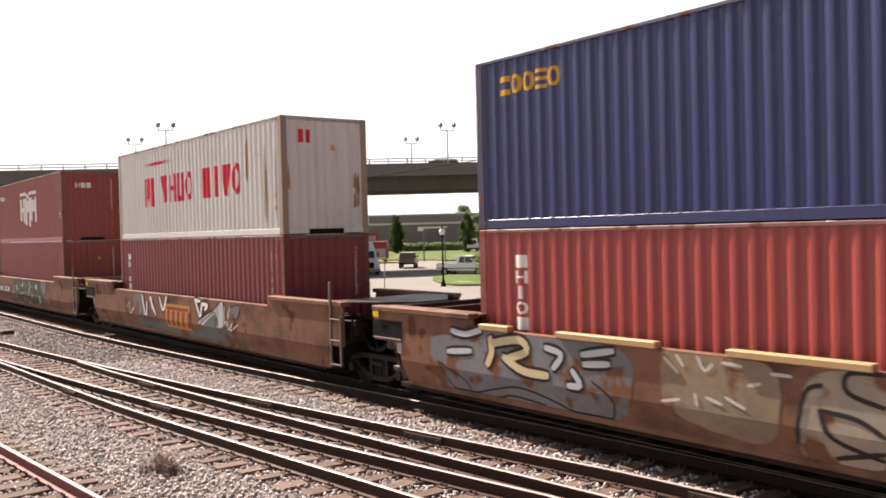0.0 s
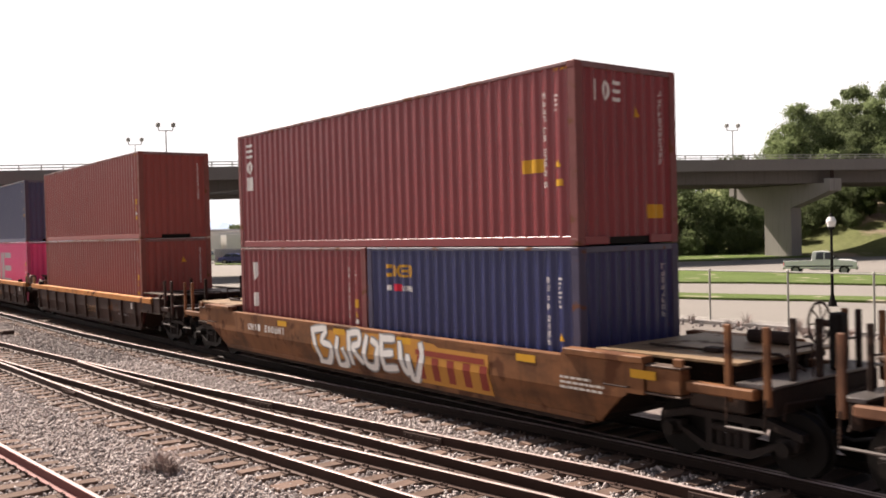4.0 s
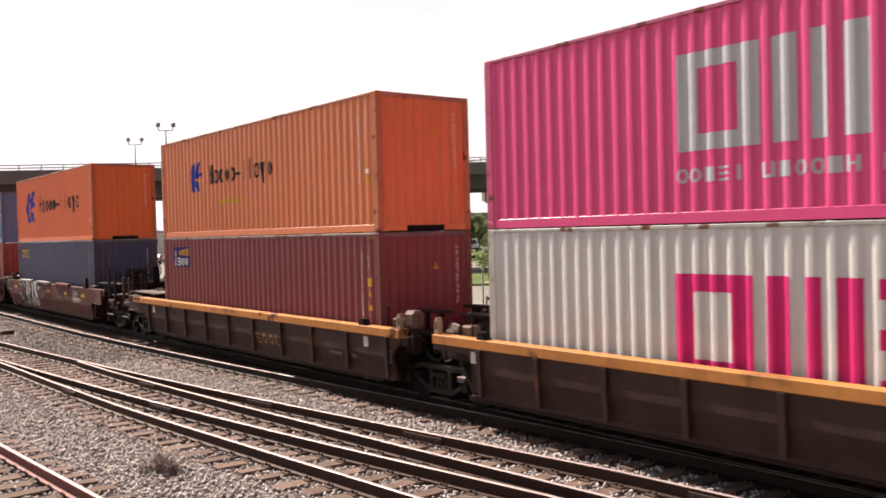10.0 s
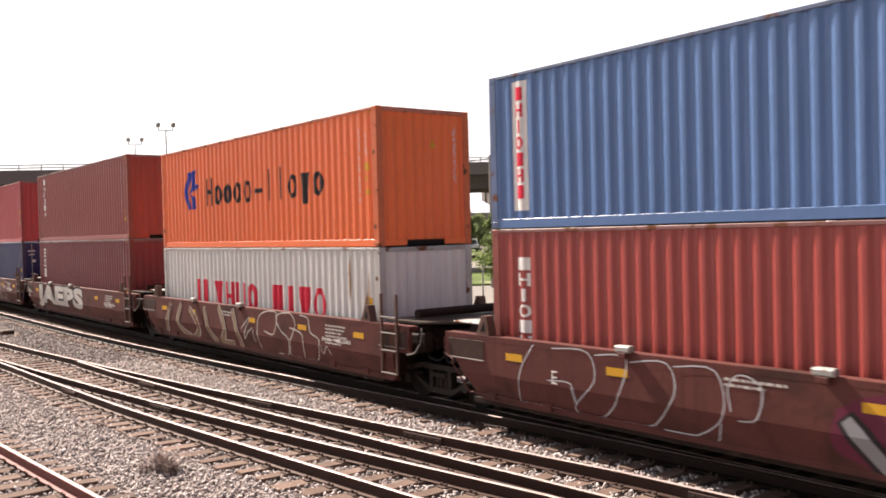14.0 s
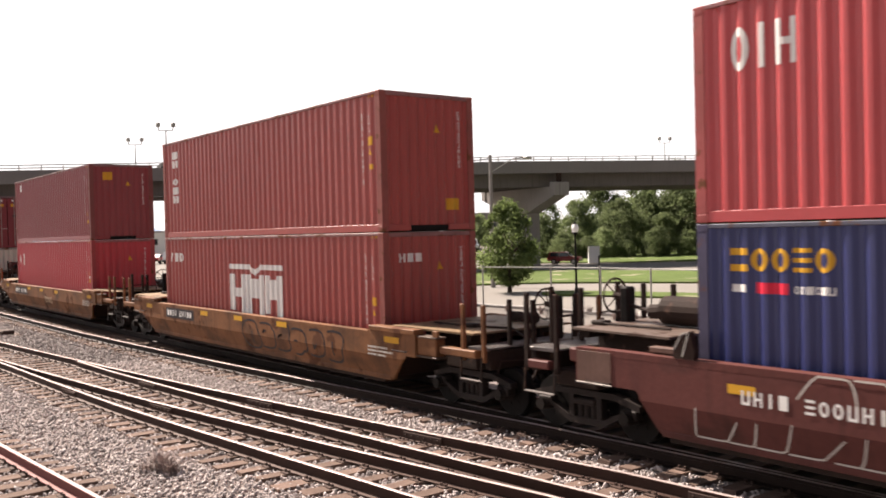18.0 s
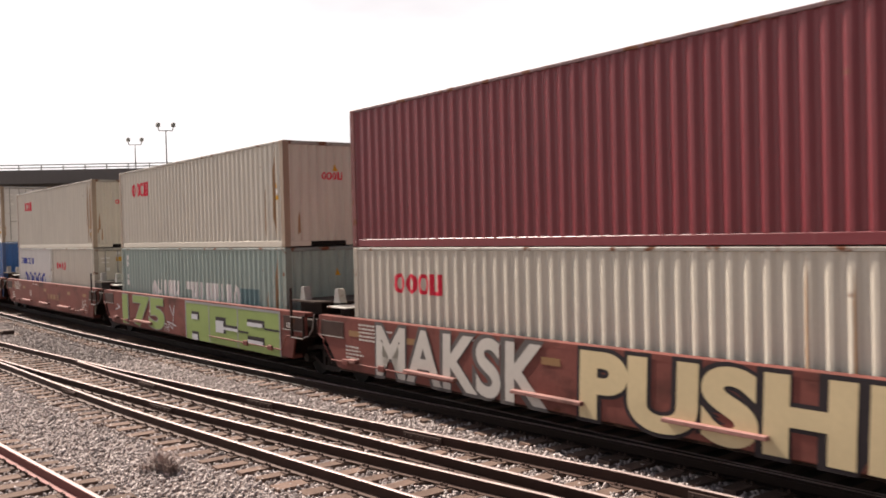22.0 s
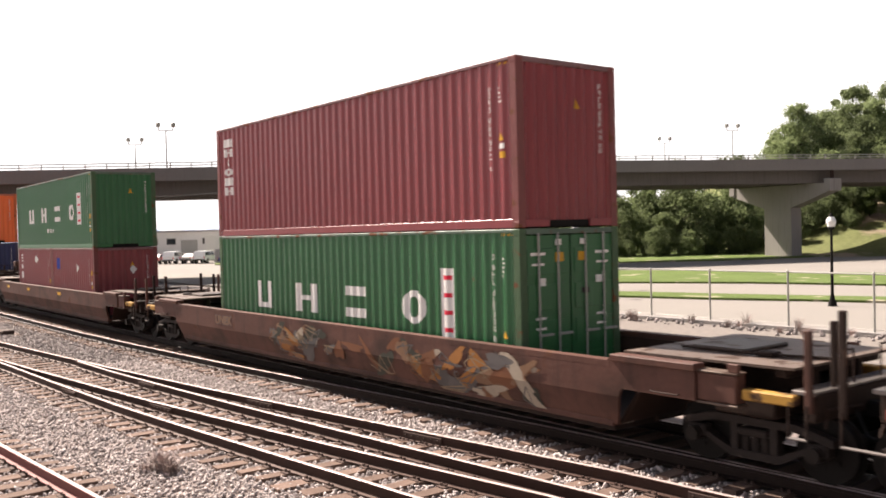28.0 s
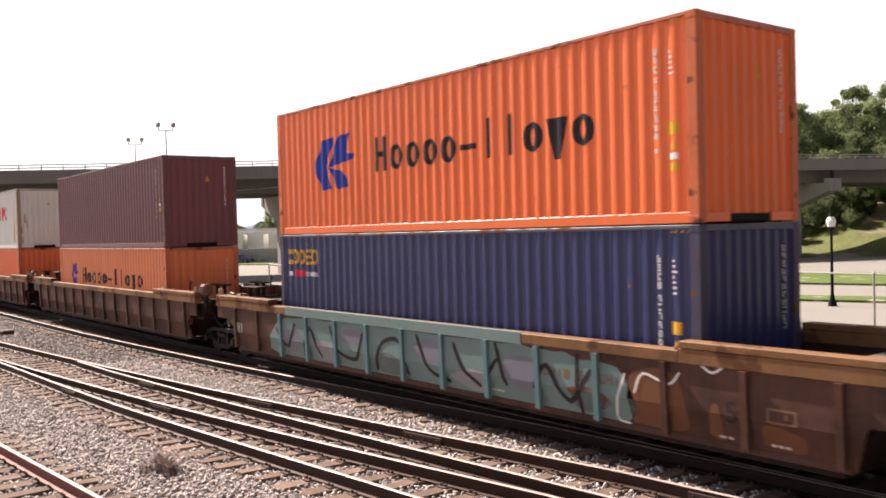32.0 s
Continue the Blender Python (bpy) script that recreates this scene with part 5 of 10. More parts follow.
for i, which, x0, x1, z0, z1 in ((3, "u", -1.41, 1.71, 4.2, 5.62), (15, 0, -1.44, 1.62, 1.25, 2.56)):
    h = z1 - z0
    w = (x1 - x0) / 3
    polys = [rect(x0, x0 + w * 1.2, z1 - h * 0.1, z1), rect(x0 + w * 1.8, x1, z1 - h * 0.1, z1), [(x0 + w * 1.2, z1), (x0 + w * 1.2, z1 - h * 0.1), (x0 + w * 1.5, z1 - h * 0.24), (x0 + w * 1.5, z1 - h * 0.12)],
             [(x0 + w * 1.8, z1), (x0 + w * 1.5, z1 - h * 0.12), (x0 + w * 1.5, z1 - h * 0.24), (x0 + w * 1.8, z1 - h * 0.1)]]
    for k in range(3):
        a = x0 + k * w * 1.02
        d = -h * 0.14 * (1 - abs(k - 1)) - 0.02
        polys += [rect(a, a + w * 0.30, z0 + d + h * 0.08, z1 - h * 0.2), rect(a + w * 0.66, a + w * 0.95, z0 + d + h * 0.02, z1 - h * 0.2), rect(a + w * 0.3, a + w * 0.66, z0 + h * 0.34, z0 + h * (0.52 if k == 0 else 0.72))]
    mark(i, which, "white", polys, label="large white emblem of plain shapes")
    mark(i, which, "white", shapes("d bobo", -5.67, -4.73, 5.4 if which == "u" else 2.58, 5.62 if which == "u" else 2.84))
mark(3, "u", "white", shapes("hbb", -0.65, -0.01, 5.51, 5.73), "end")
mark(15, 0, "white", shapes("hbb", -0.82, -0.22, 2.67, 2.85), "end")
mark(4, "u", "white", column(3, -5.62, -5.30, 4.38, 5.64, "eob"))
mark(4, "u", "white", shapes("ioe", -0.83, -0.15, 5.31, 5.64), "end")
mark(4, "u", "yellow", [rect(0.49, 0.85, 3.42, 3.65)], "end", "yellow sticker")
mark(4, "u", "yellow", [rect(4.85, 5.35, 4.2, 4.42)], label="yellow sticker")
mark(4, 0, "white", [[(-5.44, 2.62), (-5.15, 2.62), (-5.2, 2.3), (-5.35, 2.15)], rect(-5.42, -5.16, 1.5, 1.85)])
tag5(4, 1, 0.72, 1.62, 2.4, 2.65)
mark(6, "u", "red", [rect(-5.7, -5.1, 5.56 + 0.14 * k, 5.64 + 0.14 * k, 0.1) for k in range(3)])
mark(6, "u", "white", [rect(-5.72, -5.1, 5.63 + 0.14 * k, 5.69 + 0.14 * k, 0.1) for k in range(2)] + shapes("dhd---", -4.95, -3.41, 5.56, 5.92))
big_three(6, 0, "silver", -1.7, 2.53, 1.22, 2.78)
mark(7, "u", "white", column(3, -5.43, -5.14, 4.08, 5.3, "eob"))
mark(7, "u", "white", shapes("ioe", -1.0, -0.36, 4.91, 5.2), "end")
mark(7, 0, "white", shapes("uhso", -4.8, -1.05, 1.36, 2.04, gap=0.12, weight=0.32))
mark(7, 0, "white", [rect(-0.85, -0.42, 1.3, 2.35)], label="pale upright panel")
swept(7, 1, 0.5, 1.55, 1.45, 2.35, 2.0, 5.7, 1.25, 2.1)
big_three(8, "u", "silver", -2.03, 2.11, 4.29, 5.62)
mark(8, "u", "silver", shapes("oobei uboobh ubbbob", -2.06, 2.07, 3.86, 4.06, gap=0.3))
big_three(8, 0, "pink", -2.15, 1.98, 1.22, 2.62)
swept(9, "u", -3.86, -3.0, 4.6, 5.45, -2.5, 1.45, 4.62, 5.3)
mark(9, "u", "yellow", [rect(-1.9, -0.3, 4.2, 4.3)])
mark(9, 0, "navy", [rect(-5.32, -4.13, 2.43, 3.02)], label="dark blue sign panel")
b = BOXES[8][0]
decal("marking", [[(x, z - b[5]) for x, z in p] for p in [[(-4.98, 2.795 + 0.022 * q), (-4.17, 2.755 + 0.048 * q), (-4.17, 2.787 + 0.048 * q), (-4.98, 2.812 + 0.022 * q)] for q in range(5)]], b[1], near, INK["yellow"], b[0], "yellow rays", 0.007)
decal("marking", [[(x, z - b[5]) for x, z in p] for p in shapes("ebohoh", -5.03, -4.2, 2.47, 2.70) + [[(-5.28, 2.46), (-5.1, 2.46), (-5.13, 2.78), (-5.1, 2.78), (-5.12, 2.9), (-5.19, 2.97), (-5.26, 2.9), (-5.28, 2.78), (-5.25, 2.78)]]], b[1], near, INK["white"], b[0], "pale row of plain shapes", 0.007)
swept(10, "u", -4.34, -2.57, 4.17, 5.6, -1.9, 4.4, 4.40, 5.3)
tag5(10, 0, -5.5, -4.06, 2.57, 2.93, False)
mark(11, "u", "white", [rect(-5.55, -5.2, 3.6, 5.75)], label="pale upright panel")
b = BOXES[10][-1]
decal("marking", [[(x, z - b[5]) for x, z in p] for p in column(7, -5.46, -5.29, 3.75, 5.65)], b[1], near, INK["red"], b[0], "red column of plain shapes", 0.007)
mark(11, "u", "silver", [rect(4.86, 5.1, 5.32, 5.85), rect(5.2, 5.54, 5.45, 5.8), rect(5.0, 5.3, 5.1, 5.2)], label="pale worn patch")
mark(11, 0, "white", column(6, -5.5, -5.2, 1.25, 2.82))
swept(12, "u", -4.32, -3.3, 4.1, 5.25, -2.75, 4.0, 3.95, 4.95)
mark(12, 0, "red", shapes("vhuo bivo", -2.3, 3.84, 1.3, 2.08, weight=0.3))
mark(12, 0, "red", [rect(-3.6, -3.35, 1.3, 2.1), rect(-3.1, -2.8, 1.3, 2.1)])
mark(13, "u", "white", column(6, -5.25, -4.92, 4.32, 6.0))
mark(13, 0, "white", column(3, -5.45, -5.05, 1.67, 2.97, "eob"))
mark(14, "u", "white", shapes("oih", -5.54, -4.62, 5.25, 5.82, weight=0.3))
tag5(14, 0, -5.59, -4.16, 2.67, 2.97)
mark(15, "u", "white", column(6, -5.35, -4.99, 4.3, 5.89))
mark(15, "u", "yellow", [rect(0.45, 0.8, 3.75, 4.0)], "end", "yellow sticker")
mark(16, 0, "white", shapes("oih", -5.6, -4.75, 2.2, 2.74, weight=0.3))
mark(16, "u", "white", [rect(-5.24, -4.92, 5.69, 6.0)])
mark(16, "u", "yellow", [rect(-0.7, -0.35, 5.6, 5.9)], "end", "yellow sticker")
for i, which, x0, x1, z0, z1 in ((17, 0, -4.6, -3.05, 2.08, 2.48), (18, "u", -4.83, -3.35, 4.69, 5.15), (19, "u", -4.72, -3.36, 4.72, 5.13), (19, 1, 0.77, 2.0, 2.1, 2.42),
                               (21, "u", -5.03, -3.5, 5.4, 5.78), (21, 0, -5.15, -3.7, 2.3, 2.68)):
    mark(i, which, "red", shapes("ooou", x0, x1, z0, z1, gap=0.1, weight=0.3))
for i, which, y0, y1, z0, z1 in ((18, "u", -0.15, 0.45, 4.65, 4.84), (19, "u", -0.35, 0.4, 4.67, 4.85), (21, "u", -0.39, 0.34, 5.2, 5.44), (21, 0, -0.42, 0.25, 2.3, 2.46)):
    mark(i, which, "red", shapes("ooou", y0, y1, z0, z1, gap=0.1, weight=0.3), "end")
mark(18, 0, "white", shapes("ohibh shibbibo", -3.15, 3.39, 1.22, 2.0, weight=0.3))
mark(18, 0, "teal", [rect(3.42, 4.6, 1.3, 1.92)], label="dark green patch")
mark(18, 0, "white", column(5, -5.6, -5.4, 1.7, 2.75))
mark(19, 0, "blue", shapes("ooooo", -5.02, -1.2, 1.25, 1.9, gap=0.25, weight=0.3))
mark(19, 0, "blue", shapes("ebhoeb", -5.6, -3.3, 2.28, 2.55))
for k, c in enumerate("oosoo"):
    x = -3.18 + k * 1.28
    mark(20, "u", "blue", ring(x + 0.33, 4.83, 0.42, 0.18, 18, sx=0.85) if c == "o" else shapes("s", x, x + 0.62, 4.42, 5.24))
mark(20, "u", "blue", [[(-5.45, 5.5), (-5.2, 5.5), (-5.28, 5.9), (-5.38, 5.9)]] + shapes("ebhoeb", -5.0, -3.67, 5.55, 5.78) + shapes("bbbbb", -5.65, -5.0, 5.36, 5.44))
mark(20, "u", "yellow", [rect(5.0, 5.25, 4.42, 4.68)], label="yellow sticker")
mark(20, 0, "white", shapes("oosoo", -0.96, 1.05, 1.72, 2.12, gap=0.12, weight=0.3) + shapes("shibbiho", -0.86, 1.0, 1.45, 1.66, gap=0.15, weight=0.3))
mark(20, 0, "white", ring(0.10, 1.97, 0.50, 0.06, 16, 0.42, math.pi - 0.42, 1.75) + ring(0.10, 1.97, 0.50, 0.055, 12, 0.40, math.pi - 0.40, 0.85))
mark(20, 0, "white", column(11, -5.52, -5.38, 1.4, 2.6))
mark(22, "u", "white", column(6, -5.64, -5.2, 4.36, 5.9))
four_wide(22, 0, 1.5, 2.16, [(-3.88, -3.09), (-1.79, -0.84), (0.46, 1.27), (2.6, 3.37)], (3.85, 4.27), 1.3, 2.6)
four_wide(23, "u", 4.12, 4.76, [(-3.82, -3.04), (-1.63, -0.76), (0.61, 1.41), (2.78, 3.55)], (4.02, 4.48), 3.93, 5.18)
mark(23, "u", "white", shapes("vvv-bob-bi", -0.64, 0.46, 3.66, 3.83))
mark(23, 0, "white", diamond(-2.65, 2.5, 0.2) + diamond(-2.85, 2.5, 0.16), label="white diamond placard")
mark(23, 1, "blue", [rect(0.78, 1.14, 2.12, 2.59)], label="small blue poster")
mark(23, 1, "white", diamond(3.76, 2.2, 0.2), label="white diamond placard")
mark(23, 1, "white", diamond(0.26, 2.14, 0.19), "end", "white diamond placard")
mark(23, 0, "white", column(3, -5.6, -5.3, 1.5, 2.7, "eob"))
swept(24, "u", -4.39, -2.66, 4.27, 5.45, -1.87, 4.31, 4.35, 5.24)
tag5(24, 0, -5.78, -4.35, 2.6, 2.95)
swept(25, 0, -4.5, -3.6, 1.55, 2.4, -3.0, 4.0, 1.5, 2.25)
mark(26, "u", "red", shapes("vhuo bivo", -2.05, 3.75, 4.40, 5.1, weight=0.3))


# ---- paint on the cars ----
def polyline(pts, w):
    out = []
    for (x0, z0), (x1, z1) in zip(pts, pts[1:]):
        d = math.hypot(x1 - x0, z1 - z0) or 1.0
        nx, nz = -(z1 - z0) / d * w / 2, (x1 - x0) / d * w / 2
        out.append([(x0 + nx, z0 + nz), (x1 + nx, z1 + nz), (x1 - nx, z1 - nz), (x0 - nx, z0 - nz)])
    return out


def bubbles(car, ink, x0, x1, z0, z1, n, seed, w=0.028):
    """Rounded outline graffiti: fat overlapping loops with small counters."""
    rnd = random.Random(seed)
    polys, cw = [], (x1 - x0) / n
    zm, zr = (z0 + z1) / 2, (z1 - z0) / 2
    for k in range(n):
        cx, cz = x0 + (k + 0.5) * cw, zm + rnd.uniform(-0.06, 0.06)
        rx, rz, lean = cw * rnd.uniform(0.52, 0.66), zr * rnd.uniform(0.86, 1.0), rnd.uniform(-0.15, 0.15)
        dent, at = rnd.uniform(0.1, 0.3), rnd.uniform(-1.2, 1.2)
        start, end = (-2.1, 2.1) if k else (-3.14, 3.14)
        pts = []
        for j in range(23):
            f = start + (end - start) * j / 22
            r = 1.0 - dent * math.exp(-((f - at) * 2.2) ** 2)
            u, v = math.cos(f), math.sin(f)
            u, v = math.copysign(abs(u) ** 0.75, u) * r, math.copysign(abs(v) ** 0.75, v) * r
            pts.append((cx + rx * u + lean * rz * v, min(z1 + 0.02, max(z0 - 0.02, cz + rz * v))))
        polys += polyline(pts, w)
        hx, hz = cx + rnd.uniform(-0.1, 0.1) * cw, cz + rnd.uniform(-0.25, 0.25) * zr
        arc = [(hx + 0.16 * cw * math.cos(q), hz + 0.22 * zr * math.sin(q)) for q in [rnd.uniform(0, 3) + i * 0.5 for i in range(rnd.choice((5, 7)))]]
        polys += polyline(arc if rnd.random() < 0.6 else [(hx, hz - 0.15), (hx + 0.03, hz + 0.15)], w)
    paint_on_car(car, ink, polys)


def curve(pts, n=4):
    """A smooth line through a few points."""
    out = []
    for i in range(len(pts) - 1):
        p0, p1, p2, p3 = (Vector(pts[max(0, min(len(pts) - 1, i + k))]) for k in (-1, 0, 1, 2))
        for j in range(n):
            t = j / n
            out.append(tuple(0.5 * ((2 * p1) + (p2 - p0) * t + (2 * p0 - 5 * p1 + 4 * p2 - p3) * t * t + (3 * p1 - p0 - 3 * p2 + p3) * t ** 3)))
    return out + [tuple(pts[-1])]


def under_sill(car, pts):
    top = CARS[WAGONS.index(car)][2]["top"] - 0.012
    return [(x, min(top, max(0.475, z))) for x, z in pts]


def wash(car, ink, pts, lift=0.005):
    """A sprayed patch with an uneven edge."""
    ring_ = curve(list(pts) + [pts[0]], 6)[:-1]
    cx, cz = sum(p[0] for p in ring_) / len(ring_), sum(p[1] for p in ring_) / len(ring_)
    big = max(p[0] for p in ring_) - min(p[0] for p in ring_) > 1.5
    soft = [(x + (0.05 * noise.noise((x * 3.0, z * 5.0, 1.0)) if big else 0.0), z + (0.05 * noise.noise((x * 3.0, z * 5.0, 7.0)) if big else 0.0)) for x, z in ring_]
    soft = under_sill(car, soft)
    paint_on_car(car, ink, [[(cx, cz), soft[k], soft[(k + 1) % len(soft)]] for k in range(len(soft))], "sprayed patch of paint", lift, whole=True)


def ribbon(pts, w):
    """Quads along a line, mitred so that they share their ends, with blunt tips."""
    a, b, n = [], [], len(pts)
    for k, (x, z) in enumerate(pts):
        p, q = pts[max(0, k - 1)], pts[min(n - 1, k + 1)]
        d = math.hypot(q[0] - p[0], q[1] - p[1]) or 1.0
        nx, nz = -(q[1] - p[1]) / d * w / 2, (q[0] - p[0]) / d * w / 2
        if k in (0, n - 1):
            e = -w / 4 if k == 0 else w / 4
            x, z, nx, nz = x + (q[0] - p[0]) / d * e, z + (q[1] - p[1]) / d * e, nx * 0.75, nz * 0.75
        a.append((x + nx, z + nz)), b.append((x - nx, z - nz))
    return [[a[k], a[k + 1], b[k + 1], b[k]] for k in range(n - 1)]


def sketch(car, ink, w, strokes, lift=0.012):
    """Sprayed lines, each a thin strip."""
    for k, s in enumerate(strokes):
        pts = [q for m, q in enumerate(under_sill(car, curve(s)))]
        pts = [q for m, q in enumerate(pts) if m == 0 or math.hypot(q[0] - pts[m - 1][0], q[1] - pts[m - 1][1]) > 0.01]
        if len(pts) > 1:
            paint_on_car(car, ink, ribbon(pts, w), "sprayed graffiti line", lift + 0.0004 * k, whole=True)


def fat_strokes(car, fill, edge, w, e, strokes):
    """Stout sprayed strokes with an edge of another colour."""
    sketch(car, edge, w + 2 * e, strokes, 0.010)
    sketch(car, fill, w, strokes, 0.014)


def plate(car, x0, x1, z0, z1, n, ink="white", back=True):
    """A stencilled mark of plain bars on a dark patch."""
    if back:
        paint_on_car(car, "dark", [rect(x0 - 0.12, x1 + 0.12, z0 - 0.07, z1 + 0.07)], "dark stencil patch")
    polys = [q for k in range(n) if k != 4 for q in shapes("hobueiob"[(k * 5 + n) % 8], x0 + k * (x1 - x0) / n, x0 + (k + 0.7) * (x1 - x0) / n, z0, z1)]
    paint_on_car(car, ink, polys, "pale stencilled bars", 0.008)


def slabs(car, ink, xs, z, w=0.45):
    paint_on_car(car, ink, [rect(x, x + w, z, z + 0.12) for x in xs], "yellow reflective strips", 0.006)


def emblem(car, x0, x1, z0, z1):
    """An ochre panel with dark red bars."""
    paint_on_car(car, "orange", [rect(x0, x1, z0, z1)], "ochre painted panel", 0.012)
    w = (x1 - x0) / 3
    polys = [rect(x0 + 0.1 + k * w * 0.62, x0 + 0.1 + k * w * 0.62 + 0.2, z0 + 0.08, z1 - 0.2, 0.06) for k in range(5)] + [rect(x0 + 0.1, x1 - 0.1, z1 - 0.18, z1 - 0.08)]
    paint_on_car(car, "brick", polys, "dark red bars", 0.016)


def fat_word(car, word, x0, x1, z0, z1, fill, outline, swell=0.02, edge=0.05, label="", lift=0.010, lean=0.0):
    """Sprayed block letters with an outline, cut along the fold of the side."""
    for ink, grow, out in ((outline, swell + edge, lift), (fill, swell, lift + 0.004)):
        cu = bpy.data.curves.new("text", "FONT")
        cu.body, cu.size, cu.offset, cu.space_character, cu.shear = word, 1.0, grow / (z1 - z0) * 0.72, 1.06, lean
        tmp = bpy.data.objects.new("text", cu)
        me = bpy.data.meshes.new_from_object(tmp)
        bpy.data.objects.remove(tmp)
        xs, zs = [v.co.x for v in me.vertices], [v.co.y for v in me.vertices]
        g = 0.0 if grow == swell else edge
        ax, az, sx, sz = min(xs), min(zs), (x1 - x0 + 2 * g) / (max(xs) - min(xs)), (z1 - z0 + 2 * g) / (max(zs) - min(zs))
        for v in me.vertices:
            v.co = (x0 - g + (v.co.x - ax) * sx, 0.0, z0 - g + (v.co.y - az) * sz)
        bm = B()
        bm.from_mesh(me)
        bmesh.ops.bisect_plane(bm, geom=bm.verts[:] + bm.edges[:] + bm.faces[:], plane_co=(0, 0, FOLD), plane_no=(0, 0, 1))
        for v in bm.verts:
            v.co.y = -SY - out + max(0.0, FOLD - v.co.z) * car_tuck(car)
        bm.to_mesh(me)
        bm.free()
        me.materials.clear()
        me.materials.append(INK[ink])
        part("graffiti_outline" if g else "graffiti_letters", me, None, car, label or f"{ink} sprayed block letters")


def letter(car, word, x, z, size, ink="white", name="painted_letter"):
    cu = bpy.data.curves.new("text", "FONT")
    cu.body, cu.size, cu.extrude = word, size, 0.0
    tmp = bpy.data.objects.new("text", cu)
    me = bpy.data.meshes.new_from_object(tmp)
    bpy.data.objects.remove(tmp)
    for v in me.vertices:
        px, pz = v.co.x + x, v.co.y + z
        v.co = (px, -SY - 0.012 + max(0.0, FOLD - pz) * car_tuck(car), pz)
    me.materials.clear()
    me.materials.append(INK[ink])
    part(name, me, None, car, f"{ink} painted {word}")


def fine_print(car, x0, x1, z1, lines, seed, ink="bone"):
    """Lines of stencilled small print, as short bars."""
    rnd, polys = random.Random(seed), []
    for k in range(lines):
        x, z = x0, z1 - 0.075 * k
        end = x0 + (x1 - x0) * rnd.uniform(0.6, 1.0)
        while x < end:
            w = rnd.uniform(0.03, 0.12)
            polys.append(rect(x, min(end, x + w), z, z + 0.036))
            x += w + 0.025
    turned = [[(z, x) for x, z in p] for p in polys]
    tuck = car_tuck(car)
    decal("small_print", turned, [(0.2, (FOLD - 0.2) * tuck), (FOLD, 0.0), (2.6, 0.0)], lambda u, w, d: (w, -SY + d, u), INK[ink], car, "pale stencilled small print", 0.006, joined=True)


W = WAGONS
# sprayed pieces, car by car
wash(W[0], "cloud_grey", [(-7.11, 1.35), (-5.68, 1.6), (-3.92, 1.6), (-2.57, 1.51), (-2.37, 1.04), (-2.83, 0.42), (-4.55, 0.42), (-5.85, 0.42), (-7.05, 0.49)], 0.005)
sketch(W[0], "dark", 0.035, [[(-6.92, 0.97), (-6.61, 0.51), (-6.15, 0.42), (-6.21, 0.67), (-6.87, 0.93)], [(-6.15, 0.42), (-5.52, 0.58), (-4.8, 0.71), (-4.05, 0.59), (-3.47, 0.42), (-2.92, 0.42), (-2.76, 0.77), (-3.14, 1.01)], [(-5.36, 0.42), (-5.05, 0.54), (-4.25, 0.49)]], 0.008)
fat_strokes(W[0], "cream_ink", "dark", 0.13, 0.05, [[(-5.43, 1.48), (-5.39, 1.26), (-5.52, 1.02)], [(-5.44, 1.38), (-4.72, 1.5), (-4.54, 1.33), (-5.01, 1.17)], [(-5.1, 1.19), (-4.64, 1.01), (-4.07, 0.99)]])
fat_strokes(W[0], "silver", "dark", 0.1, 0.05, [[(-6.48, 1.53), (-6.1, 1.49), (-5.68, 1.59)], [(-6.6, 1.15), (-5.95, 1.21)], [(-4.1, 1.43), (-3.76, 1.35), (-3.94, 1.12)], [(-3.32, 1.39), (-2.71, 1.5)], [(-3.29, 1.25), (-2.79, 1.3)], [(-3.53, 1.13), (-3.37, 0.92), (-3.62, 0.89)]])
wash(W[0], "cloud_tan", [(-1.85, 1.6), (-0.81, 1.6), (-0.12, 1.48), (-0.21, 0.61), (-1.02, 0.57), (-1.8, 0.88)], 0.005)
sketch(W[0], "bone", 0.045, [[(-1.79, 1.5), (-1.57, 1.32)], [(-1.59, 1.55), (-1.47, 1.41)], [(-1.25, 1.56), (-1.14, 1.39), (-1.02, 1.48)], [(-0.87, 1.52), (-0.59, 1.5)], [(-1.84, 0.9), (-1.55, 0.96)], [(-1.3, 1.07), (-1.27, 0.92)], [(-1.12, 1.04), (-0.89, 0.98)], [(-0.83, 1.08), (-0.55, 0.97)], [(-0.49, 1.27), (-0.33, 1.31)], [(-0.17, 1.45), (0.09, 1.45)]], 0.012)
wash(W[0], "cloud_bone", [(0.23, 1.31), (0.48, 1.54), (1.22, 1.58), (1.14, 0.52), (0.18, 0.42)], 0.005)
sketch(W[0], "dark", 0.06, [[(1.22, 1.6), (0.8, 1.56), (0.79, 1.34), (1.21, 1.22)], [(0.44, 1.09), (0.59, 0.78), (1.16, 0.61)], [(0.44, 1.09), (0.88, 1.05), (1.21, 0.89)], [(1.18, 0.7), (0.59, 0.54)], [(0.13, 0.65), (0.26, 1.27), (0.47, 1.39)]], 0.012)
wash(W[1], "cloud_teal", [(-3.39, 0.76), (-0.81, 0.71), (1.37, 0.69), (3.82, 0.85), (3.5, 0.43), (1.94, 0.42), (-0.58, 0.42), (-3.46, 0.42)], 0.005)
wash(W[1], "cloud_grey", [(-3.82, 1.42), (-3.13, 1.5), (-2.94, 0.81), (-3.61, 0.81)], 0.006)
wash(W[1], "silver", [(1.58, 0.98), (2.73, 1.35), (3.22, 1.6), (3.26, 0.91), (1.72, 0.9)], 0.007)
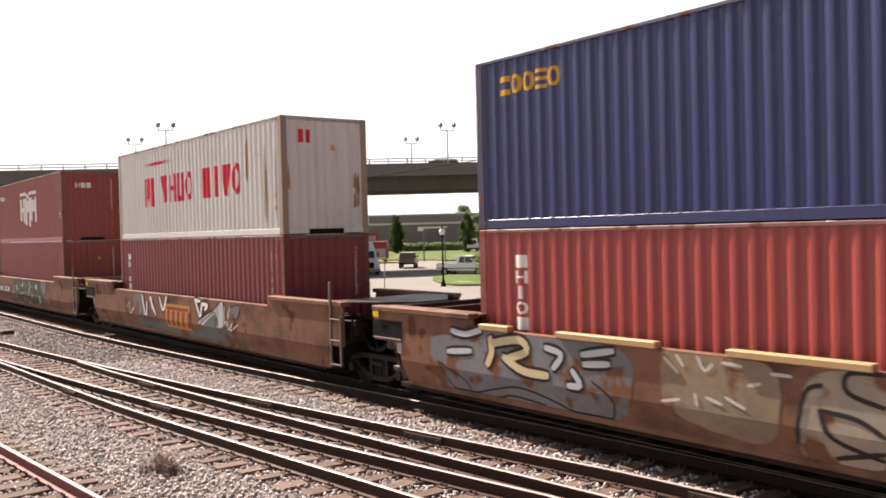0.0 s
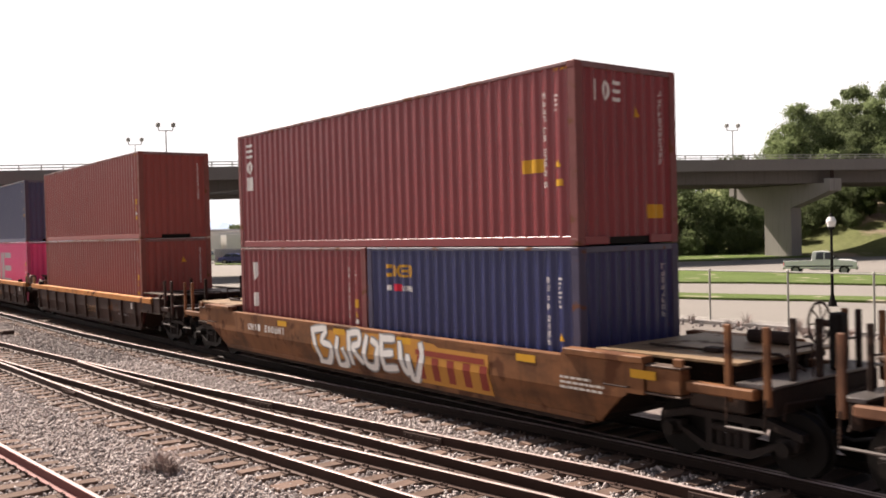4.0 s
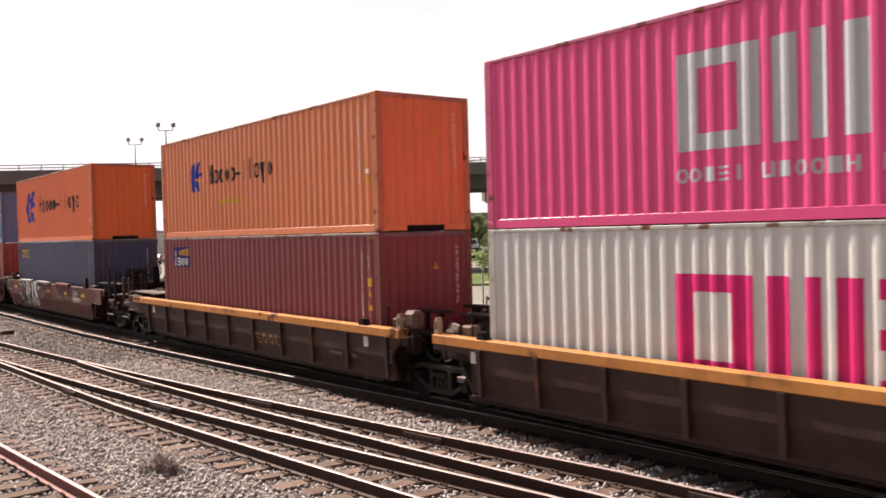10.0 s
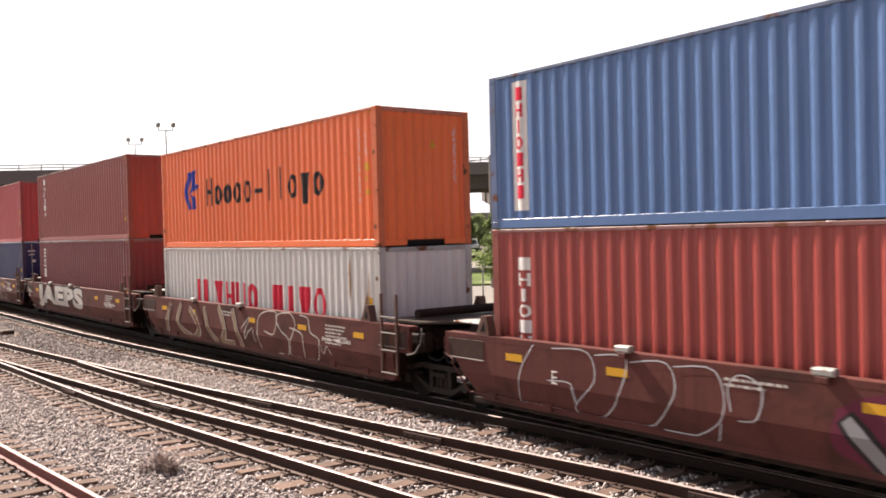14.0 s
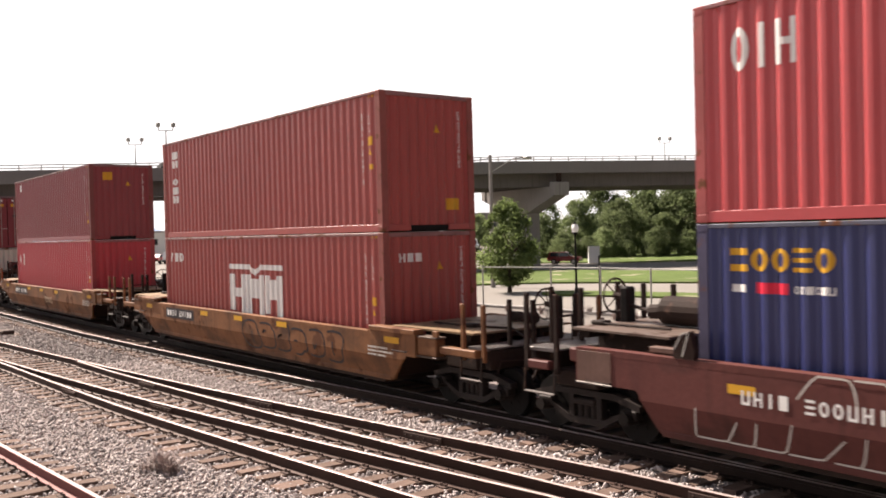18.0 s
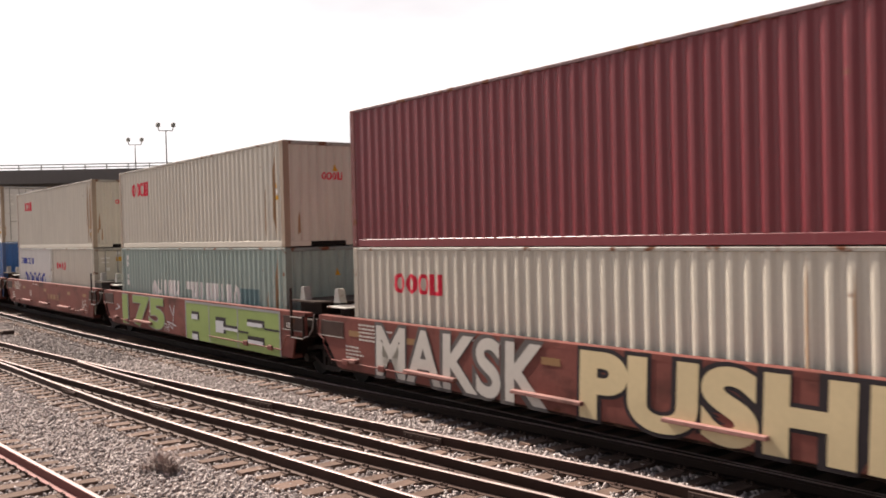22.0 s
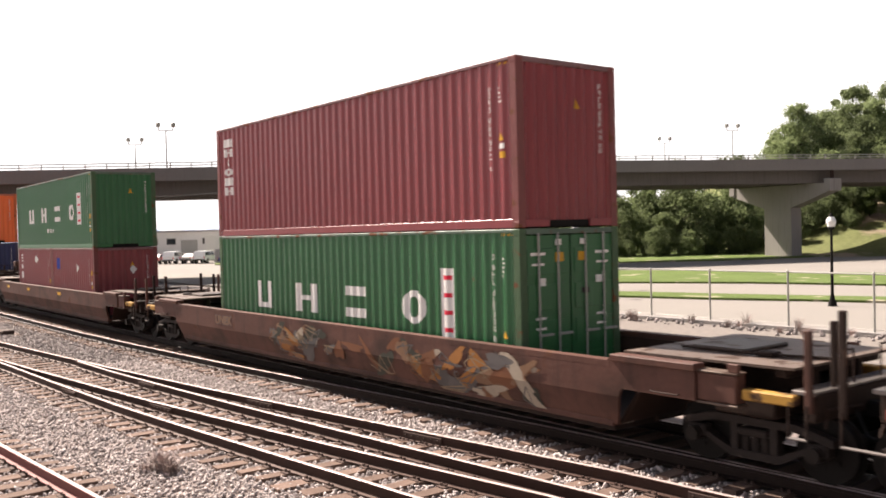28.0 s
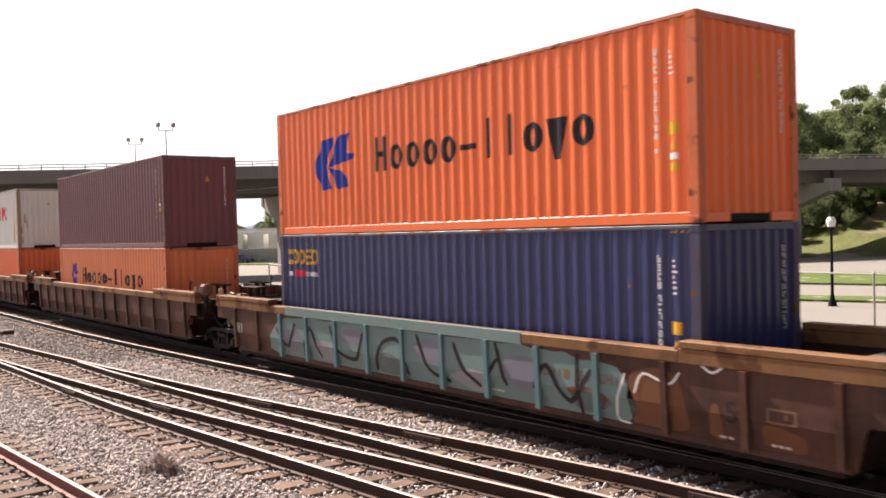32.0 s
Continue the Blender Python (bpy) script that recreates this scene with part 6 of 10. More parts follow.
wash(W[1], "cloud_teal", [(1.86, 0.85), (2.73, 1.22), (2.78, 0.84), (1.88, 0.71)], 0.009)
sketch(W[1], "dark", 0.035, [[(1.54, 0.97), (2.73, 1.37), (3.25, 1.6), (3.27, 0.88)], [(1.72, 0.9), (2.7, 1.27), (2.72, 0.88)], [(2.89, 1.37), (2.89, 0.8)], [(-4.62, 1.4), (-4.51, 0.95), (-3.85, 0.86), (-3.96, 1.3)]], 0.012)
fat_strokes(W[1], "white", "dark", 0.1, 0.05, [[(-2.97, 1.51), (-2.74, 0.9)], [(-2.55, 1.3), (-2.6, 0.88)], [(-2.26, 1.46), (-1.8, 0.96)], [(-2.15, 1.47), (-2.06, 1.1)], [(-1.41, 1.49), (-1.13, 1.13), (-0.82, 1.54)], [(1.37, 1.57), (1.69, 1.1)], [(1.37, 1.54), (1.74, 1.52)], [(1.88, 1.47), (1.76, 1.11)], [(1.88, 1.45), (2.25, 1.43), (2.08, 1.31)]])
wash(W[1], "cloud_grey", [(3.73, 1.46), (4.26, 1.51), (4.15, 1.2), (3.72, 1.17)], 0.006)
sketch(W[1], "dark", 0.03, [[(3.73, 1.46), (4.26, 1.52), (4.15, 1.2), (3.72, 1.17), (3.73, 1.46)]], 0.012)
sketch(W[1], "white", 0.022, [[(3.39, 1.42), (3.33, 1.12), (3.44, 0.98)], [(3.56, 1.39), (3.59, 1.15), (3.73, 1.46)], [(3.3, 0.96), (3.5, 1.07), (3.61, 0.86), (3.83, 1.04), (3.71, 0.83), (4.2, 1.04)], [(-4.5, 1.03), (-4.22, 1.2), (-4.11, 0.87), (-3.77, 1.09), (-3.98, 0.85)]], 0.016)
wash(W[2], "olive_dark", [(-1.59, 1.55), (0.8, 1.57), (2.47, 1.57), (3.68, 1.58), (3.73, 1.23), (4.07, 1.2), (4.23, 0.84), (4.03, 0.42), (2.68, 0.42), (0.91, 0.42), (-0.7, 0.42), (-1.87, 0.42), (-1.73, 0.71), (-1.24, 0.97)], 0.005)
wash(W[2], "mint", [(0.04, 1.23), (0.46, 1.48), (0.52, 1.24)], 0.008)
wash(W[2], "mint", [(1.0, 1.38), (1.16, 1.34), (1.04, 1.21)], 0.008)
wash(W[2], "mint", [(1.45, 1.56), (1.97, 1.36), (1.82, 1.29)], 0.008)
wash(W[2], "mint", [(1.43, 1.07), (1.58, 0.83), (1.68, 1.24)], 0.008)
wash(W[2], "mint", [(2.6, 1.31), (2.84, 1.42), (3.08, 1.39), (3.09, 1.16), (2.73, 1.22)], 0.008)
wash(W[2], "mint", [(3.1, 0.71), (3.42, 0.92), (3.65, 0.85), (3.55, 0.65), (3.16, 0.58)], 0.008)
wash(W[2], "mint", [(-1.07, 1.22), (-0.76, 1.31), (-0.68, 1.0)], 0.008)
wash(W[2], "olive", [(-1.29, 0.42), (-0.78, 0.62), (-0.82, 0.42)], 0.008)
wash(W[2], "olive", [(0.41, 0.68), (0.66, 0.77), (0.78, 0.63), (0.53, 0.53)], 0.008)
wash(W[2], "olive", [(1.02, 0.6), (1.37, 0.68), (1.34, 0.42)], 0.008)
wash(W[2], "olive", [(1.88, 0.87), (2.21, 1.08), (2.17, 0.74)], 0.008)
wash(W[2], "olive", [(-1.43, 0.68), (-0.93, 0.87), (-1.07, 0.65)], 0.008)
sketch(W[2], "bone", 0.02, [[(-1.59, 1.55), (-1.44, 1.05), (-1.24, 0.97), (-1.73, 0.71), (-1.81, 0.42)], [(-0.66, 1.52), (-0.48, 0.95), (-0.31, 0.58), (0.01, 0.42)], [(-0.27, 1.55), (-0.01, 0.94), (0.78, 1.0)], [(0.84, 1.51), (0.91, 1.1), (1.33, 0.8), (1.23, 0.42)], [(1.45, 1.56), (1.74, 1.19), (2.19, 1.35)], [(2.3, 1.53), (2.22, 1.13), (1.71, 0.55), (1.76, 0.42)], [(2.39, 0.94), (2.77, 0.77), (3.18, 1.12)], [(3.68, 1.58), (3.7, 1.28), (3.43, 1.2)], [(3.84, 1.2), (4.2, 1.03), (4.09, 0.42)], [(2.85, 0.42), (3.19, 0.67)]], 0.012)
fat_strokes(W[2], "cloud_grey", "bone", 0.1, 0.03, [[(3.91, 1.5), (3.95, 1.04)], [(4.13, 1.5), (4.26, 1.08)], [(3.96, 1.29), (4.18, 1.31)], [(4.45, 1.51), (4.42, 1.06), (4.72, 0.72), (4.83, 1.07)]])
wash(W[3], "orange", [(-1.68, 1.19), (0.74, 1.28), (2.77, 1.25), (2.48, 0.97), (0.55, 0.75), (-1.6, 0.62)], 0.005)
fat_strokes(W[3], "white", "grey", 0.13, 0.04, [[(-1.72, 1.21), (-1.49, 0.53)], [(-1.73, 1.18), (-1.12, 1.24), (-1.31, 0.97), (-0.91, 0.86), (-1.18, 0.51), (-1.57, 0.45)], [(-0.64, 1.08), (-0.74, 0.51), (-0.38, 0.56), (-0.44, 0.86)], [(-0.18, 1.24), (-0.17, 0.59)], [(-0.14, 1.22), (0.22, 1.25), (0.21, 1.03), (-0.03, 0.94), (0.25, 0.65)], [(0.52, 1.2), (0.37, 0.67), (0.72, 0.6), (0.91, 1.02), (0.7, 1.14)], [(1.06, 1.26), (1.04, 0.59)], [(1.09, 1.21), (1.5, 1.23)], [(1.12, 0.91), (1.43, 0.95)], [(1.08, 0.61), (1.5, 0.66)], [(1.69, 1.17), (1.76, 0.65), (1.92, 0.68), (1.94, 0.94)], [(1.97, 0.9), (2.0, 0.42), (2.39, 0.91), (2.37, 1.2)]])
wash(W[9], "dark", [(-4.24, 1.33), (-4.08, 1.49), (-3.17, 1.49), (-2.32, 1.49), (-1.92, 1.49), (-1.57, 1.49), (-1.45, 1.49), (-1.34, 1.06), (-1.06, 0.63), (-1.08, 0.48), (-1.36, 0.48), (-2.68, 0.48), (-3.67, 0.48), (-4.3, 0.48), (-4.51, 0.83)], 0.005)
wash(W[9], "grape", [(-1.3, 1.49), (-1.01, 1.49), (-1, 1.11), (-1.04, 0.85), (-1.28, 1.01)], 0.006)
wash(W[9], "grape", [(-2.57, 1.49), (-2.34, 1.49), (-2.33, 1.31), (-2.51, 1.32)], 0.0065)
sketch(W[9], "white", 0.16, [[(-3.04, 1.49), (-2.91, 1.21), (-2.77, 0.71)], [(-2.7, 1.49), (-2.61, 1.31), (-2.5, 0.95)], [(-2.12, 1.49), (-1.99, 1.26), (-1.85, 0.64)], [(-1.48, 1.49), (-1.39, 1.45), (-1.43, 1.1), (-1.25, 0.93), (-1.08, 0.63)], [(-1.56, 0.82), (-1.46, 0.55), (-1.32, 0.48)], [(-2.99, 0.57), (-2.9, 0.48)]], 0.009)
sketch(W[9], "white", 0.12, [[(-3.63, 1.49), (-3.41, 1.26)], [(-1.75, 1.49), (-1.67, 1.09)], [(-2.31, 0.69), (-2.18, 0.48)], [(-3.41, 0.55), (-3.36, 0.48)], [(-4.21, 0.91), (-3.98, 0.67)]], 0.009)
sketch(W[9], "white", 0.05, [[(-4.04, 1.49), (-3.94, 1.27)], [(-4.26, 1.33), (-4.13, 1.49)], [(-1, 1.11), (-0.92, 1.27), (-0.81, 1.27)], [(-1.97, 0.55), (-1.78, 0.48)], [(-2.47, 1.18), (-2.23, 1.14)], [(-3.08, 1.12), (-3.03, 0.87)], [(-2.99, 1.14), (-2.92, 0.89)], [(-3.07, 0.98), (-2.92, 0.98)]], 0.013)
sketch(W[9], "olive", 0.12, [[(-3.81, 0.73), (-3.68, 0.74)], [(-2.87, 0.69), (-2.84, 0.61)], [(-2.54, 0.7), (-2.45, 0.68)], [(-2.15, 0.65), (-2.05, 0.63)], [(-1.67, 0.66), (-1.58, 0.65)], [(-1.26, 0.67), (-1.16, 0.66)]], 0.016)
sketch(W[9], "magenta_wash", 0.17, [[(-4.59, 1.06), (-3.92, 1.12), (-3.26, 1.12)]], 0.019)
sketch(W[9], "faint", 0.02, [[(-0.23, 1.16), (-0.13, 1.23), (-0.23, 0.95), (-0.03, 1.0)], [(0.07, 1.22), (0.1, 1.02)], [(0.23, 1.19), (0.22, 0.96)], [(0.26, 1.17), (0.57, 1.18)]], 0.012)
wash(W[10], "magenta_wash", [(0.29, 1.13), (1.01, 1.41), (2.53, 1.42), (4.46, 1.39), (4.58, 0.95), (3.97, 0.49), (3.19, 0.48), (1.2, 0.42), (0.29, 0.6)], 0.005)
fat_strokes(W[10], "silver_grey", "dark", 0.19, 0.07, [[(1.11, 1.42), (1.23, 0.44)], [(1.21, 1.43), (1.71, 1.31), (1.38, 1.0), (1.77, 0.81), (1.49, 0.42)], [(0.44, 1.0), (0.92, 0.42)], [(1.94, 1.43), (1.91, 0.68), (2.02, 0.42)], [(2.33, 1.43), (2.29, 0.67), (1.96, 0.42)], [(2.69, 1.31), (2.64, 0.42)], [(2.73, 1.34), (3.23, 1.4)], [(2.76, 0.87), (3.15, 0.93)], [(3.37, 0.96), (3.67, 0.42)], [(3.45, 1.33), (4.08, 1.46), (4.27, 1.25), (3.8, 0.95), (4.39, 0.87)], [(3.93, 0.86), (4.59, 0.42)]])
sketch(W[10], "silver", 0.02, [[(-4.73, 1.45), (-5.02, 1.06), (-5.17, 0.46), (-4.76, 0.42), (-4.22, 0.42)], [(-4.42, 0.92), (-3.92, 0.92), (-3.9, 0.6), (-3.92, 0.87)], [(-4.31, 1.43), (-3.58, 1.44), (-3.44, 1.01), (-3.9, 0.6), (-3.86, 0.42)], [(-3.42, 1.41), (-2.82, 1.41), (-3.03, 0.78), (-3.44, 0.42)], [(-2.75, 1.37), (-2.11, 1.42), (-2.0, 0.97), (-2.54, 0.42), (-2.98, 0.42)], [(-1.98, 1.39), (-1.33, 1.4), (-1.24, 0.81), (-1.86, 0.42), (-2.25, 0.42)], [(-1.28, 0.72), (-1.39, 0.42)], [(-1.1, 0.91), (-1.14, 1.22), (-0.95, 1.39), (-0.66, 1.26), (-0.73, 0.87), (-1.0, 0.8)]], 0.012)
fat_strokes(W[11], "cloud_tan", "bone", 0.16, 0.025, [[(-4.68, 1.34), (-5.27, 0.44)], [(-3.86, 1.34), (-4.17, 0.77), (-3.38, 0.42)], [(-3.19, 1.27), (-2.61, 0.8), (-3.15, 0.42)], [(-2.14, 1.34), (-1.93, 0.76), (-1.56, 0.42)], [(-1.18, 1.41), (-0.84, 0.86), (-1.32, 0.42), (-0.52, 0.5)], [(-0.29, 1.37), (-0.04, 0.74), (-0.03, 0.46)]])
sketch(W[11], "bone", 0.03, [[(1.13, 0.42), (1.15, 1.21), (1.6, 1.46), (2.16, 1.46), (2.0, 0.95), (1.51, 0.98)], [(2.03, 0.42), (2.44, 0.42), (2.74, 0.86), (2.35, 1.06), (2.16, 1.38), (2.83, 1.49), (3.07, 1.21), (2.77, 0.78), (2.65, 0.42), (3.18, 0.42)], [(3.32, 1.47), (3.68, 1.42), (3.79, 1.12), (4.18, 0.94), (3.85, 0.42), (3.32, 0.42), (3.43, 1.01), (2.81, 1.15)], [(4.23, 0.87), (4.27, 0.68), (4.5, 0.86), (4.59, 0.68)], [(0.19, 0.95), (0.69, 1.26), (0.26, 0.68), (0.83, 1.01), (0.88, 0.65)]], 0.012)
sketch(W[13], "bone", 0.035, [[(1.14, 1.46), (0.83, 1.55), (0.61, 1.4), (0.61, 0.93), (0.73, 0.51), (1.01, 0.42), (1.29, 0.73), (1.32, 1.14), (1.17, 1.32), (1.0, 1.3), (0.97, 1.09)], [(1.14, 1.46), (1.43, 1.55), (1.52, 1.39), (1.48, 1.1), (1.57, 0.89), (1.45, 0.45), (1.19, 0.47)], [(1.55, 1.45), (1.86, 1.54), (2.09, 1.43), (2.08, 1.16), (1.97, 1.06), (1.91, 0.6), (1.68, 0.42), (1.48, 0.46)], [(2.09, 1.48), (2.48, 1.53), (2.69, 1.37), (2.66, 1.11), (2.53, 1.09), (2.5, 0.71), (2.21, 0.42), (1.91, 0.48)], [(2.57, 0.83), (2.91, 0.46)], [(2.11, 1.16), (2.28, 1.05), (2.23, 1.31)]], 0.012)
sketch(W[13], "bone", 0.025, [[(-4.44, 1.19), (-4.17, 1.49), (-3.8, 1.48), (-3.7, 1.18)], [(-3.74, 1.52), (-3.39, 1.51), (-3.29, 1.22)], [(-3.28, 1.44), (-2.9, 1.18)], [(-5.89, 0.88), (-5.96, 0.43), (-5.57, 0.42), (-5.29, 0.77)], [(-5.47, 0.42), (-5.15, 0.42), (-5.0, 0.8)], [(-5.08, 0.42), (-4.72, 0.42), (-4.51, 0.86)], [(-4.63, 0.46), (-4.28, 0.42), (-3.87, 0.77)], [(-4.04, 0.42), (-3.74, 0.46), (-3.6, 0.84)], [(-3.77, 0.42), (-3.38, 0.42), (-2.97, 0.84)]], 0.012)
fat_strokes(W[13], "cream_ink", "dark", 0.035, 0.02, [[(-2.89, 1.47), (-2.84, 1.37), (-2.68, 1.49)], [(-2.57, 1.36), (-2.41, 1.51)], [(-2.36, 1.5), (-2.37, 1.34)], [(-2.21, 1.49), (-2.06, 1.33)]])
sketch(W[13], "bone", 0.028, [[(1.57, 1.47), (1.49, 1.16), (1.53, 0.54), (1.91, 0.48), (2.24, 1.12), (2.02, 1.45), (1.57, 1.47)], [(2.18, 1.41), (2.29, 0.73), (2.33, 0.49), (2.66, 0.5), (2.91, 1.09), (2.71, 1.46), (2.33, 1.47)], [(2.92, 1.47), (3.02, 0.87), (3.01, 0.49), (3.41, 0.48), (3.73, 0.9)], [(3.41, 1.47), (3.47, 1.06), (3.8, 1.27), (3.85, 1.47), (3.48, 1.47)], [(3.41, 0.48), (3.39, 0.87), (3.73, 1.09), (3.99, 0.98), (4.01, 0.66), (3.67, 0.49), (3.41, 0.48)], [(4.12, 1.21), (4.31, 1.37), (4.47, 1.25), (4.34, 1.02), (4.18, 1.09), (4.12, 1.21)], [(3.73, 1.09), (4.06, 1.16)]], 0.012)
sketch(W[12], "bone", 0.035, [[(-6.9, 1.24), (-6.73, 1.2), (-6.87, 1.08), (-6.74, 1.03)], [(-6.65, 1.18), (-6.64, 0.98)], [(-6.65, 1.16), (-6.53, 1.13), (-6.64, 1.07)], [(-6.44, 1.17), (-6.47, 1.04), (-6.37, 1.04), (-6.35, 1.17), (-6.44, 1.17)], [(-6.31, 1.1), (-6.22, 1.08)], [(-6.6, 0.99), (-6.55, 0.84), (-6.5, 0.99)], [(-6.46, 0.96), (-6.45, 0.82)]], 0.014)
sketch(W[19], "bone", 0.030, [[(-6.08, 1.5), (-6.21, 1.32), (-6.2, 1.15), (-6.1, 1.11), (-6.12, 1), (-5.95, 0.93), (-5.7, 1.04), (-5.46, 1.02), (-5.26, 1.06)], [(-5.14, 1.04), (-5.15, 1.25), (-5.05, 1.42), (-4.86, 1.5), (-4.69, 1.47), (-4.62, 1.3), (-4.58, 1.08), (-4.61, 0.7)], [(-5.15, 0.78), (-5.11, 0.89), (-4.92, 0.94), (-4.73, 0.88), (-4.6, 0.67)], [(-4.49, 1.5), (-4.59, 1.35), (-4.51, 1.09), (-4.41, 0.6)], [(-4.2, 1.42), (-4.2, 1.32)], [(-3.94, 1.5), (-3.84, 1.42), (-3.86, 1.15)], [(-3.84, 1.37), (-3.8, 1.5), (-3.57, 1.5)], [(-4.19, 0.77), (-4.13, 0.95), (-3.92, 1.13), (-3.68, 1.1), (-3.5, 0.89), (-3.44, 0.7)], [(-4.19, 0.77), (-4.15, 0.5)], [(-3.44, 1.01), (-3.39, 0.83), (-3.22, 0.79), (-3.13, 0.91), (-3.15, 1.01)], [(-3.34, 1.11), (-3.32, 1)], [(-3.25, 1.13), (-3.25, 1)], [(-3.19, 1.5), (-3.01, 1.41), (-2.87, 1.15), (-2.82, 0.88), (-2.8, 0.7)], [(-2.97, 1.34), (-2.81, 1.36), (-2.63, 1.5), (-2.48, 1.5), (-2.35, 1.5), (-2.24, 1.41), (-2.23, 1.22)], [(-2.82, 1.04), (-2.64, 1.22), (-2.41, 1.28), (-2.21, 1.27)]], 0.012)
sketch(W[19], "bone", 0.030, [[(-2.62, 1.13), (-2.63, 0.97)], [(-2.24, 1.22), (-2.2, 1.35), (-2.14, 1.5), (-2.02, 1.5), (-1.84, 1.5), (-1.75, 1.38), (-1.6, 1.5)], [(-2.23, 1.22), (-2.18, 1.05), (-2.01, 1.01), (-1.8, 0.91), (-1.69, 0.62)], [(-1.75, 1.36), (-1.68, 1.09)], [(-1.44, 1.5), (-1.31, 1.5), (-1.24, 1.37), (-1.29, 1.22), (-1.39, 1.13), (-1.45, 0.99)], [(-1.29, 1.47), (-1.17, 1.46), (-1, 1.5)], [(-1.32, 1.18), (-1.24, 1.26), (-1.1, 1.29), (-0.92, 1.19), (-0.78, 1.04), (-0.71, 0.8), (-0.7, 0.64)], [(-1.46, 0.83), (-1.42, 0.6)], [(-0.64, 1.5), (-0.53, 1.33), (-0.66, 1.1)], [(-0.53, 1.27), (-0.4, 1.31), (-0.14, 1.27)], [(-0.53, 1.27), (-0.34, 1.31), (-0.14, 1.15), (-0.04, 0.98), (0.02, 0.74)], [(-0.7, 0.84), (-0.52, 0.85)], [(0.38, 1.5), (0.38, 1.4), (0.47, 1.26), (0.34, 1.24), (0.19, 1.3), (0.3, 1.14), (0.47, 0.94), (0.51, 0.74)], [(0.64, 1.3), (0.64, 1.19)], [(0.92, 1.45), (0.88, 1.33), (0.91, 1.16), (0.71, 1.05), (0.66, 0.8)]], 0.012)
sketch(W[19], "bone", 0.030, [[(1.55, 0.8), (1.6, 1.05), (1.69, 1.21), (1.85, 1.26), (1.99, 1.16), (1.94, 1.03)], [(1.87, 0.68), (1.97, 1.03), (2.17, 1.2), (2.44, 1.23), (2.65, 1.08), (2.71, 0.68)], [(2.02, 1.5), (2.1, 1.35), (2.4, 1.28), (2.62, 1.2), (2.73, 1.26), (2.67, 1.48), (2.56, 1.5)], [(2.73, 1.16), (2.8, 1.07), (3.01, 1.07), (3.23, 1.2), (3.36, 1.13), (3.4, 0.94), (3.31, 0.71), (3, 0.69), (2.83, 0.87), (2.73, 1.16)]], 0.012)
sketch(W[19], "bone", 0.024, [[(3.62, 0.92), (3.59, 1.03), (3.76, 1.08), (3.87, 0.97), (3.79, 0.74), (4.07, 0.86), (3.92, 0.93)], [(4.21, 1.24), (4.18, 1.08), (4.09, 0.9), (4.16, 0.82), (4.29, 0.84), (4.32, 0.96), (4.18, 0.96)], [(4.54, 1.18), (4.38, 1.08), (4.35, 0.96), (4.44, 0.93), (4.54, 1.16), (4.5, 0.89)], [(4.82, 0.95), (4.8, 1.1), (4.7, 1.14), (4.62, 1.06), (4.65, 0.88), (4.49, 0.68)], [(4.51, 0.82), (4.82, 0.77), (5.04, 0.67), (5.2, 0.72), (5.24, 0.96), (5.1, 1.05), (4.96, 0.99), (4.98, 0.86), (5.07, 0.9)], [(5.4, 0.84), (5.3, 1.03), (5.32, 1.08), (5.44, 0.99), (5.51, 1.04), (5.57, 1), (5.48, 0.91), (5.4, 0.84)], [(4.33, 1.33), (4.39, 1.29), (4.33, 1.24), (4.28, 1.28), (4.33, 1.33)]], 0.012)
sketch(W[20], "silver", 0.022, [[(-0.6, 0.96), (0.4, 0.66), (0.74, 1.28)], [(0.69, 0.69), (1.43, 1.38), (1.66, 0.88)], [(1.78, 0.83), (2.7, 1.34), (2.91, 0.91)], [(2.08, 1.36), (3.28, 1.16), (3.82, 0.72)], [(-0.16, 0.86), (0.57, 0.97)], [(2.32, 1.15), (3.42, 1.44)], [(1.01, 1.18), (2.33, 1.37)], [(3.04, 0.98), (3.62, 0.97), (3.75, 0.69)]], 0.012)
# long teal piece over panels and posts, with grey and lilac fills and black lines
wash(W[23], "mint_teal", [(-6.2, 0.55), (-5.5, 1.30), (-3.0, 1.42), (-0.2, 1.42), (2.8, 1.42), (4.2, 1.34), (4.98, 1.2), (4.95, 0.48), (2.0, 0.46), (-2.0, 0.46), (-5.2, 0.47)], 0.005)
for k, (x, z, rx, rz) in enumerate(((-5.0, 0.85, 0.5, 0.28), (-3.4, 0.75, 0.6, 0.22), (-2.3, 1.15, 0.45, 0.16), (-1.0, 0.72, 0.55, 0.22), (0.4, 1.1, 0.5, 0.22), (1.6, 0.7, 0.5, 0.2), (2.9, 0.95, 0.45, 0.3), (4.3, 0.72, 0.42, 0.2))):
    wash(W[23], ("lilac_grey", "silver_grey", "lilac_grey", "cloud_teal")[k % 4], [(x + rx * (1 + 0.3 * math.sin(3 * a + k)) * math.cos(a), z + rz * math.sin(a)) for a in [m * math.pi / 4 for m in range(8)]], 0.006 + 0.0004 * k)
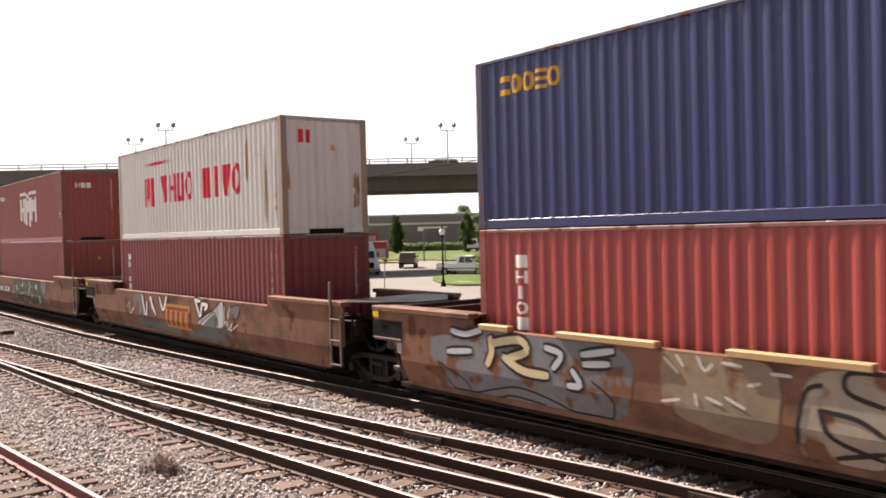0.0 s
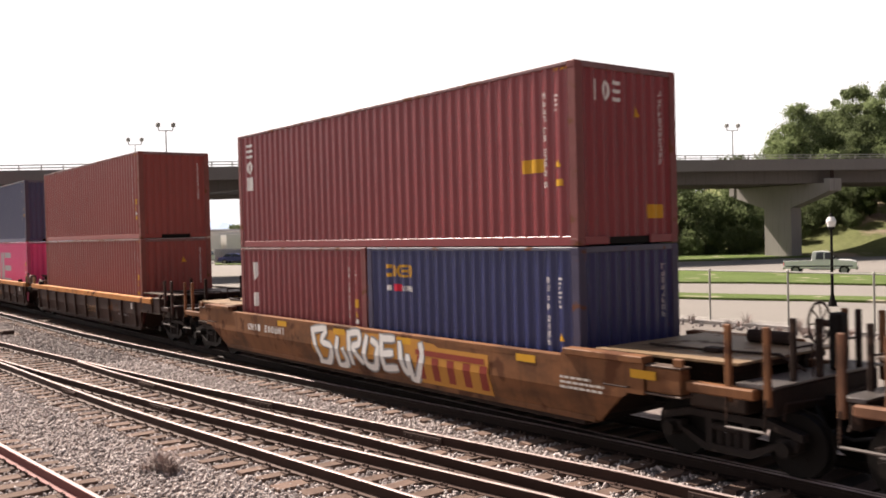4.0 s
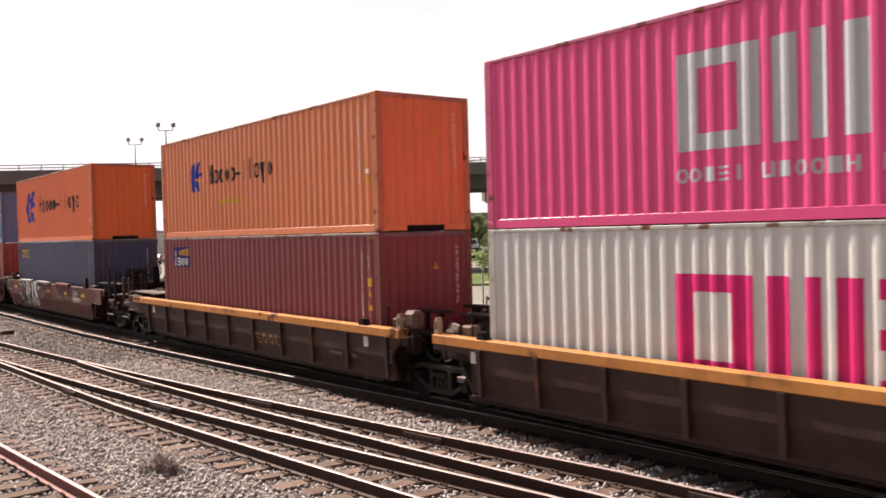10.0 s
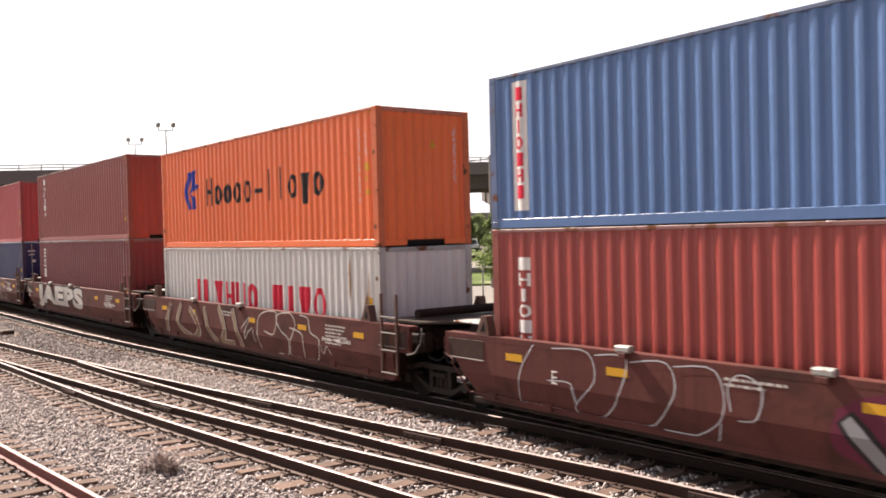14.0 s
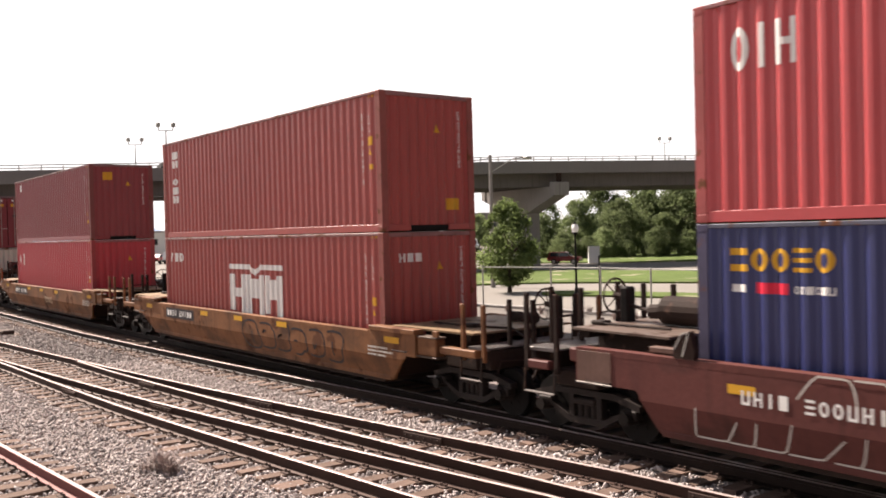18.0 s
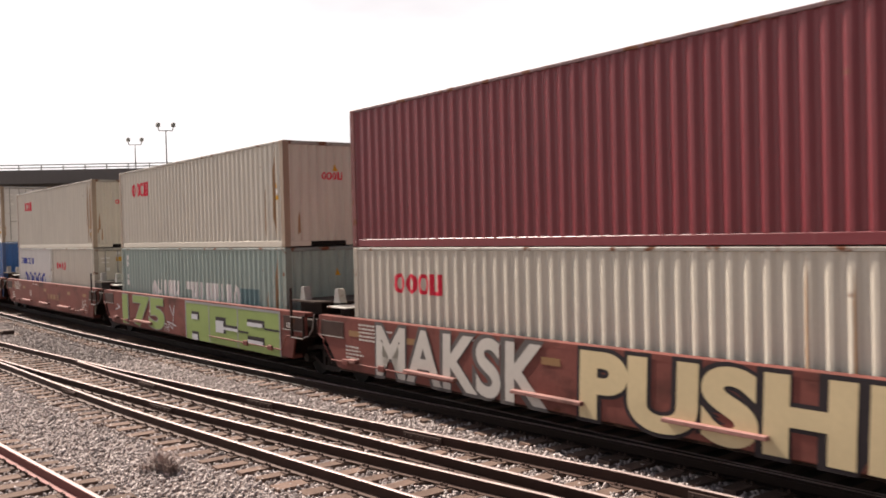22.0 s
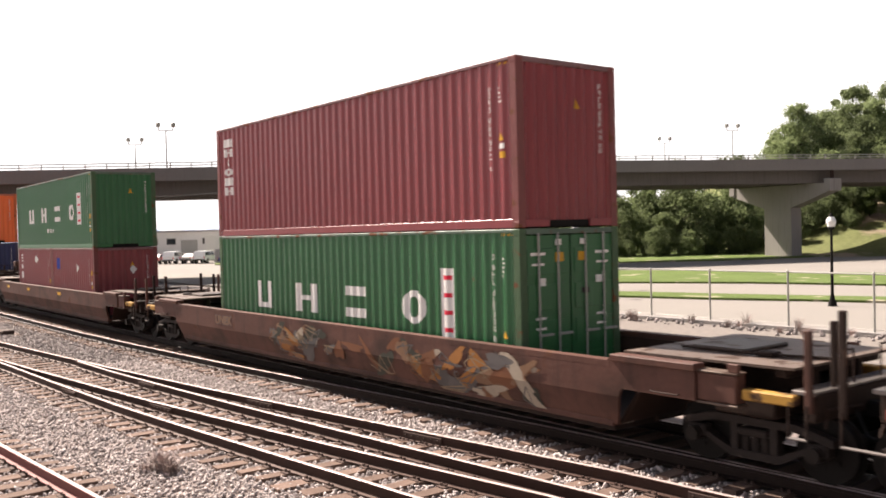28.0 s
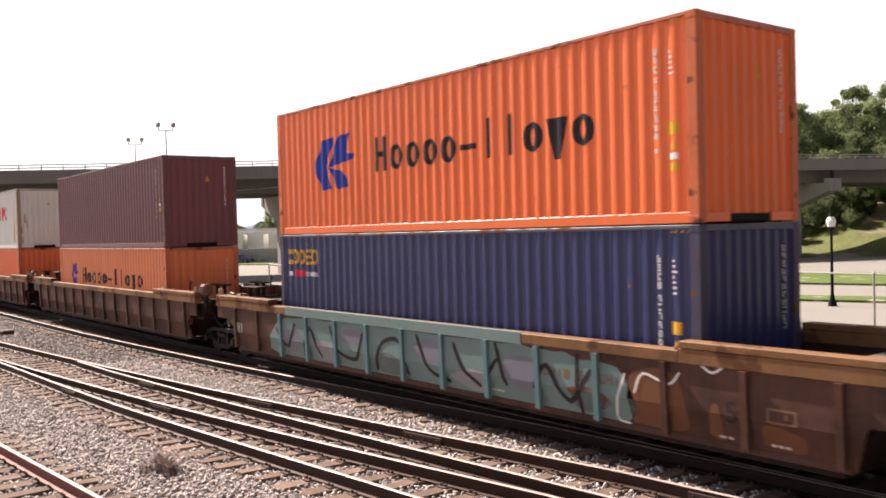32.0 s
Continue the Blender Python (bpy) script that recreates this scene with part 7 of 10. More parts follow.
sketch(W[23], "dark", 0.085, [[(-5.7, 1.1), (-5.2, 0.7), (-4.8, 1.25)], [(-4.5, 0.55), (-4.1, 1.2), (-3.7, 0.6)], [(-3.2, 1.3), (-2.9, 0.8), (-2.2, 0.7), (-1.9, 1.25)], [(-1.5, 0.55), (-1.2, 1.1), (-0.6, 1.2), (-0.4, 0.6)], [(0.0, 1.35), (0.35, 0.75), (0.9, 0.6)], [(1.1, 1.3), (1.35, 0.9), (1.75, 0.62)], [(2.24, 1.4), (2.47, 0.73)], [(2.26, 1.13), (1.9, 0.71)], [(3.15, 0.77), (3.45, 1.16), (3.9, 0.64), (4.39, 1.17)], [(4.12, 1.38), (4.12, 0.5)]], 0.012)
for c in W[23].children_recursive:
    if c.name.startswith("side_post") and c.data.vertices[0].co.y < 0 and -6.0 < c.data.vertices[0].co.x < 4.9:
        c.data.materials[0] = INK["teal"]
sketch(W[23], "white", 0.035, [[(5.22, 0.95), (5.38, 1.24), (5.81, 1.14), (6.0, 1.31)], [(5.05, 1.2), (4.82, 0.56), (5.04, 0.43)], [(6.35, 1.46), (6.52, 1.37), (6.69, 1.46)]], 0.012)
emblem(W[1], -0.95, 0.95, 0.62, 1.34)
plate(W[2], -4.7, -2.2, 0.9, 1.16, 11)
plate(W[3], -5.0, -3.0, 0.96, 1.12, 11, back=False)
emblem(W[3], 2.1, 4.3, 0.46, 1.18)
slabs(W[3], "yellow", (-3.4, -0.8, 1.6, 5.0, 7.4), 1.16)
for x0, x1 in ((-5.68, -4.94), (-3.84, -1.91), (-0.79, 1.10)):
    part("sill_board", box(B(), x0, x1, -SY - 0.06, -SY + 0.10, 1.604, 1.70, 0.012), INK["board"], W[0], "pale orange wooden board on the sill")
for i in range(4, 9):
    plate(W[i], 1.0, 2.4, 0.66, 0.92, 4, "gold", False)
    plate(W[i], 4.6, 5.7, 0.72, 0.80, 9, "grey", False)
    paint_on_car(W[i], "bone", [rect(-6.2, -6.03, 1.0, 1.2), rect(6.0, 6.17, 1.0, 1.2)], "white inspection square", 0.01)
plate(W[9], 2.2, 4.2, 0.95, 1.1, 9, "gold", False)
letter(W[10], "E", -4.35, 0.88, 0.30)
fat_word(W[12], "JAEPS", -5.2, 1.7, 0.45, 1.46, "bone", "dark", 0.085, 0.075)
plate(W[13], -5.2, -3.3, 1.02, 1.2, 11, "white", False)
letter(W[13], "B", -3.1, 0.92, 0.26)
for i in range(9, 14):
    slabs(W[i], "yellow", (-5.4, -3.2, 0.6, 3.2, 5.6), 1.14, 0.4)
    for x0, x1, m in (((-3.98, -1.96, M_CONE), (-0.86, 1.07, M_CONE), (2.2, 4.05, PAINTS["well_red"])) if i == 9 else ((-2.98, -2.70, M_CONE), (0.03, 0.32, M_CONE))):
        bar = part("sill_bar", box(B(), x0, x1, -SY - 0.085, -SY + 0.06, 1.504, 1.60, 0.02), m, W[i], "worn pale bar along the sill")
        for x in (x0 + 0.12, x1 - 0.12):
            part("clamp", box(B(), x - 0.05, x + 0.05, -SY - 0.09, -SY - 0.036, 1.42, 1.503, 0.01), PAINTS["well_maroon"], bar)
    plate(W[i], 4.3, 5.5, 0.98, 1.06, 12, "white", False)
plate(W[14], -5.1, -3.2, 1.0, 1.16, 10)
bubbles(W[14], "dark", 0.2, 5.0, 0.5, 1.2, 6, 17, 0.05)
plate(W[15], -4.9, -2.8, 0.98, 1.14, 10)
plate(W[15], 0.4, 1.6, 0.7, 0.95, 4, "tan", False)
for i in (14, 15):
    slabs(W[i], "yellow", (-6.9, -2.6, -0.4, 2.0, 6.6), 1.14, 0.5)
fat_word(W[16], "MAKSK", -4.75, 0.1, 0.45, 1.47, "bone", "grey_wash", 0.04, 0.06, lean=0.04)
fat_word(W[16], "PUSHR", 0.8, 6.4, 0.44, 1.48, "cream_ink", "dark", 0.075, 0.06, lean=0.04)
# big block letters on the teal box's car
paint_on_car(W[17], "lime", [rect(0.60, 6.40, 0.42, 1.46)], "lime green painted panel")
paint_on_car(W[17], "grey", [rect(0.55, 0.62, 0.42, 1.46), rect(2.22, 2.28, 0.42, 1.46), rect(4.05, 4.11, 0.42, 1.46), rect(6.38, 6.45, 0.42, 1.46), rect(0.55, 6.45, 1.44, 1.50)], "grey outline", 0.008)
ACS_DARK = [rect(1.02, 1.56, 1.0, 1.22), rect(1.02, 1.50, 0.42, 0.66), rect(2.70, 3.35, 0.74, 1.16), rect(3.30, 4.05, 0.86, 0.98), rect(4.65, 5.62, 1.04, 1.22), rect(4.65, 5.60, 0.60, 0.80), rect(5.60, 6.40, 1.0, 1.05), rect(4.10, 4.70, 0.84, 0.89)]
paint_on_car(W[17], "dark", ACS_DARK, "dark letter shadows", 0.008)
paint_on_car(W[17], "silver", [rect(1.02, 1.46, 1.0, 1.14), rect(1.02, 1.42, 0.42, 0.58), rect(2.70, 3.20, 0.74, 1.06), rect(3.20, 4.05, 0.84, 0.91), rect(4.65, 5.50, 1.04, 1.14), rect(4.65, 5.50, 0.60, 0.70)], "silver letter counters", 0.012)
fat_word(W[17], "175", -5.0, -1.1, 0.48, 1.46, "lime", "grey", 0.06, 0.03)
letter(W[17], "TH", -1.2, 0.5, 0.34, "silver")
paint_on_car(W[17], "silver", polyline([(-0.7, 1.3), (-0.45, 1.0), (-0.3, 1.32), (-0.5, 0.6), (-0.9, 0.8), (-0.2, 0.7)], 0.03) + polyline([(-5.8, 0.9), (-5.3, 1.0), (-5.6, 1.1)], 0.025), "pale scrawl")
letter(W[17], "L", -2.4, 0.98, 0.16)
letter(W[17], "125", 6.75, 1.16, 0.16)
for i in (1, 2):
    letter(W[i - 1], "125", -8.72, 1.32, 0.22)
plate(W[18], 0.6, 3.0, 0.88, 1.08, 5, "gold", False)
letter(W[18], "D", -2.44, 0.88, 0.36)
letter(W[19], "C", -2.53, 0.85, 0.30)
letter(W[19], "C", -0.23, 1.39, 0.14)
letter(W[19], "125", 6.30, 1.31, 0.14)
letter(W[20], "B", -3.6, 0.92, 0.24)
# lit copy of the red paint: sunlight on the ledges is in its colour
LEDGE_LIT = PAINTS["well_red"].copy()
LEDGE_LIT.name = "paint_ledge"
for nd in LEDGE_LIT.node_tree.nodes:
    if nd.type == "VECT_MATH":
        nd.inputs[0].default_value = (0.30, 0.155, 0.135)
for i in range(16, 21):
    if i != 17:
        slabs(W[i], "gold", (-5.76, -3.75, 0.0, 3.67, 5.8), 1.16, 0.42)
        fine_print(W[i], -5.38, -4.1, 1.40, 5, 410 + i)
        fine_print(W[i], -5.9, -5.2, 0.92, 4, 420 + i)
        plate(W[i], -2.0, -0.9, 1.38, 1.44, 12, "faint", False)
        paint_on_car(W[i], "bone", [rect(5.68, 6.21, 0.66, 0.672), rect(5.68, 6.21, 1.03, 1.042), rect(5.68, 5.692, 0.672, 1.03), rect(6.198, 6.21, 0.672, 1.03)], "pale frame round small print", 0.006)
        fine_print(W[i], 5.72, 6.16, 0.96, 4, 430 + i)
    for x0, x1 in ((-5.68, -5.44), (-3.7, -2.15), (-0.66, 0.9), (2.41, 4.0), (5.7, 5.94))[:2 if i == 17 else 5]:
        part("step_ledge", box(B(), x0, x1, -SY - 0.10, -SY + 0.02, 0.63, 0.69, 0.008), LEDGE_LIT, W[i], "ledge along the side, coloured pale as if sunlit")
MR = random.Random(91)
for k in range(46):      # swirling mural in rust, tan and grey
    cx, cz, rx, rz = MR.uniform(-2.3, 6.8), MR.uniform(0.50, 1.14), MR.uniform(0.18, 0.5), MR.uniform(0.07, 0.2)
    a0, ink = MR.uniform(-0.9, 0.9), ("rust_wash", "orange_wash", "cloud_bone", "grey_wash", "tan_wash", "olive_dark")[k % 6]
    blob = []
    for j in range(16):
        f = j * math.pi / 8
        r = 1.0 + 0.22 * math.sin(3 * f + k) + 0.12 * math.sin(5 * f + 2 * k)
        u, v = rx * r * math.cos(f), rz * r * math.sin(f)
        blob.append((cx + u * math.cos(a0) - v * math.sin(a0), min(1.27, max(0.43, cz + u * math.sin(a0) + v * math.cos(a0)))))
    paint_on_car(W[21], ink, [blob], "swirl of sprayed mural paint", 0.005 + 0.0005 * k)
    if k % 2:
        arc = [(cx + 1.1 * rx * math.cos(f), min(1.27, max(0.43, cz + 1.2 * rz * math.sin(f)))) for f in [MR.uniform(0, 6) + q * 0.5 for q in range(MR.choice((4, 6, 8)))]]
        paint_on_car(W[21], "cloud_tan" if k % 4 == 1 else "grey_wash", polyline(arc, 0.022), "thin mural line", 0.030)
fat_word(W[21], "UNEK", -5.65, -4.6, 0.98, 1.2, "tan_wash", "grey_wash", 0.01, 0.015, lift=0.008)
letter(W[23], "53", 6.70, 0.76, 0.40, "dark", "painted_number")
for k, (ink, pts) in enumerate((("rust_wash", [(5.1, 0.5), (5.15, 1.2), (5.9, 1.28), (6.05, 0.55)]), ("rust_wash", [(6.4, 0.55), (6.5, 0.95), (6.62, 0.9), (6.6, 0.5)]), ("rust_wash", [(7.2, 0.55), (7.25, 0.8), (7.75, 0.72), (7.7, 0.5)]))):
    wash(W[23], ink, pts, 0.005 + 0.0004 * k)
paint_on_car(W[23], "tan_wash", [rect(7.30, 7.70, 0.84, 0.87), rect(7.30, 7.70, 1.0, 1.03), rect(7.30, 7.33, 0.87, 1.0), rect(7.67, 7.70, 0.87, 1.0), rect(7.54, 7.58, 0.90, 0.97)], "worn frame of a placard", 0.008)
fine_print(W[23], 6.55, 6.85, 0.52, 1, 441)
fine_print(W[23], 7.3, 7.68, 0.53, 1, 442)
fine_print(W[23], 2.0, 2.4, 0.58, 1, 443)
fine_print(W[23], 4.3, 4.7, 0.58, 1, 444)
slabs(W[22], "yellow", (-3.0, 2.2, -7.0), 1.1, 0.5)
plate(W[23], 3.4, 5.0, 1.0, 1.14, 11, "tan_wash", False)
part("painted_chord", box(B(), -5.2, 2.9, -SY - 0.041, -SY + 0.05, 1.44, 1.628), INK["mint_teal"], W[23], "teal sprayed top chord")
plate(W[23], -8.1, -7.5, 0.85, 1.1, 3, "faint", False)




for i in range(9, 14):
    fine_print(W[i], 4.45, 5.35, 1.30, 6, 300 + i)
    fine_print(W[i], -1.2, -0.3, 1.30, 2, 320 + i)
for i in (3, 14, 15):
    fine_print(W[i], 6.0, 6.9, 1.0, 3, 400 + i)

# rust runs on the pale boxes
for i, which in ((2, "u"), (8, 0), (12, 0), (17, 0), (18, "u"), (18, 0), (19, "u"), (20, "u"), (21, "u"), (21, 0), (26, "u")):
    b = BOXES[i - 1][-1 if which == "u" else which]
    z0, h, rr = b[5], b[4], random.Random(i)
    polys = []
    for k in range(9):
        x, w, t = 5.94 - abs(rr.gauss(0, 0.5)) * (k > 4), rr.uniform(0.02, 0.07), rr.uniform(0.3, 1.0) * h
        a = z0 + rr.uniform(0.1, 0.9) * (h - t)
        polys.append([(x - w, a + t * 0.15), (x, a), (x + w * 0.6, a + t * 0.4), (x + w * 0.3, a + t), (x - w * 0.7, a + t * 0.8)])
    mark(i, which, "rust", polys, label="rust streak")
    polys = []
    for k in range(6):
        y, w, t = rr.choice((-1.0, 1.0)) * rr.uniform(0.75, 1.05), rr.uniform(0.02, 0.06), rr.uniform(0.2, 0.7)
        a = z0 + rr.uniform(0.16, 1.2)
        polys.append([(y - w, a), (y + w, a + t * 0.1), (y + w * 0.4, a + t), (y - w * 0.6, a + t * 0.7)])
    mark(i, which, "rust", polys, "end", "rust streak")


# ---- tracks ----
def curve_y(pts, x):
    """Height of a smooth line through pts at x, straight beyond its ends."""
    if x <= pts[0][0]:
        (x0, y0), (x1, y1) = pts[0], pts[1]
        return y0 + (y1 - y0) * (x - x0) / (x1 - x0)
    for (x0, y0), (x1, y1) in zip(pts, pts[1:]):
        if x <= x1 or (x1, y1) == pts[-1]:
            return y0 + (y1 - y0) * (x - x0) / (x1 - x0)


def line(pts):
    return lambda x: curve_y(pts, x)


R_MAIN_N, R_MAIN_F = line([(-400, 10.61), (400, 10.61)]), line([(-400, 12.05), (400, 12.05)])
R0 = line([(-140, 9.0), (-60, 9.0), (-44, 9.06), (-34, 9.14), (-28, 9.32), (-22, 9.6), (-16, 10.0), (-11, 10.33), (-7, 10.50), (-3, 10.53)])
R1 = line([(-140, 1.5), (-70, 3.6), (-42, 5.5), (-32.5, 6.33), (-23.3, 7.16), (-17.9, 7.8), (-12.6, 8.52), (-8, 9.13), (2, 9.9), (30, 11.5)])
R3 = line([(-140, 0.05), (-70, 2.15), (-42, 4.05), (-32.5, 4.9), (-23.3, 5.72), (-17.9, 6.28), (-12.6, 6.96), (-8, 7.65), (2, 8.45), (30, 10.05)])
R2 = line([(-25.5, 6.88), (-22.4, 6.98), (-19.5, 7.16), (-16.8, 7.34), (-13, 7.66), (-10.5, 7.88), (-8, 8.12), (2, 8.75), (30, 10.2)])
R4 = line([(-140, -0.15), (-70, 2.0), (-42, 3.9), (-32.5, 4.86), (-27, 5.24), (-22, 5.42), (-18.2, 5.6), (-15.6, 5.8), (-12.1, 6.12), (-9.4, 6.38), (2, 7.3), (30, 8.75)])
R5 = line([(-140, -6.0), (-60, -0.1), (-16, 3.06), (-13.3, 3.26), (-11.9, 3.37), (0, 4.2), (30, 6.0)])
R6 = lambda x: R5(x) - 1.435


def rail(name, fn, x0, x1, step, label, group="rails", body=None):
    """A rail of the usual bulb-web-foot section, swept along x."""
    ob = empty(name, label=label, category="rail", group=group)
    n = max(1, round((x1 - x0) / step))
    xs = [x0 + (x1 - x0) * i / n for i in range(n + 1)]
    sect = [(-0.075, -0.18), (0.075, -0.18), (0.075, -0.165), (0.012, -0.145), (0.010, -0.05), (0.034, -0.04), (0.036, -0.006), (0.02, -0.0005),
            (-0.02, -0.0005), (-0.036, -0.006), (-0.034, -0.04), (-0.010, -0.05), (-0.012, -0.145), (-0.075, -0.165)]
    verts, faces = [], []
    k = len(sect)
    for x in xs:
        y = fn(x)
        verts += [(x, y + a, b) for a, b in sect]
    for i in range(n):
        for j in range(k):
            faces.append((i * k + j, (i + 1) * k + j, (i + 1) * k + (j + 1) % k, i * k + (j + 1) % k))
    part("rail_body", raw_mesh("rail_body", verts, faces, body or M_RAIL), None, ob)
    hv, hf = [], []
    for x in xs:
        y = fn(x)
        hv += [(x, y - 0.030, 0.0), (x, y - 0.024, 0.003), (x, y + 0.024, 0.003), (x, y + 0.030, 0.0)]
    for i in range(n):
        hf += [(4 * i + j, 4 * i + 4 + j, 4 * i + 5 + j, 4 * i + 1 + j) for j in range(3)]
    part("running_surface", raw_mesh("running_surface", hv, hf, M_HEAD), None, ob, "shiny worn running surface")
    return ob


# the train's shade on these three rails is in their body colour
rail("rail", R_MAIN_N, -300, 60, 30, "steel rail under the train, coloured black for its shade", body=M_RAIL_SHADED)
rail("rail", R_MAIN_F, -300, 60, 30, "steel rail under the train, coloured black for its shade", body=M_RAIL_SHADED)
rail("rail", R0, -140, -3, 2, "steel rail curving in beside the train, coloured black for its shade", body=M_RAIL_SHADED)
for fn, lab in ((R1, "steel rail of the near track with shiny head"), (R3, "steel rail of the near track with shiny head"),
                (R4, "outer steel rail of the diverging track"), (R5, "rusty reddish steel rail of a siding"), (R6, "rusty reddish steel rail of a siding")):
    rail("rail", fn, -140, 30, 2, lab, body=M_SIDING if "siding" in lab else None)
rail("rail", R2, -25.5, 30, 1.5, "steel switch rail of the diverging track")


# ground: one sheet to the horizon
gv, gf = [], []
xs = [-3000, -1200, -500, -250, -150] + list(range(-120, 41, 4)) + [80, 200, 600, 2000]
ys = [-1500, -300, -60, -20, -8] + [i * 1.0 for i in range(-6, 26)] + [30, 36, 44, 54, 66, 80, 100, 130, 180, 300, 700, 3000]
for x in xs:
    for y in ys:
        z = -0.32
        if y > 16:
            z = -0.34
        gv.append((x, y, z + 0.02 * noise.noise((x * 0.3, y * 0.3, 0)) - (0.03 if 13.3 < y <= 16 else 0)))
ny = len(ys)
for i in range(len(xs) - 1):
    for j in range(ny - 1):
        gf.append((i * ny + j, (i + 1) * ny + j, (i + 1) * ny + j + 1, i * ny + j + 1))
ground = part("ground", raw_mesh("ground", gv, gf, M_DIRT), None)
tagged(ground, "dusty grey-brown flat ground", "ground", kind="structure")
# ballast bed
bv, bf = [], []
for i in range(0, 86):
    x = -140 + 2 * i
    for y, z in ((-9.0, -0.25), (0.0, -0.235), (14.0, -0.235), (15.2, -0.29)):
        bv.append((x, y, z))
for i in range(85):
    bf += [(4 * i + j, 4 * i + 4 + j, 4 * i + 5 + j, 4 * i + 1 + j) for j in range(3)]
tagged(part("ballast_bed", raw_mesh("ballast_bed", bv, bf, M_BALLAST), None), "crushed pinkish grey stone ballast under the tracks", "ballast", kind="structure")


# dark sheet over the ballast that paints the shade under the train
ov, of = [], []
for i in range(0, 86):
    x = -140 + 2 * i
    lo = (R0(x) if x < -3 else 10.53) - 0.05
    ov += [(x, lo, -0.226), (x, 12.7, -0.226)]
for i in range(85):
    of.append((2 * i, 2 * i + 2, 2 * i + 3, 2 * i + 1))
tagged(part("oiled_bed", raw_mesh("oiled_bed", ov, of, M_BED_SHADED), None), "dark sheet over the ballast, painted shade under the train", "ballast", kind="structure")


# ---- sleepers, plates and stones ----
def sleeper_mesh(length, seed):
    rnd = random.Random(seed)
    bm = box(B(), -0.115, 0.115, -length / 2, length / 2, -0.17, 0.0)
    bmesh.ops.subdivide_edges(bm, edges=[e for e in bm.edges if abs(e.verts[0].co.y - e.verts[1].co.y) > 1], cuts=3)
    for v in bm.verts:
        v.co.x += rnd.uniform(-0.012, 0.012)
        v.co.z += rnd.uniform(-0.012, 0.004)
    return mesh_of("sleeper", bm, M_TIE)


def sleepers(name, label, x0, x1, step, lo, hi, seed):
    """A row of timber sleepers from lo(x) to hi(x); three shapes, each sleeper an object."""
    rnd = random.Random(seed)
    ob = empty(name, label=label, category="track", kind="structure")
    sizes = {}
    x = x0
    while x < x1:
        a, b = lo(x), hi(x)
        ln = round((b - a) / 0.2) * 0.2
        key = (ln, rnd.randrange(3))
        if key not in sizes:
            sizes[key] = sleeper_mesh(ln, len(sizes) + seed)
        o = part("sleeper", sizes[key], None, ob, "", pose(x + rnd.uniform(-0.025, 0.025), (a + b) / 2 + rnd.uniform(-0.06, 0.06), -0.172 + rnd.uniform(-0.012, 0.0), 0, 0, rnd.uniform(-1.5, 1.5)))
        x += step
    return ob


sleepers("sleeper_row_main", "dark creosoted timber sleepers under the train", -77.49, 8, 0.53, lambda x: (R0(x) if x < -3 else 10.53) - 0.56, lambda x: 12.62, 5)
sleepers("sleeper_row_switch", "dark weathered timber switch sleepers in ballast", -60, 8, 0.53, lambda x: R4(x) - 0.62, lambda x: R1(x) + (0.52 if x < -9 else 0.35), 6)
sleepers("sleeper_row_siding", "old brown timber sleepers half buried in ballast", -33.5, 6, 0.53, lambda x: R6(x) - 0.55, lambda x: R5(x) + 0.55, 7)

# tie plates with spike heads, as one piece along each rail
pv, pf = [], []


def add_box(cx, cy, cz, hx, hy, hz):
    k = len(pv)
    pv.extend((cx + a * hx, cy + b * hy, cz + c * hz) for a in (-1, 1) for b in (-1, 1) for c in (-1, 1))
    pf.extend(tuple(k + q for q in f) for f in ((0, 1, 3, 2), (4, 6, 7, 5), (0, 4, 5, 1), (2, 3, 7, 6), (1, 5, 7, 3)))


for fn, xa in ((R0, -60), (R1, -60), (R2, -25), (R3, -60), (R4, -60), (R5, -34)):
    x = xa
    while x < 4:
        y = fn(x)
        add_box(x, y, -0.176, 0.09, 0.17, 0.008)
        for dx in (-0.05, 0.05):
            for dy in (-0.10, 0.10):
                add_box(x + dx, y + dy, -0.155, 0.016, 0.016, 0.022)
        x += 0.53
tagged(part("tie_plates", raw_mesh("tie_plates", pv, pf, M_PLATE), None), "rusty tie plates with spike heads", "rail fastening", kind="stuff")


def joint_bar(fn, x):
    """A bolted fishplate on the near side of a rail."""
    bm = B()
    for s in (-1, 1):
        box(bm, -0.45, 0.45, *sorted((s * 0.014, s * 0.045)), -0.145, -0.045, 0.006)
        for k in range(6):
            rod(bm, (-0.37 + k * 0.148, s * 0.04, -0.095), (-0.37 + k * 0.148, s * 0.075, -0.095), 0.018, sides=6)
    ob = part("joint_bar", bm, M_PLATE, None, "", pose(x, fn(x), 0, 0, 0, math.degrees(math.atan2(fn(x + 0.5) - fn(x - 0.5), 1.0))))
    tagged(ob, "bolted rusty joint bar on the rail", "rail joint", "rail joints")


for fn, x in ((R1, -16.6), (R1, -11.9), (R3, -17.6), (R1, -6.6), (R4, -21.0), (R2, -20.6)):
    joint_bar(fn, x)

# loose stones: one piece of stuff
gen = np.random.default_rng(4)


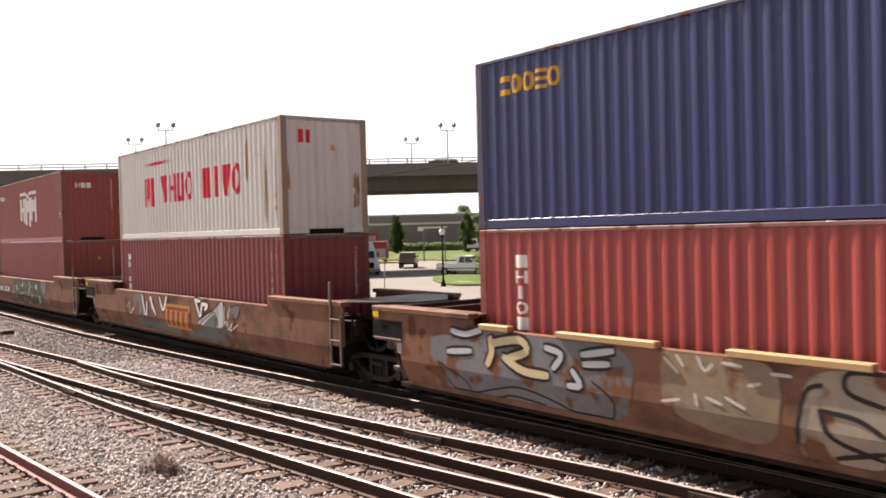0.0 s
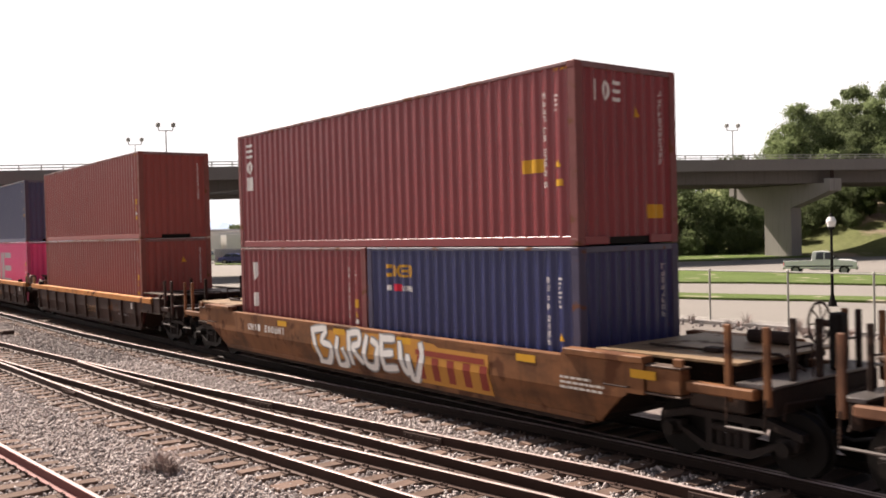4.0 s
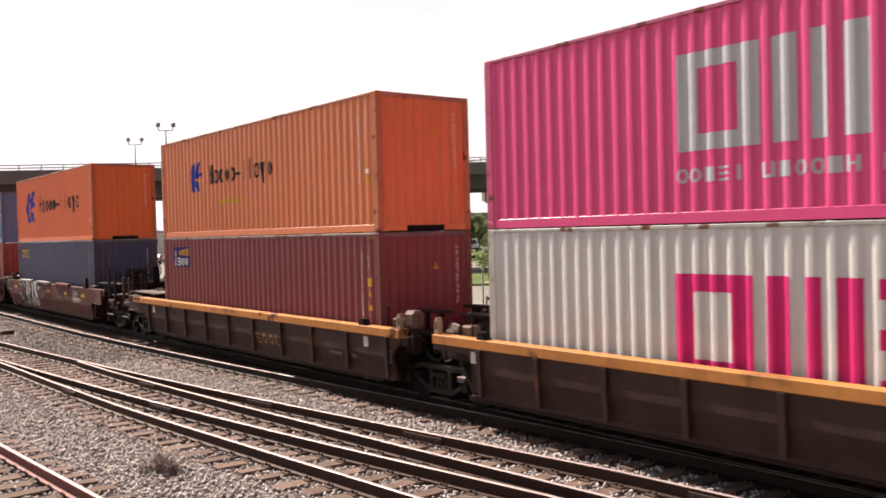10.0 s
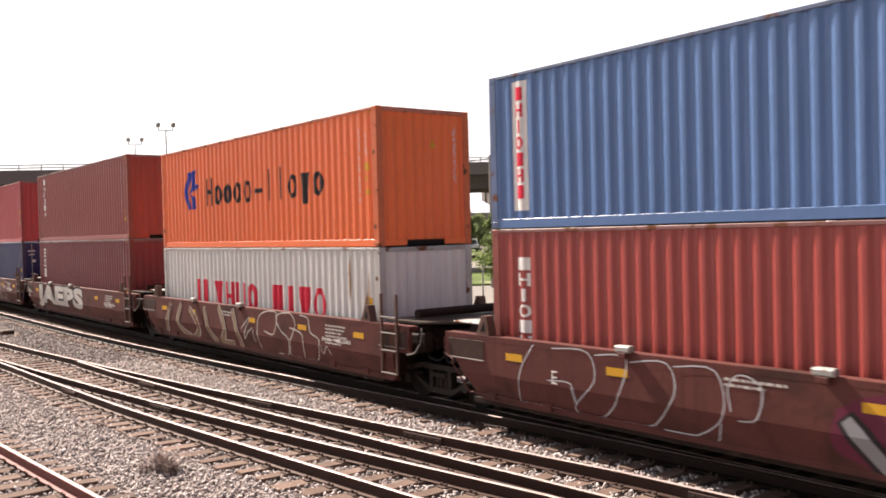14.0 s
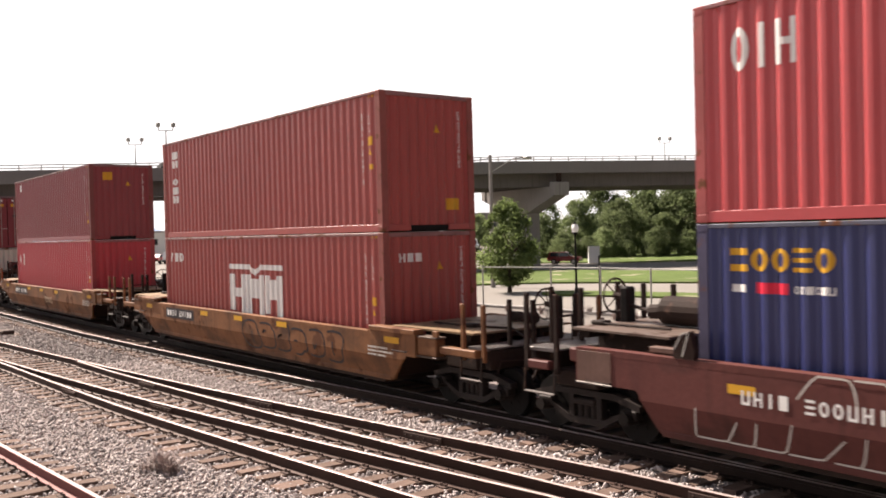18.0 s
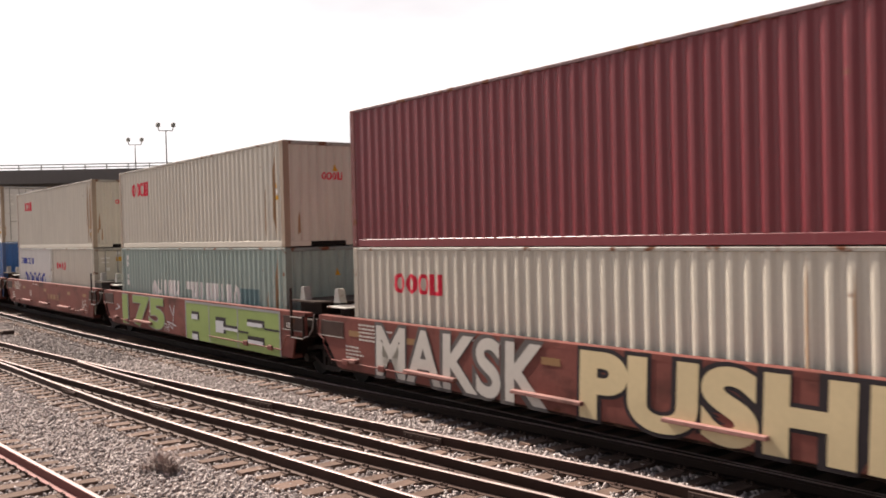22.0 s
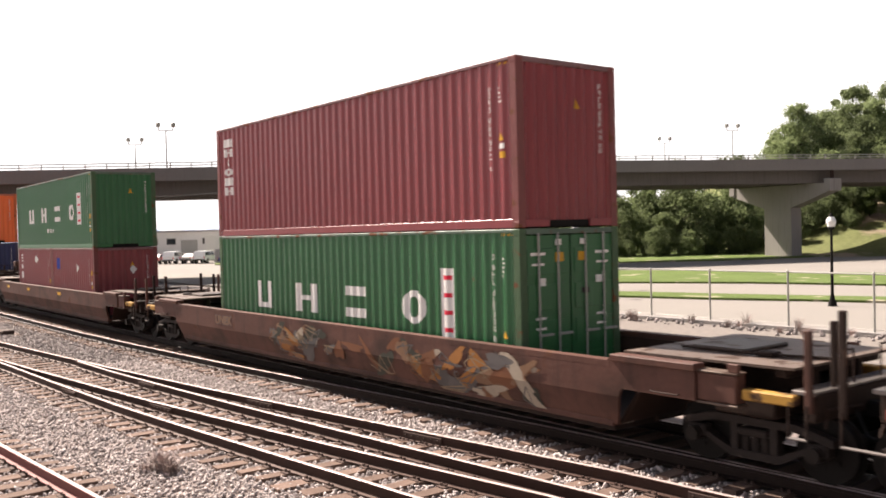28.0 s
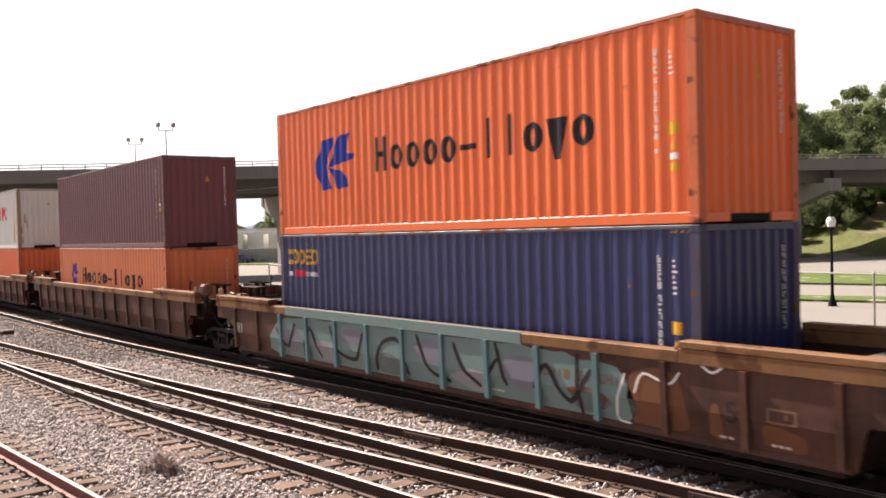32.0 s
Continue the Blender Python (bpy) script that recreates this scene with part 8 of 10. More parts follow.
def stones(name, xr, yr, count, size, label):
    oct_v = np.array([(1, 0, 0), (-1, 0, 0), (0, 1, 0), (0, -1, 0), (0, 0, 1), (0, 0, -1)], float)
    oct_f = np.array([(0, 2, 4), (2, 1, 4), (1, 3, 4), (3, 0, 4), (2, 0, 5), (1, 2, 5), (3, 1, 5), (0, 3, 5)])
    x = gen.uniform(xr[0], xr[1], count)
    y = gen.uniform(yr[0], yr[1], count)
    keep = np.ones(count, bool)
    for fn in (R0, R1, R2, R3, R4, R5, R6):
        ry = np.array([fn(a) for a in x])
        keep &= (np.abs(y - ry) > 0.07) | ((fn is R2) & (x < -25.5))
    r4, r1, r0, r5 = (np.array([fn(a) for a in x]) for fn in (R4, R1, R0, R5))
    on_tie = (((y > r4 - 0.5) & (y < r1 + 0.4)) | ((y > r0 - 0.62)) | (y < r5 + 0.5)) & (np.abs(((x + 60.0) % 0.53) - 0.265) > 0.125)
    keep &= ~(on_tie & (gen.random(count) < 0.86))
    x, y = x[keep], y[keep]
    n = len(x)
    s = gen.uniform(size[0], size[1], (n, 1, 1)) * gen.uniform(0.65, 1.25, (n, 1, 3))
    v = oct_v[None] * (1 + gen.uniform(-0.28, 0.28, (n, 6, 1))) * s
    q = gen.normal(size=(n, 4))
    q /= np.linalg.norm(q, axis=1, keepdims=True)
    w, i, j, k = q.T
    m = np.stack([np.stack([1 - 2 * (j * j + k * k), 2 * (i * j - k * w), 2 * (i * k + j * w)], -1),
                  np.stack([2 * (i * j + k * w), 1 - 2 * (i * i + k * k), 2 * (j * k - i * w)], -1),
                  np.stack([2 * (i * k - j * w), 2 * (j * k + i * w), 1 - 2 * (i * i + j * j)], -1)], 1)
    v = np.einsum("nab,npb->npa", m, v)
    v[..., 0] += x[:, None]
    v[..., 1] += y[:, None]
    v[..., 2] += (-0.235 + gen.uniform(-0.005, 0.04, n))[:, None]
    f = (oct_f[None] + 6 * np.arange(n)[:, None, None]).reshape(-1, 3)
    me = bpy.data.meshes.new(name)
    me.vertices.add(6 * n)
    me.vertices.foreach_set("co", v.ravel())
    me.loops.add(3 * len(f))
    me.loops.foreach_set("vertex_index", f.ravel().astype(np.int32))
    me.polygons.add(len(f))
    me.polygons.foreach_set("loop_start", np.arange(0, 3 * len(f), 3, dtype=np.int32))
    me.polygons.foreach_set("loop_total", np.full(len(f), 3, dtype=np.int32))
    me.materials.append(M_STONE)
    me.update(calc_edges=True)
    tagged(part(name, me, None), label, "ballast", kind="stuff")


stones("ballast_stones", (-26, 0), (2.0, 10.3), 62000, (0.02, 0.042), "loose pinkish grey crushed stones between the tracks")
stones("far_ballast_stones", (-60, -26), (2.5, 10.0), 34000, (0.028, 0.055), "loose pinkish grey crushed stones between the tracks")


# ---- small things on the ballast ----
def dry_weed(x, y, seed, h=0.34, n=190):
    rnd = random.Random(seed)
    bm = B()
    for _ in range(n):
        a, l = rnd.uniform(0, 6.283), h * rnd.uniform(0.5, 1.15)
        s = rnd.uniform(0.15, 0.95)
        p0 = Vector((rnd.gauss(0, 0.05), rnd.gauss(0, 0.05), 0))
        p1 = p0 + Vector((math.cos(a) * l * s * 0.6, math.sin(a) * l * s * 0.6, l * 0.7))
        p2 = p0 + Vector((math.cos(a) * l * s * 1.2, math.sin(a) * l * s * 1.2, l * rnd.uniform(0.6, 1.0)))
        w = Vector((-math.sin(a), math.cos(a), 0)) * 0.005
        vs = [bm.verts.new(q) for q in (p0 - w, p0 + w, p1 + w, p1 - w)]
        bm.faces.new(vs)
        bm.faces.new((vs[3], vs[2], bm.verts.new(p2)))
    ob = empty("dry_weed", pose(x, y, -0.22), label="tuft of dry dark twigs in the ballast", category="weed", group="weeds")
    part("twig_tuft", bm, M_WEED, ob)
    return ob


M_WEED = material("dry_stalks", (0.30, 0.235, 0.215), 0.9, 0, (20.0, 0.3), (2.0, 0.3), each=0.3)
dry_weed(-13.25, 4.74, 1, 0.34, 260)
dry_weed(-13.05, 4.80, 4, 0.26, 160)
dry_weed(-13.45, 4.55, 2, 0.16, 90)
dry_weed(-17.2, 5.0, 3, 0.16, 40)

stand = empty("switch_stand", pose(-37.2, 7.45, -0.2), label="low rusty switch machine beside the rails", category="switch machine")
part("housing", box(B(), -0.40, 0.40, -0.22, 0.22, 0.0, 0.17, 0.04), M_PLATE, stand)
part("lever", rod(B(), (0.1, -0.25, 0.14), (0.75, -0.35, 0.16), 0.03), M_PLATE, stand)
part("base_plate", box(B(), -0.7, 0.7, -0.42, 0.42, -0.05, 0.0), M_TIE, stand)
part("throw_rod", rod(B(), (0.0, -2.4, 0.03), (0.0, 0.0, 0.03), 0.03), M_RAIL, stand)


# ---- land behind the train ----
def at_site(l, f, z=0.0):
    """The far side's own grid: l to the right, f away, turned by 52.5 degrees to the tracks."""
    c, s = math.cos(radians(52.52)), math.sin(radians(52.52))
    return (l * c - f * s, l * s + f * c, z)


BR0, BRD = Vector((-75.6, 39.9)), Vector((0.4208, 0.9071))
BRN = Vector((BRD.y, -BRD.x))          # towards the near side


def on_bridge(k, n, z):
    """k metres along the bridge, n to its near side."""
    p = BR0 + BRD * k + BRN * n
    return (p.x, p.y, z + 0.010 * min(0.0, k - 20.0))      # it falls gently beyond its middle


M_PARAPET = material("dull_parapet_concrete", (0.20, 0.183, 0.175), 0.85, 0, (6.0, 0.08), (0.3, 0.15), 0.2, 10.0, streak=((0.14, 0.125, 0.118), 0.3))
bridge = empty("road_bridge", label="long grey concrete road bridge on hammerhead piers", category="bridge")
ZT = 9.6


def along_bridge(name, n0, n1, z0, z1, mat, k0=-360, k1=370, label=""):
    bm = B()
    for a, b in ((k0, 20.0), (20.0, k1)):
        q = [on_bridge(a, n0, z0), on_bridge(a, n1, z0), on_bridge(b, n1, z0), on_bridge(b, n0, z0)]
        lo = [bm.verts.new(v) for v in q]
        hi = [bm.verts.new((v[0], v[1], v[2] + z1 - z0)) for v in q]
        bm.faces.new(lo), bm.faces.new(hi)
        for i in range(4):
            bm.faces.new((lo[i], lo[(i + 1) % 4], hi[(i + 1) % 4], hi[i]))
    return part(name, bm, mat, bridge, label)


along_bridge("deck", -6.2, 6.2, ZT - 1.0, ZT - 0.75, M_CONC)
for s in (-1, 1):
    along_bridge("parapet", s * 5.95, s * 6.25, ZT - 1.12, ZT, M_PARAPET)
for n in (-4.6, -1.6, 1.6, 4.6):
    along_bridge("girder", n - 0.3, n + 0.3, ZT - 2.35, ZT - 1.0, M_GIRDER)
for k in (51.8, 22.9, 0.0, -27.5, -55.0, 80.0):
    half = [(6.6, ZT - 2.36), (6.6, ZT - 3.15), (6.1, ZT - 3.35), (1.8, ZT - 4.75), (1.8, -0.4)]
    pier = part("pier", prism(B(), half + [(-a, b) for a, b in reversed(half)], "y", -0.75, 0.75), M_CONC, bridge,
                "hammerhead concrete pier", pose(*on_bridge(k, 0, 0.0), 0, 0, -10))
    for q in (-1, 1):
        part("end_block", box(B(), *sorted((q * 5.98, q * 6.72)), -0.85, 0.85, ZT - 3.2, ZT - 1.95, 0.03), M_CONC, pier, "pale concrete block at the cap's end")
        part("joint_cover", box(B(), *sorted((q * 6.26, q * 6.31)), -0.28, 0.28, ZT - 1.93, ZT - 1.05, 0.005), M_DARK, pier, "dark expansion joint cover")
for s in (-1, 1):
    for h in (0.18, 0.42):
        for ka, kb in ((-110, 20), (20, 160)):
            a, b = on_bridge(ka, s * 6.1, ZT + h), on_bridge(kb, s * 6.1, ZT + h)
            part("rail_bar", rod(B(), a, b, 0.05, sides=6), M_GALV, bridge)
    for q in range(-18, 43, 1 if s > 0 else 3):
        p = on_bridge(1.7 * q, s * 6.1, ZT)
        part("rail_post", box(B(), p[0] - 0.04, p[0] + 0.04, p[1] - 0.04, p[1] + 0.04, p[2] - 0.004, p[2] + 0.45), M_GALV, bridge)


def strip(name, pts, mat, z, label, category):
    """A flat strip of road or grass: near edge, then far edge, as lists of places."""
    bm = B()
    bm.faces.new([bm.verts.new((x, y, z)) for x, y in pts])
    bmesh.ops.triangulate(bm, faces=bm.faces)
    r = bmesh.ops.extrude_face_region(bm, geom=list(bm.faces))
    for v in [g for g in r["geom"] if isinstance(g, bmesh.types.BMVert)]:
        v.co.z -= 0.12
    return tagged(part(name, bm, mat), label, category, kind="structure")


strip("service_strip", [(60, 17.0), (60, 27.0), (-30, 27.2), (-44, 26.2), (-200, 25.5), (-200, 17.0)], M_DIRT, -0.305, "pale dusty service strip beside the tracks", "road")


def tree_mesh(name, seed, height, spread, leaves, leaf=0.22, base=0.18, cone=0.0, leaf_mat=M_LEAF):
    rnd = random.Random(seed)
    bm = B()
    rod(bm, (0, 0, -0.1), (0.05, 0.03, height * 0.5), height * 0.022 + 0.03, height * 0.012, 7)
    tips = []
    for i in range(9):
        a, f = i * 2.4, rnd.uniform(base + 0.02, 0.55)
        r = spread * rnd.uniform(0.4, 0.75)
        p = (0.02, 0.02, height * f)
        q = (r * math.cos(a), r * math.sin(a), height * min(0.92, f + rnd.uniform(0.12, 0.3)))
        rod(bm, p, q, height * 0.009 + 0.01, 0.012, 5)
        tips.append(q)
    trunk = mesh_of("trunk", bm, M_BARK)
    lobes = []
    for i in range(70):
        f = rnd.uniform(base, 0.95)
        prof = math.sin(math.pi * min(1.0, (f - base) / (1.02 - base)) ** (0.75 - 0.3 * cone)) ** 0.7
        a, r = rnd.uniform(0, 6.283), spread * prof * rnd.uniform(0.25, 0.95)
        lobes.append((r * math.cos(a), r * math.sin(a), f * height, spread * rnd.uniform(0.13, 0.36) * (0.5 + 0.5 * prof)))
    verts, faces = [], []
    for i in range(leaves):
        lx, ly, lz, lr = lobes[i % len(lobes)]
        d = Vector((rnd.gauss(0, 1), rnd.gauss(0, 1), rnd.gauss(0, 0.8)))
        d.normalize()
        c = Vector((lx, ly, lz)) + d * lr * (0.25 + 1.1 * rnd.random() ** 0.8)
        c.z = max(c.z, height * base * 0.6)
        u = Vector((rnd.gauss(0, 1), rnd.gauss(0, 1), rnd.gauss(0, 1))).normalized()
        u = u - d * u.dot(d) * 0.8
        w = d.cross(u)
        if w.length < 1e-3:
            continue
        w.normalize()
        u = (u + d * 0.25).normalized()
        s = leaf * rnd.uniform(0.6, 1.4)
        k = len(verts)
        verts += [tuple(c - u * s), tuple(c + w * s * 0.55), tuple(c + u * s), tuple(c - w * s * 0.55)]
        faces.append((k, k + 1, k + 2, k + 3))
    crown = raw_mesh("crown", verts, faces, leaf_mat)
    return trunk, crown


TREES = [tree_mesh("tree", 3, 9.0, 3.6, 14500, 0.14, 0.12), tree_mesh("tree", 8, 11.0, 4.2, 15500, 0.15, 0.1), tree_mesh("tree", 15, 7.0, 3.6, 13500, 0.13, 0.05)]


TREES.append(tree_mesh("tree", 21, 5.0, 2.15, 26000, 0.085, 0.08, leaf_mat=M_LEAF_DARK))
TREES.append(tree_mesh("tree", 34, 5.0, 1.75, 15000, 0.085, 0.10, leaf_mat=M_LEAF_LIGHT))


def tree(i, x, y, z, size=1.0, turn=0.0, label="leafy green broadleaf tree", group="trees behind the bridge"):
    ob = empty("tree", pose(x, y, z, 0, 0, turn), label=label, category="tree", group=group)
    ob.scale = (size, size, size)
    part("trunk", TREES[i][0], None, ob)
    part("crown", TREES[i][1], None, ob)
    return ob




# ---- roads, verges, fence and lamps ----
def slab(name, pts, z0, z1, mat, label, category):
    """A flat raised piece of ground with a kerb's depth."""
    bm = B()
    lo, hi = [bm.verts.new((x, y, z0)) for x, y in pts], [bm.verts.new((x, y, z1)) for x, y in pts]
    bm.faces.new(hi)
    for i in range(len(pts)):
        j = (i + 1) % len(pts)
        bm.faces.new((lo[i], lo[j], hi[j], hi[i]))
    bmesh.ops.triangulate(bm, faces=[f for f in bm.faces if len(f.verts) > 4])
    return tagged(part(name, bm, mat), label, category, kind="structure")


def smooth_line(pts, n=6):
    out = []
    for i in range(len(pts) - 1):
        p0, p1, p2, p3 = (Vector(pts[max(0, min(len(pts) - 1, i + k))]) for k in (-1, 0, 1, 2))
        for j in range(n):
            t = j / n
            out.append(tuple(0.5 * ((2 * p1) + (p2 - p0) * t + (2 * p0 - 5 * p1 + 4 * p2 - p3) * t * t + (3 * p1 - p0 - 3 * p2 + p3) * t ** 3)))
    return out + [tuple(pts[-1])]


slab("road", [(80, 28.0), (80, 130), (-70, 80), (-175, 80), (-230, 40), (-200, 26), (-48, 27.0), (-32, 28.2)], -0.42, -0.285, M_ASPHALT, "pale worn asphalt roads and lots", "road")
slab("verge_1", smooth_line([(-35.6, 34.0), (-34.3, 33.6), (-30.3, 34.9), (-26.6, 35.9), (-22.7, 37.3), (-19.2, 38.5), (30, 53)]) + smooth_line([(30, 57), (-19, 41.2), (-25.8, 39.0), (-32.6, 37.2), (-36.0, 35.6), (-35.6, 34.0)])[:-1], -0.35, -0.18, M_GRASS, "strip of mown grass with a kerb", "grass verge")
slab("verge_2", smooth_line([(-52.5, 39.2), (-46.2, 36.2), (-43.4, 39.4), (-40.5, 42.2), (-32.1, 46.7), (-26, 48.4), (30, 62)]) + smooth_line([(30, 76), (-29, 59.3), (-39.7, 57.6), (-58.2, 51.7), (-56.6, 43.2), (-52.5, 39.2)])[:-1], -0.35, -0.17, M_GRASS, "strip of mown grass with a kerb", "grass verge")
slab("verge_3", [(-71, 63), (-60.5, 69), (-52.6, 76.6), (-47.5, 96), (-55, 130), (-120, 110), (-95, 75)], -0.35, -0.17, M_GRASS, "grass bank below the trees", "grass verge")
slab("verge_4", [(-100, 50.5), (-110, 47), (-158, 68), (-130, 66.5)], -0.35, -0.17, M_GRASS, "patch of grass beside the lot", "grass verge")
slab("verge_5", [(-98, 65), (-83, 69), (-143, 118), (-178, 119)], -0.35, -0.17, M_GRASS, "patch of grass before the far building", "grass verge")
slab("kerb_edge", [(80, 27.2), (80, 27.7), (-30, 27.9), (-44, 26.7), (-44, 26.3), (-30, 27.4)], -0.36, -0.20, M_CONC, "low concrete kerb below the fence", "kerb")

fence = empty("pipe_fence", label="grey galvanised pipe rail fence along the road", category="fence")
FPTS = [(-31.4, 26.3), (-28.0, 27.3), (-25.4, 27.6), (-22.9, 27.75), (-20.1, 27.65), (-17.0, 27.7), (-14.0, 27.6), (-11.0, 27.6), (-8.0, 27.6)]
for x, y in FPTS:
    p = part("post", rod(B(), (x, y, -0.4), (x, y, 1.66), 0.037), M_GALV, fence)
    part("cap", rod(B(), (x, y, 1.661), (x, y, 1.70), 0.045, 0.02), M_GALV, p)
for a, b in zip(FPTS, FPTS[1:]):
    part("top_rail", rod(B(), (*a, 1.62), (*b, 1.62), 0.026), M_GALV, fence)
    part("bottom_wire", rod(B(), (*a, -0.12), (*b, -0.12), 0.006, sides=4), M_GALV, fence)
# leaning barrier rail by the lot
bar = empty("barrier_rail", label="white leaning pipe barrier at the lot", category="barrier")
BP = [(*at_site(-9.6, 49.2)[:2], 1.72), (*at_site(-7.1, 48.8)[:2], 1.45), (*at_site(-5.55, 48.5)[:2], 1.10)]
for (a, b) in zip(BP, BP[1:]):
    part("bar", rod(B(), a, b, 0.05), M_WHITE, bar)
for x, y, z in BP:
    part("leg", rod(B(), (x, y, -0.4), (x, y, z), 0.04), M_GALV, bar)


def street_lamp(x, y):
    ob = empty("street_lamp", pose(x, y, -0.3), label="black post lamp with a white globe lantern", category="street lamp", group="post lamps along the road")
    bm = rod(B(), (0, 0, 0), (0, 0, 0.25), 0.2, 0.14, 12)
    rod(bm, (0, 0, 0.25), (0, 0, 0.5), 0.12, 0.08, 12)
    part("base", bm, M_BLACK, ob)
    part("post", rod(B(), (0, 0, 0.5), (0, 0, 3.25), 0.065, 0.05, 10), M_BLACK, ob)
    part("collar", rod(B(), (0, 0, 3.25), (0, 0, 3.38), 0.11, 0.14, 10), M_BLACK, ob)
    bm = rod(B(), (0, 0, 3.38), (0, 0, 3.62), 0.15, 0.20, 12)
    rod(bm, (0, 0, 3.62), (0, 0, 3.80), 0.20, 0.12, 12)
    part("lantern", bm, M_WHITE, ob, "milky white lantern")
    part("finial", rod(B(), (0, 0, 3.80), (0, 0, 3.97), 0.10, 0.015, 8), M_BLACK, ob)
    return ob


for x, y in ((-20.1, 36.1), (-32.7, 33.7), (-46.4, 35.5)):
    street_lamp(x, y)

stray = empty("bent_post", pose(-41.2, 27.4, -0.3, 0, 4, 0), label="thin leaning galvanised post by the lot", category="post")
part("shaft", rod(B(), (0, 0, 0), (0, 0, 2.0), 0.03), M_GALV, stray)
pole = empty("sign_post", pose(-28.6, 31.0, -0.3), label="thin dark post by the fence", category="post")
part("shaft", rod(B(), (0, 0, 0), (0, 0, 2.3), 0.035), M_BLACK, pole)
util = empty("utility_pole", pose(-42.7, 36.6, -0.3), label="tall grey pole with two light arms", category="utility pole")
part("shaft", rod(B(), (0, 0, 0), (0, 0, 8.3), 0.16, 0.10, 10), M_CONC, util)
part("arm", path_rod(B(), [(0, 0, 7.2), (0.9, 1.0, 8.0), (1.5, 1.7, 8.1)], 0.04), M_GALV, util)
part("lamp_head", box(B(), 1.3, 1.75, 1.5, 1.95, 8.0, 8.14, 0.03), M_GALV, util)
part("wire", path_rod(B(), [(0, 0, 8.1), (-6, -7, 6.9), (-14, -15, 6.3), (-26, -28, 6.6)], 0.02, 4), M_BLACK, util)


# twin-headed lamps on the bridge
def bridge_lamp(k, n, z_top):
    x, y, dip = on_bridge(k, n, 0)
    ob = empty("bridge_lamp", pose(x, y, ZT + dip), label="twin-headed lamp post on the bridge parapet", category="street lamp", group="bridge lamps")
    h = z_top - ZT - dip
    part("post", rod(B(), (0, 0, -0.02), (0, 0, h - 0.35), 0.07, 0.05), M_GALV, ob)
    dx, dy = BRD.x * 0.62, BRD.y * 0.62
    part("crossarm", path_rod(B(), [(-dx, -dy, h - 0.05), (-dx * 0.9, -dy * 0.9, h - 0.35), (0, 0, h - 0.35), (dx * 0.9, dy * 0.9, h - 0.35), (dx, dy, h - 0.05)], 0.045), M_GALV, ob)
    for s in (-1, 1):
        part("lamp_head", box(B(), s * dx - 0.16, s * dx + 0.16, s * dy - 0.16, s * dy + 0.16, h - 0.05, h + 0.32, 0.05), M_GALV, ob)


for k, n in ((42.6, 5.9), (41.3, -5.9), (14.0, 5.9), (12.9, -5.9), (-10.5, 5.9), (-14.3, -5.9)):
    bridge_lamp(k, n, ZT + 3.2)


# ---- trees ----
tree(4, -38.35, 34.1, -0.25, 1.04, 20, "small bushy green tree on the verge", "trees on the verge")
TR = random.Random(12)
for l, f, s, i in ((12, 108, 0.62, 0), (17, 113, 0.80, 0), (21, 108, 1.0, 2), (25, 112, 1.0, 0), (29, 110, 1.05, 1), (33, 113, 1.1, 2), (36, 110, 0.95, 0), (40, 116, 1.0, 1),
                   (14, 122, 0.70, 1), (22, 124, 1.2, 0), (28, 124, 1.2, 2), (34, 126, 1.0, 1), (19, 105, 0.55, 2), (31, 106, 0.6, 2), (38.5, 108, 0.7, 2), (26, 106, 0.6, 0), (14, 104, 0.5, 2), (16.5, 103, 0.42, 2), (21.5, 104, 0.45, 2), (24, 103, 0.5, 2), (28.5, 104, 0.48, 2), (33.5, 105, 0.5, 2), (35.5, 106, 0.55, 2)):
    x, y, _ = at_site(l, f)
    tree(i, x, y, -0.3 if s > 0.7 else -0.6, s, TR.uniform(0, 360), *(() if s > 0.7 else ("low dense green bush under the trees",)))

x, y, _ = at_site(43.0, 131)
tree(4, x, y, -0.4, 2.7, 70, "pale sparse tree behind the bridge", "trees on the hill")

# hill with its wood
def hill_z(l, f):
    rise = max(0.0, min(1.0, (l - 35) / 14.0)) * max(0.0, min(1.0, (f - 92) / 34.0))
    return -0.4 + 11.0 * rise * (1.0 + 0.1 * noise.noise((l * 0.1, f * 0.1, 2.0)))


hv, hf = [], []
LS, FS = [36 + 3 * i for i in range(34)], [90 + 3 * j for j in range(26)]
for l in LS:
    for f in FS:
        x, y, _ = at_site(l, f)
        hv.append((x, y, hill_z(l, f)))
for i in range(len(LS) - 1):
    for j in range(len(FS) - 1):
        q = i * len(FS) + j
        hf.append((q, q + len(FS), q + len(FS) + 1, q + 1))
M_HILL = material("rough_hillside", (0.115, 0.125, 0.05), 0.95, 0, (2.0, 0.35), (0.15, 0.3), 0.8, 10.0, spots=((0.26, 0.20, 0.15), 0.56, 0.14))
tagged(part("hill", raw_mesh("hill", hv, hf, M_HILL), None), "rough wooded hillside beside the bridge", "hill", kind="structure")
